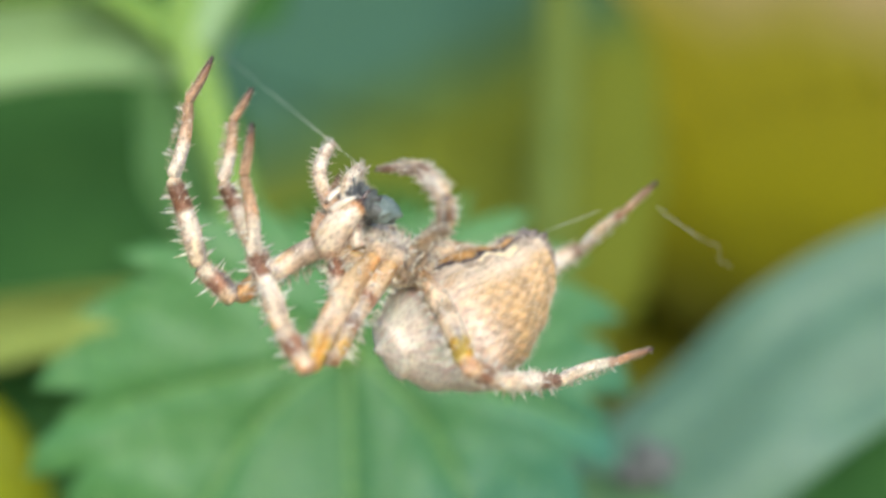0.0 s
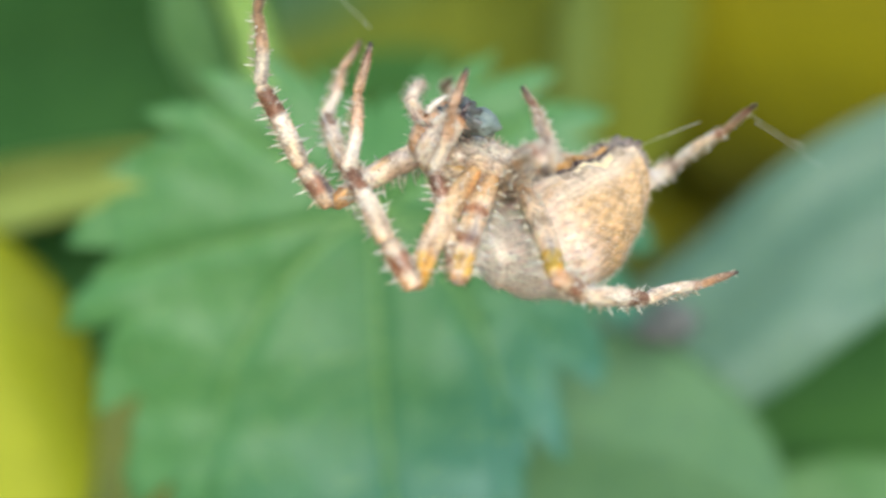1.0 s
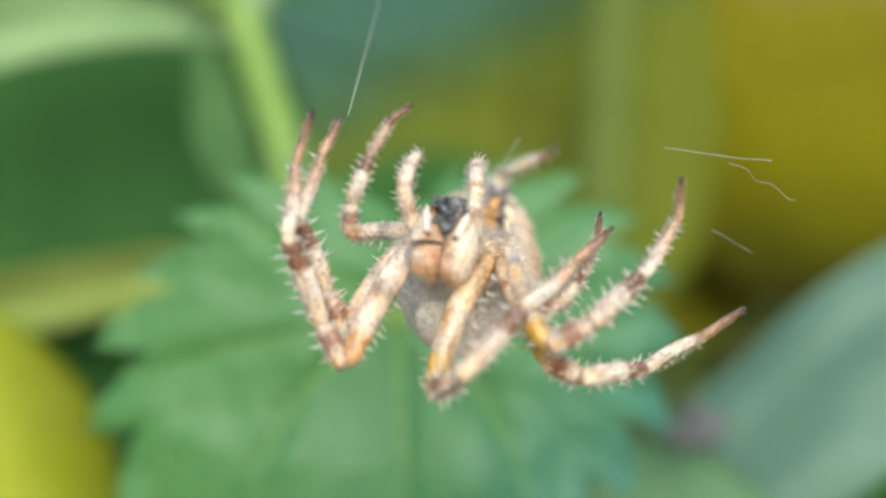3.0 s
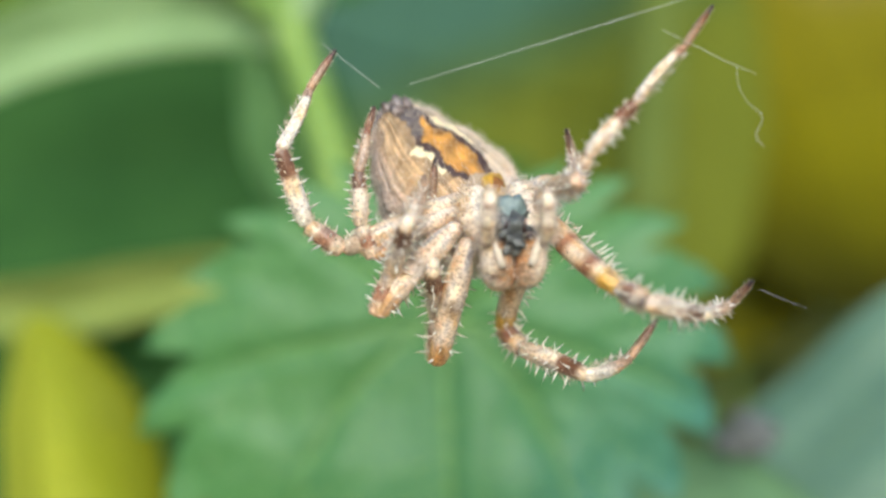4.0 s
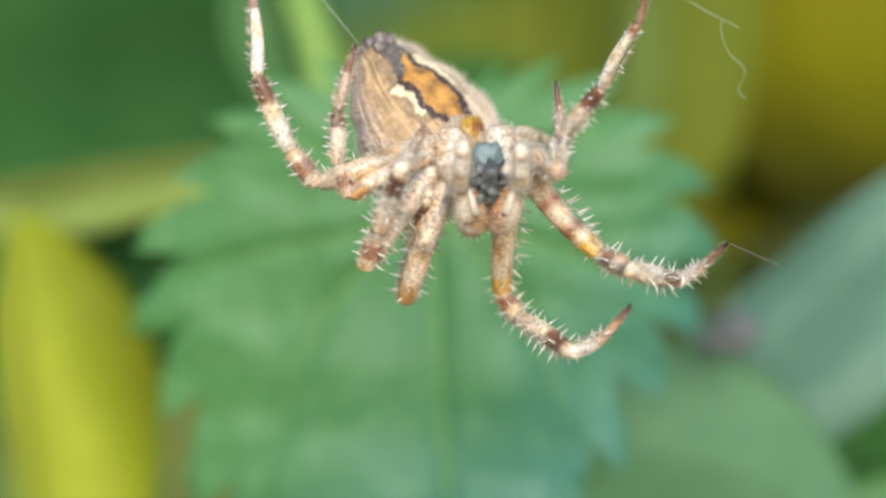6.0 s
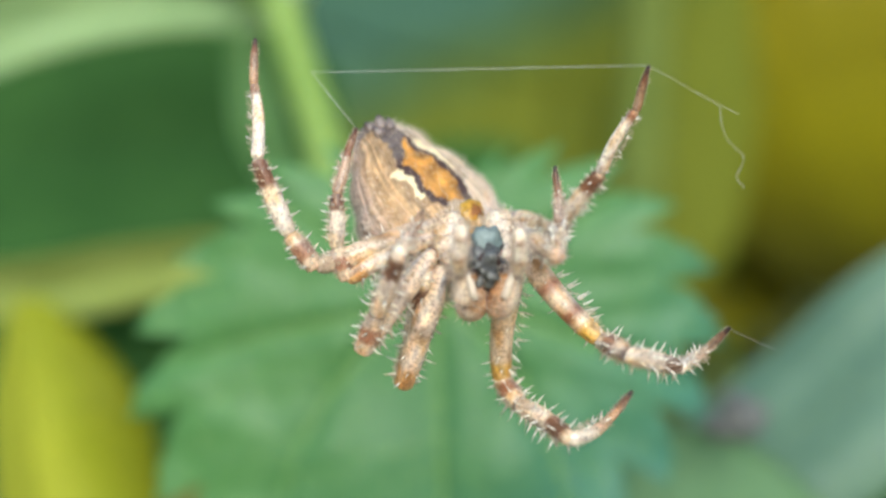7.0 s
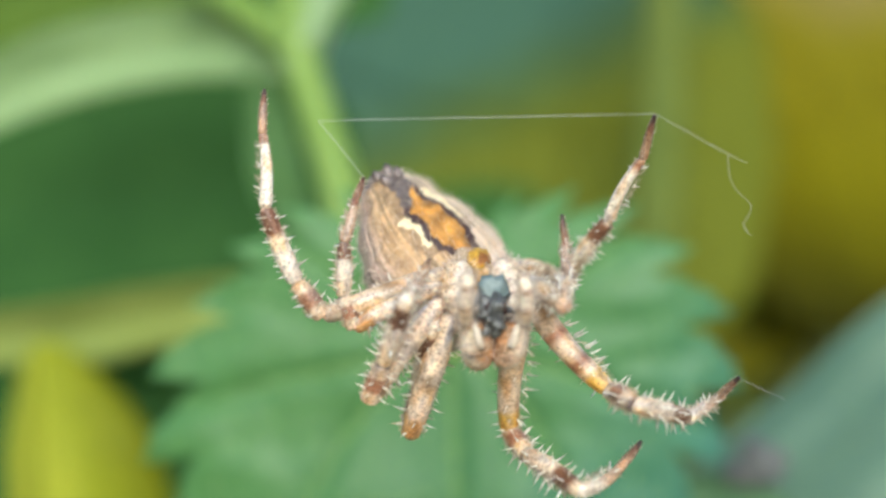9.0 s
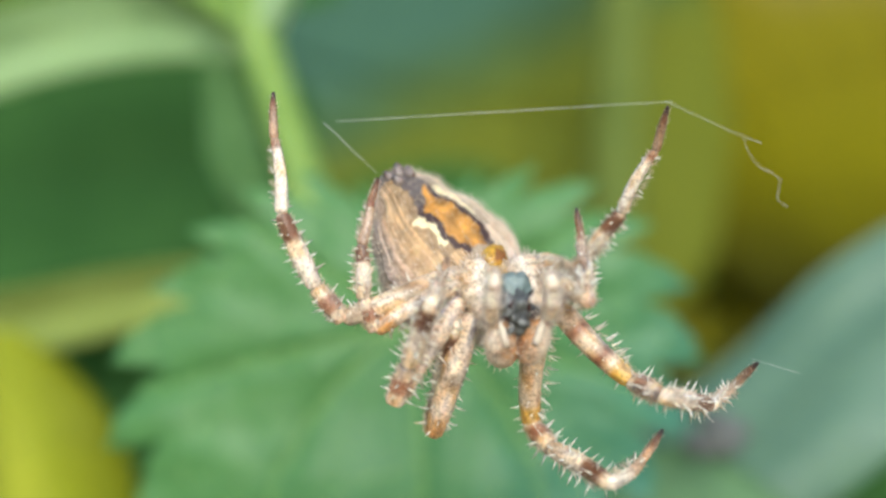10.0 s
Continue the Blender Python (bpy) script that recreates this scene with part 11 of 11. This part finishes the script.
    walk(LEGS["R4"]["tarsus"], [
        (0.00, pose(0.00556, -0.01046, -0.00098, -117.0, 60.2, 39.8)),
        (0.15, pose(0.00556, -0.01009, -0.00061, -115.4, 55.2, 44.2)),
        (0.30, pose(0.00554, -0.00969, -0.00024, -114.7, 50.2, 47.9)),
        (0.50, pose(0.00554, -0.00969, -0.00024, -114.7, 50.2, 47.9)),
        (0.75, pose(0.00583, -0.00973, -0.00024, -116.4, 54.5, 44.5)),
        (1.00, pose(0.00611, -0.00976, -0.00024, -118.9, 58.7, 40.4)),
        (1.25, pose(0.00610, -0.00994, -0.00027, -115.6, 56.4, 42.7)),
        (1.50, pose(0.00609, -0.01006, -0.00029, -112.6, 54.1, 44.6)),
        (1.75, pose(0.00813, -0.00935, -0.00074, -112.2, 57.6, 41.8)),
        (2.00, pose(0.00878, -0.00707, -0.00129, -112.0, 61.1, 38.8)),
        (2.15, pose(0.01024, -0.00545, -0.00021, -118.3, 50.1, 45.6)),
        (2.30, pose(0.01127, -0.00352, 0.00081, -124.7, 39.4, 52.8)),
        (2.50, pose(0.01188, -0.00064, 0.00201, -134.3, 25.6, 63.0)),
        (2.60, pose(0.01196, 0.00000, 0.00261, -134.8, 13.7, 74.5)),
        (2.70, pose(0.01197, 0.00067, 0.00320, -137.4, 2.1, 85.7)),
        (2.80, pose(0.01218, 0.00052, 0.00313, -137.1, 2.2, 85.5)),
        (2.90, pose(0.01273, 0.00007, 0.00293, -136.4, 2.7, 85.0)),
        (3.00, pose(0.01344, -0.00067, 0.00257, -135.2, 3.5, 84.2)),
        (3.10, pose(0.01410, -0.00166, 0.00200, -133.8, 4.4, 83.2)),
        (3.20, pose(0.01455, -0.00281, 0.00125, -132.2, 5.5, 82.2)),
        (3.30, pose(0.01467, -0.00402, 0.00034, -130.6, 6.7, 81.1)),
        (3.40, pose(0.01447, -0.00513, -0.00064, -129.0, 7.8, 80.1)),
        (3.50, pose(0.01404, -0.00603, -0.00157, -127.6, 8.9, 79.3)),
        (3.60, pose(0.01351, -0.00667, -0.00236, -126.5, 9.7, 78.6)),
        (3.80, pose(0.01291, -0.00717, -0.00310, -125.5, 10.5, 78.0)),
        (4.00, pose(0.01259, -0.00696, -0.00328, -125.7, 12.7, 76.4)),
        (4.25, pose(0.01159, -0.00627, -0.00346, -126.3, 18.0, 72.4)),
        (4.50, pose(0.01094, -0.00582, -0.00335, -126.8, 21.1, 69.9)),
        (4.65, pose(0.01047, -0.00493, -0.00418, -118.1, 18.8, 71.8)),
        (4.80, pose(0.00989, -0.00398, -0.00486, -109.7, 16.2, 73.2)),
        (5.00, pose(0.00899, -0.00264, -0.00553, -98.6, 12.5, 74.5)),
        (10.00, pose(0.00899, -0.00264, -0.00553, -98.6, 12.5, 74.5)),
    ])


motions()
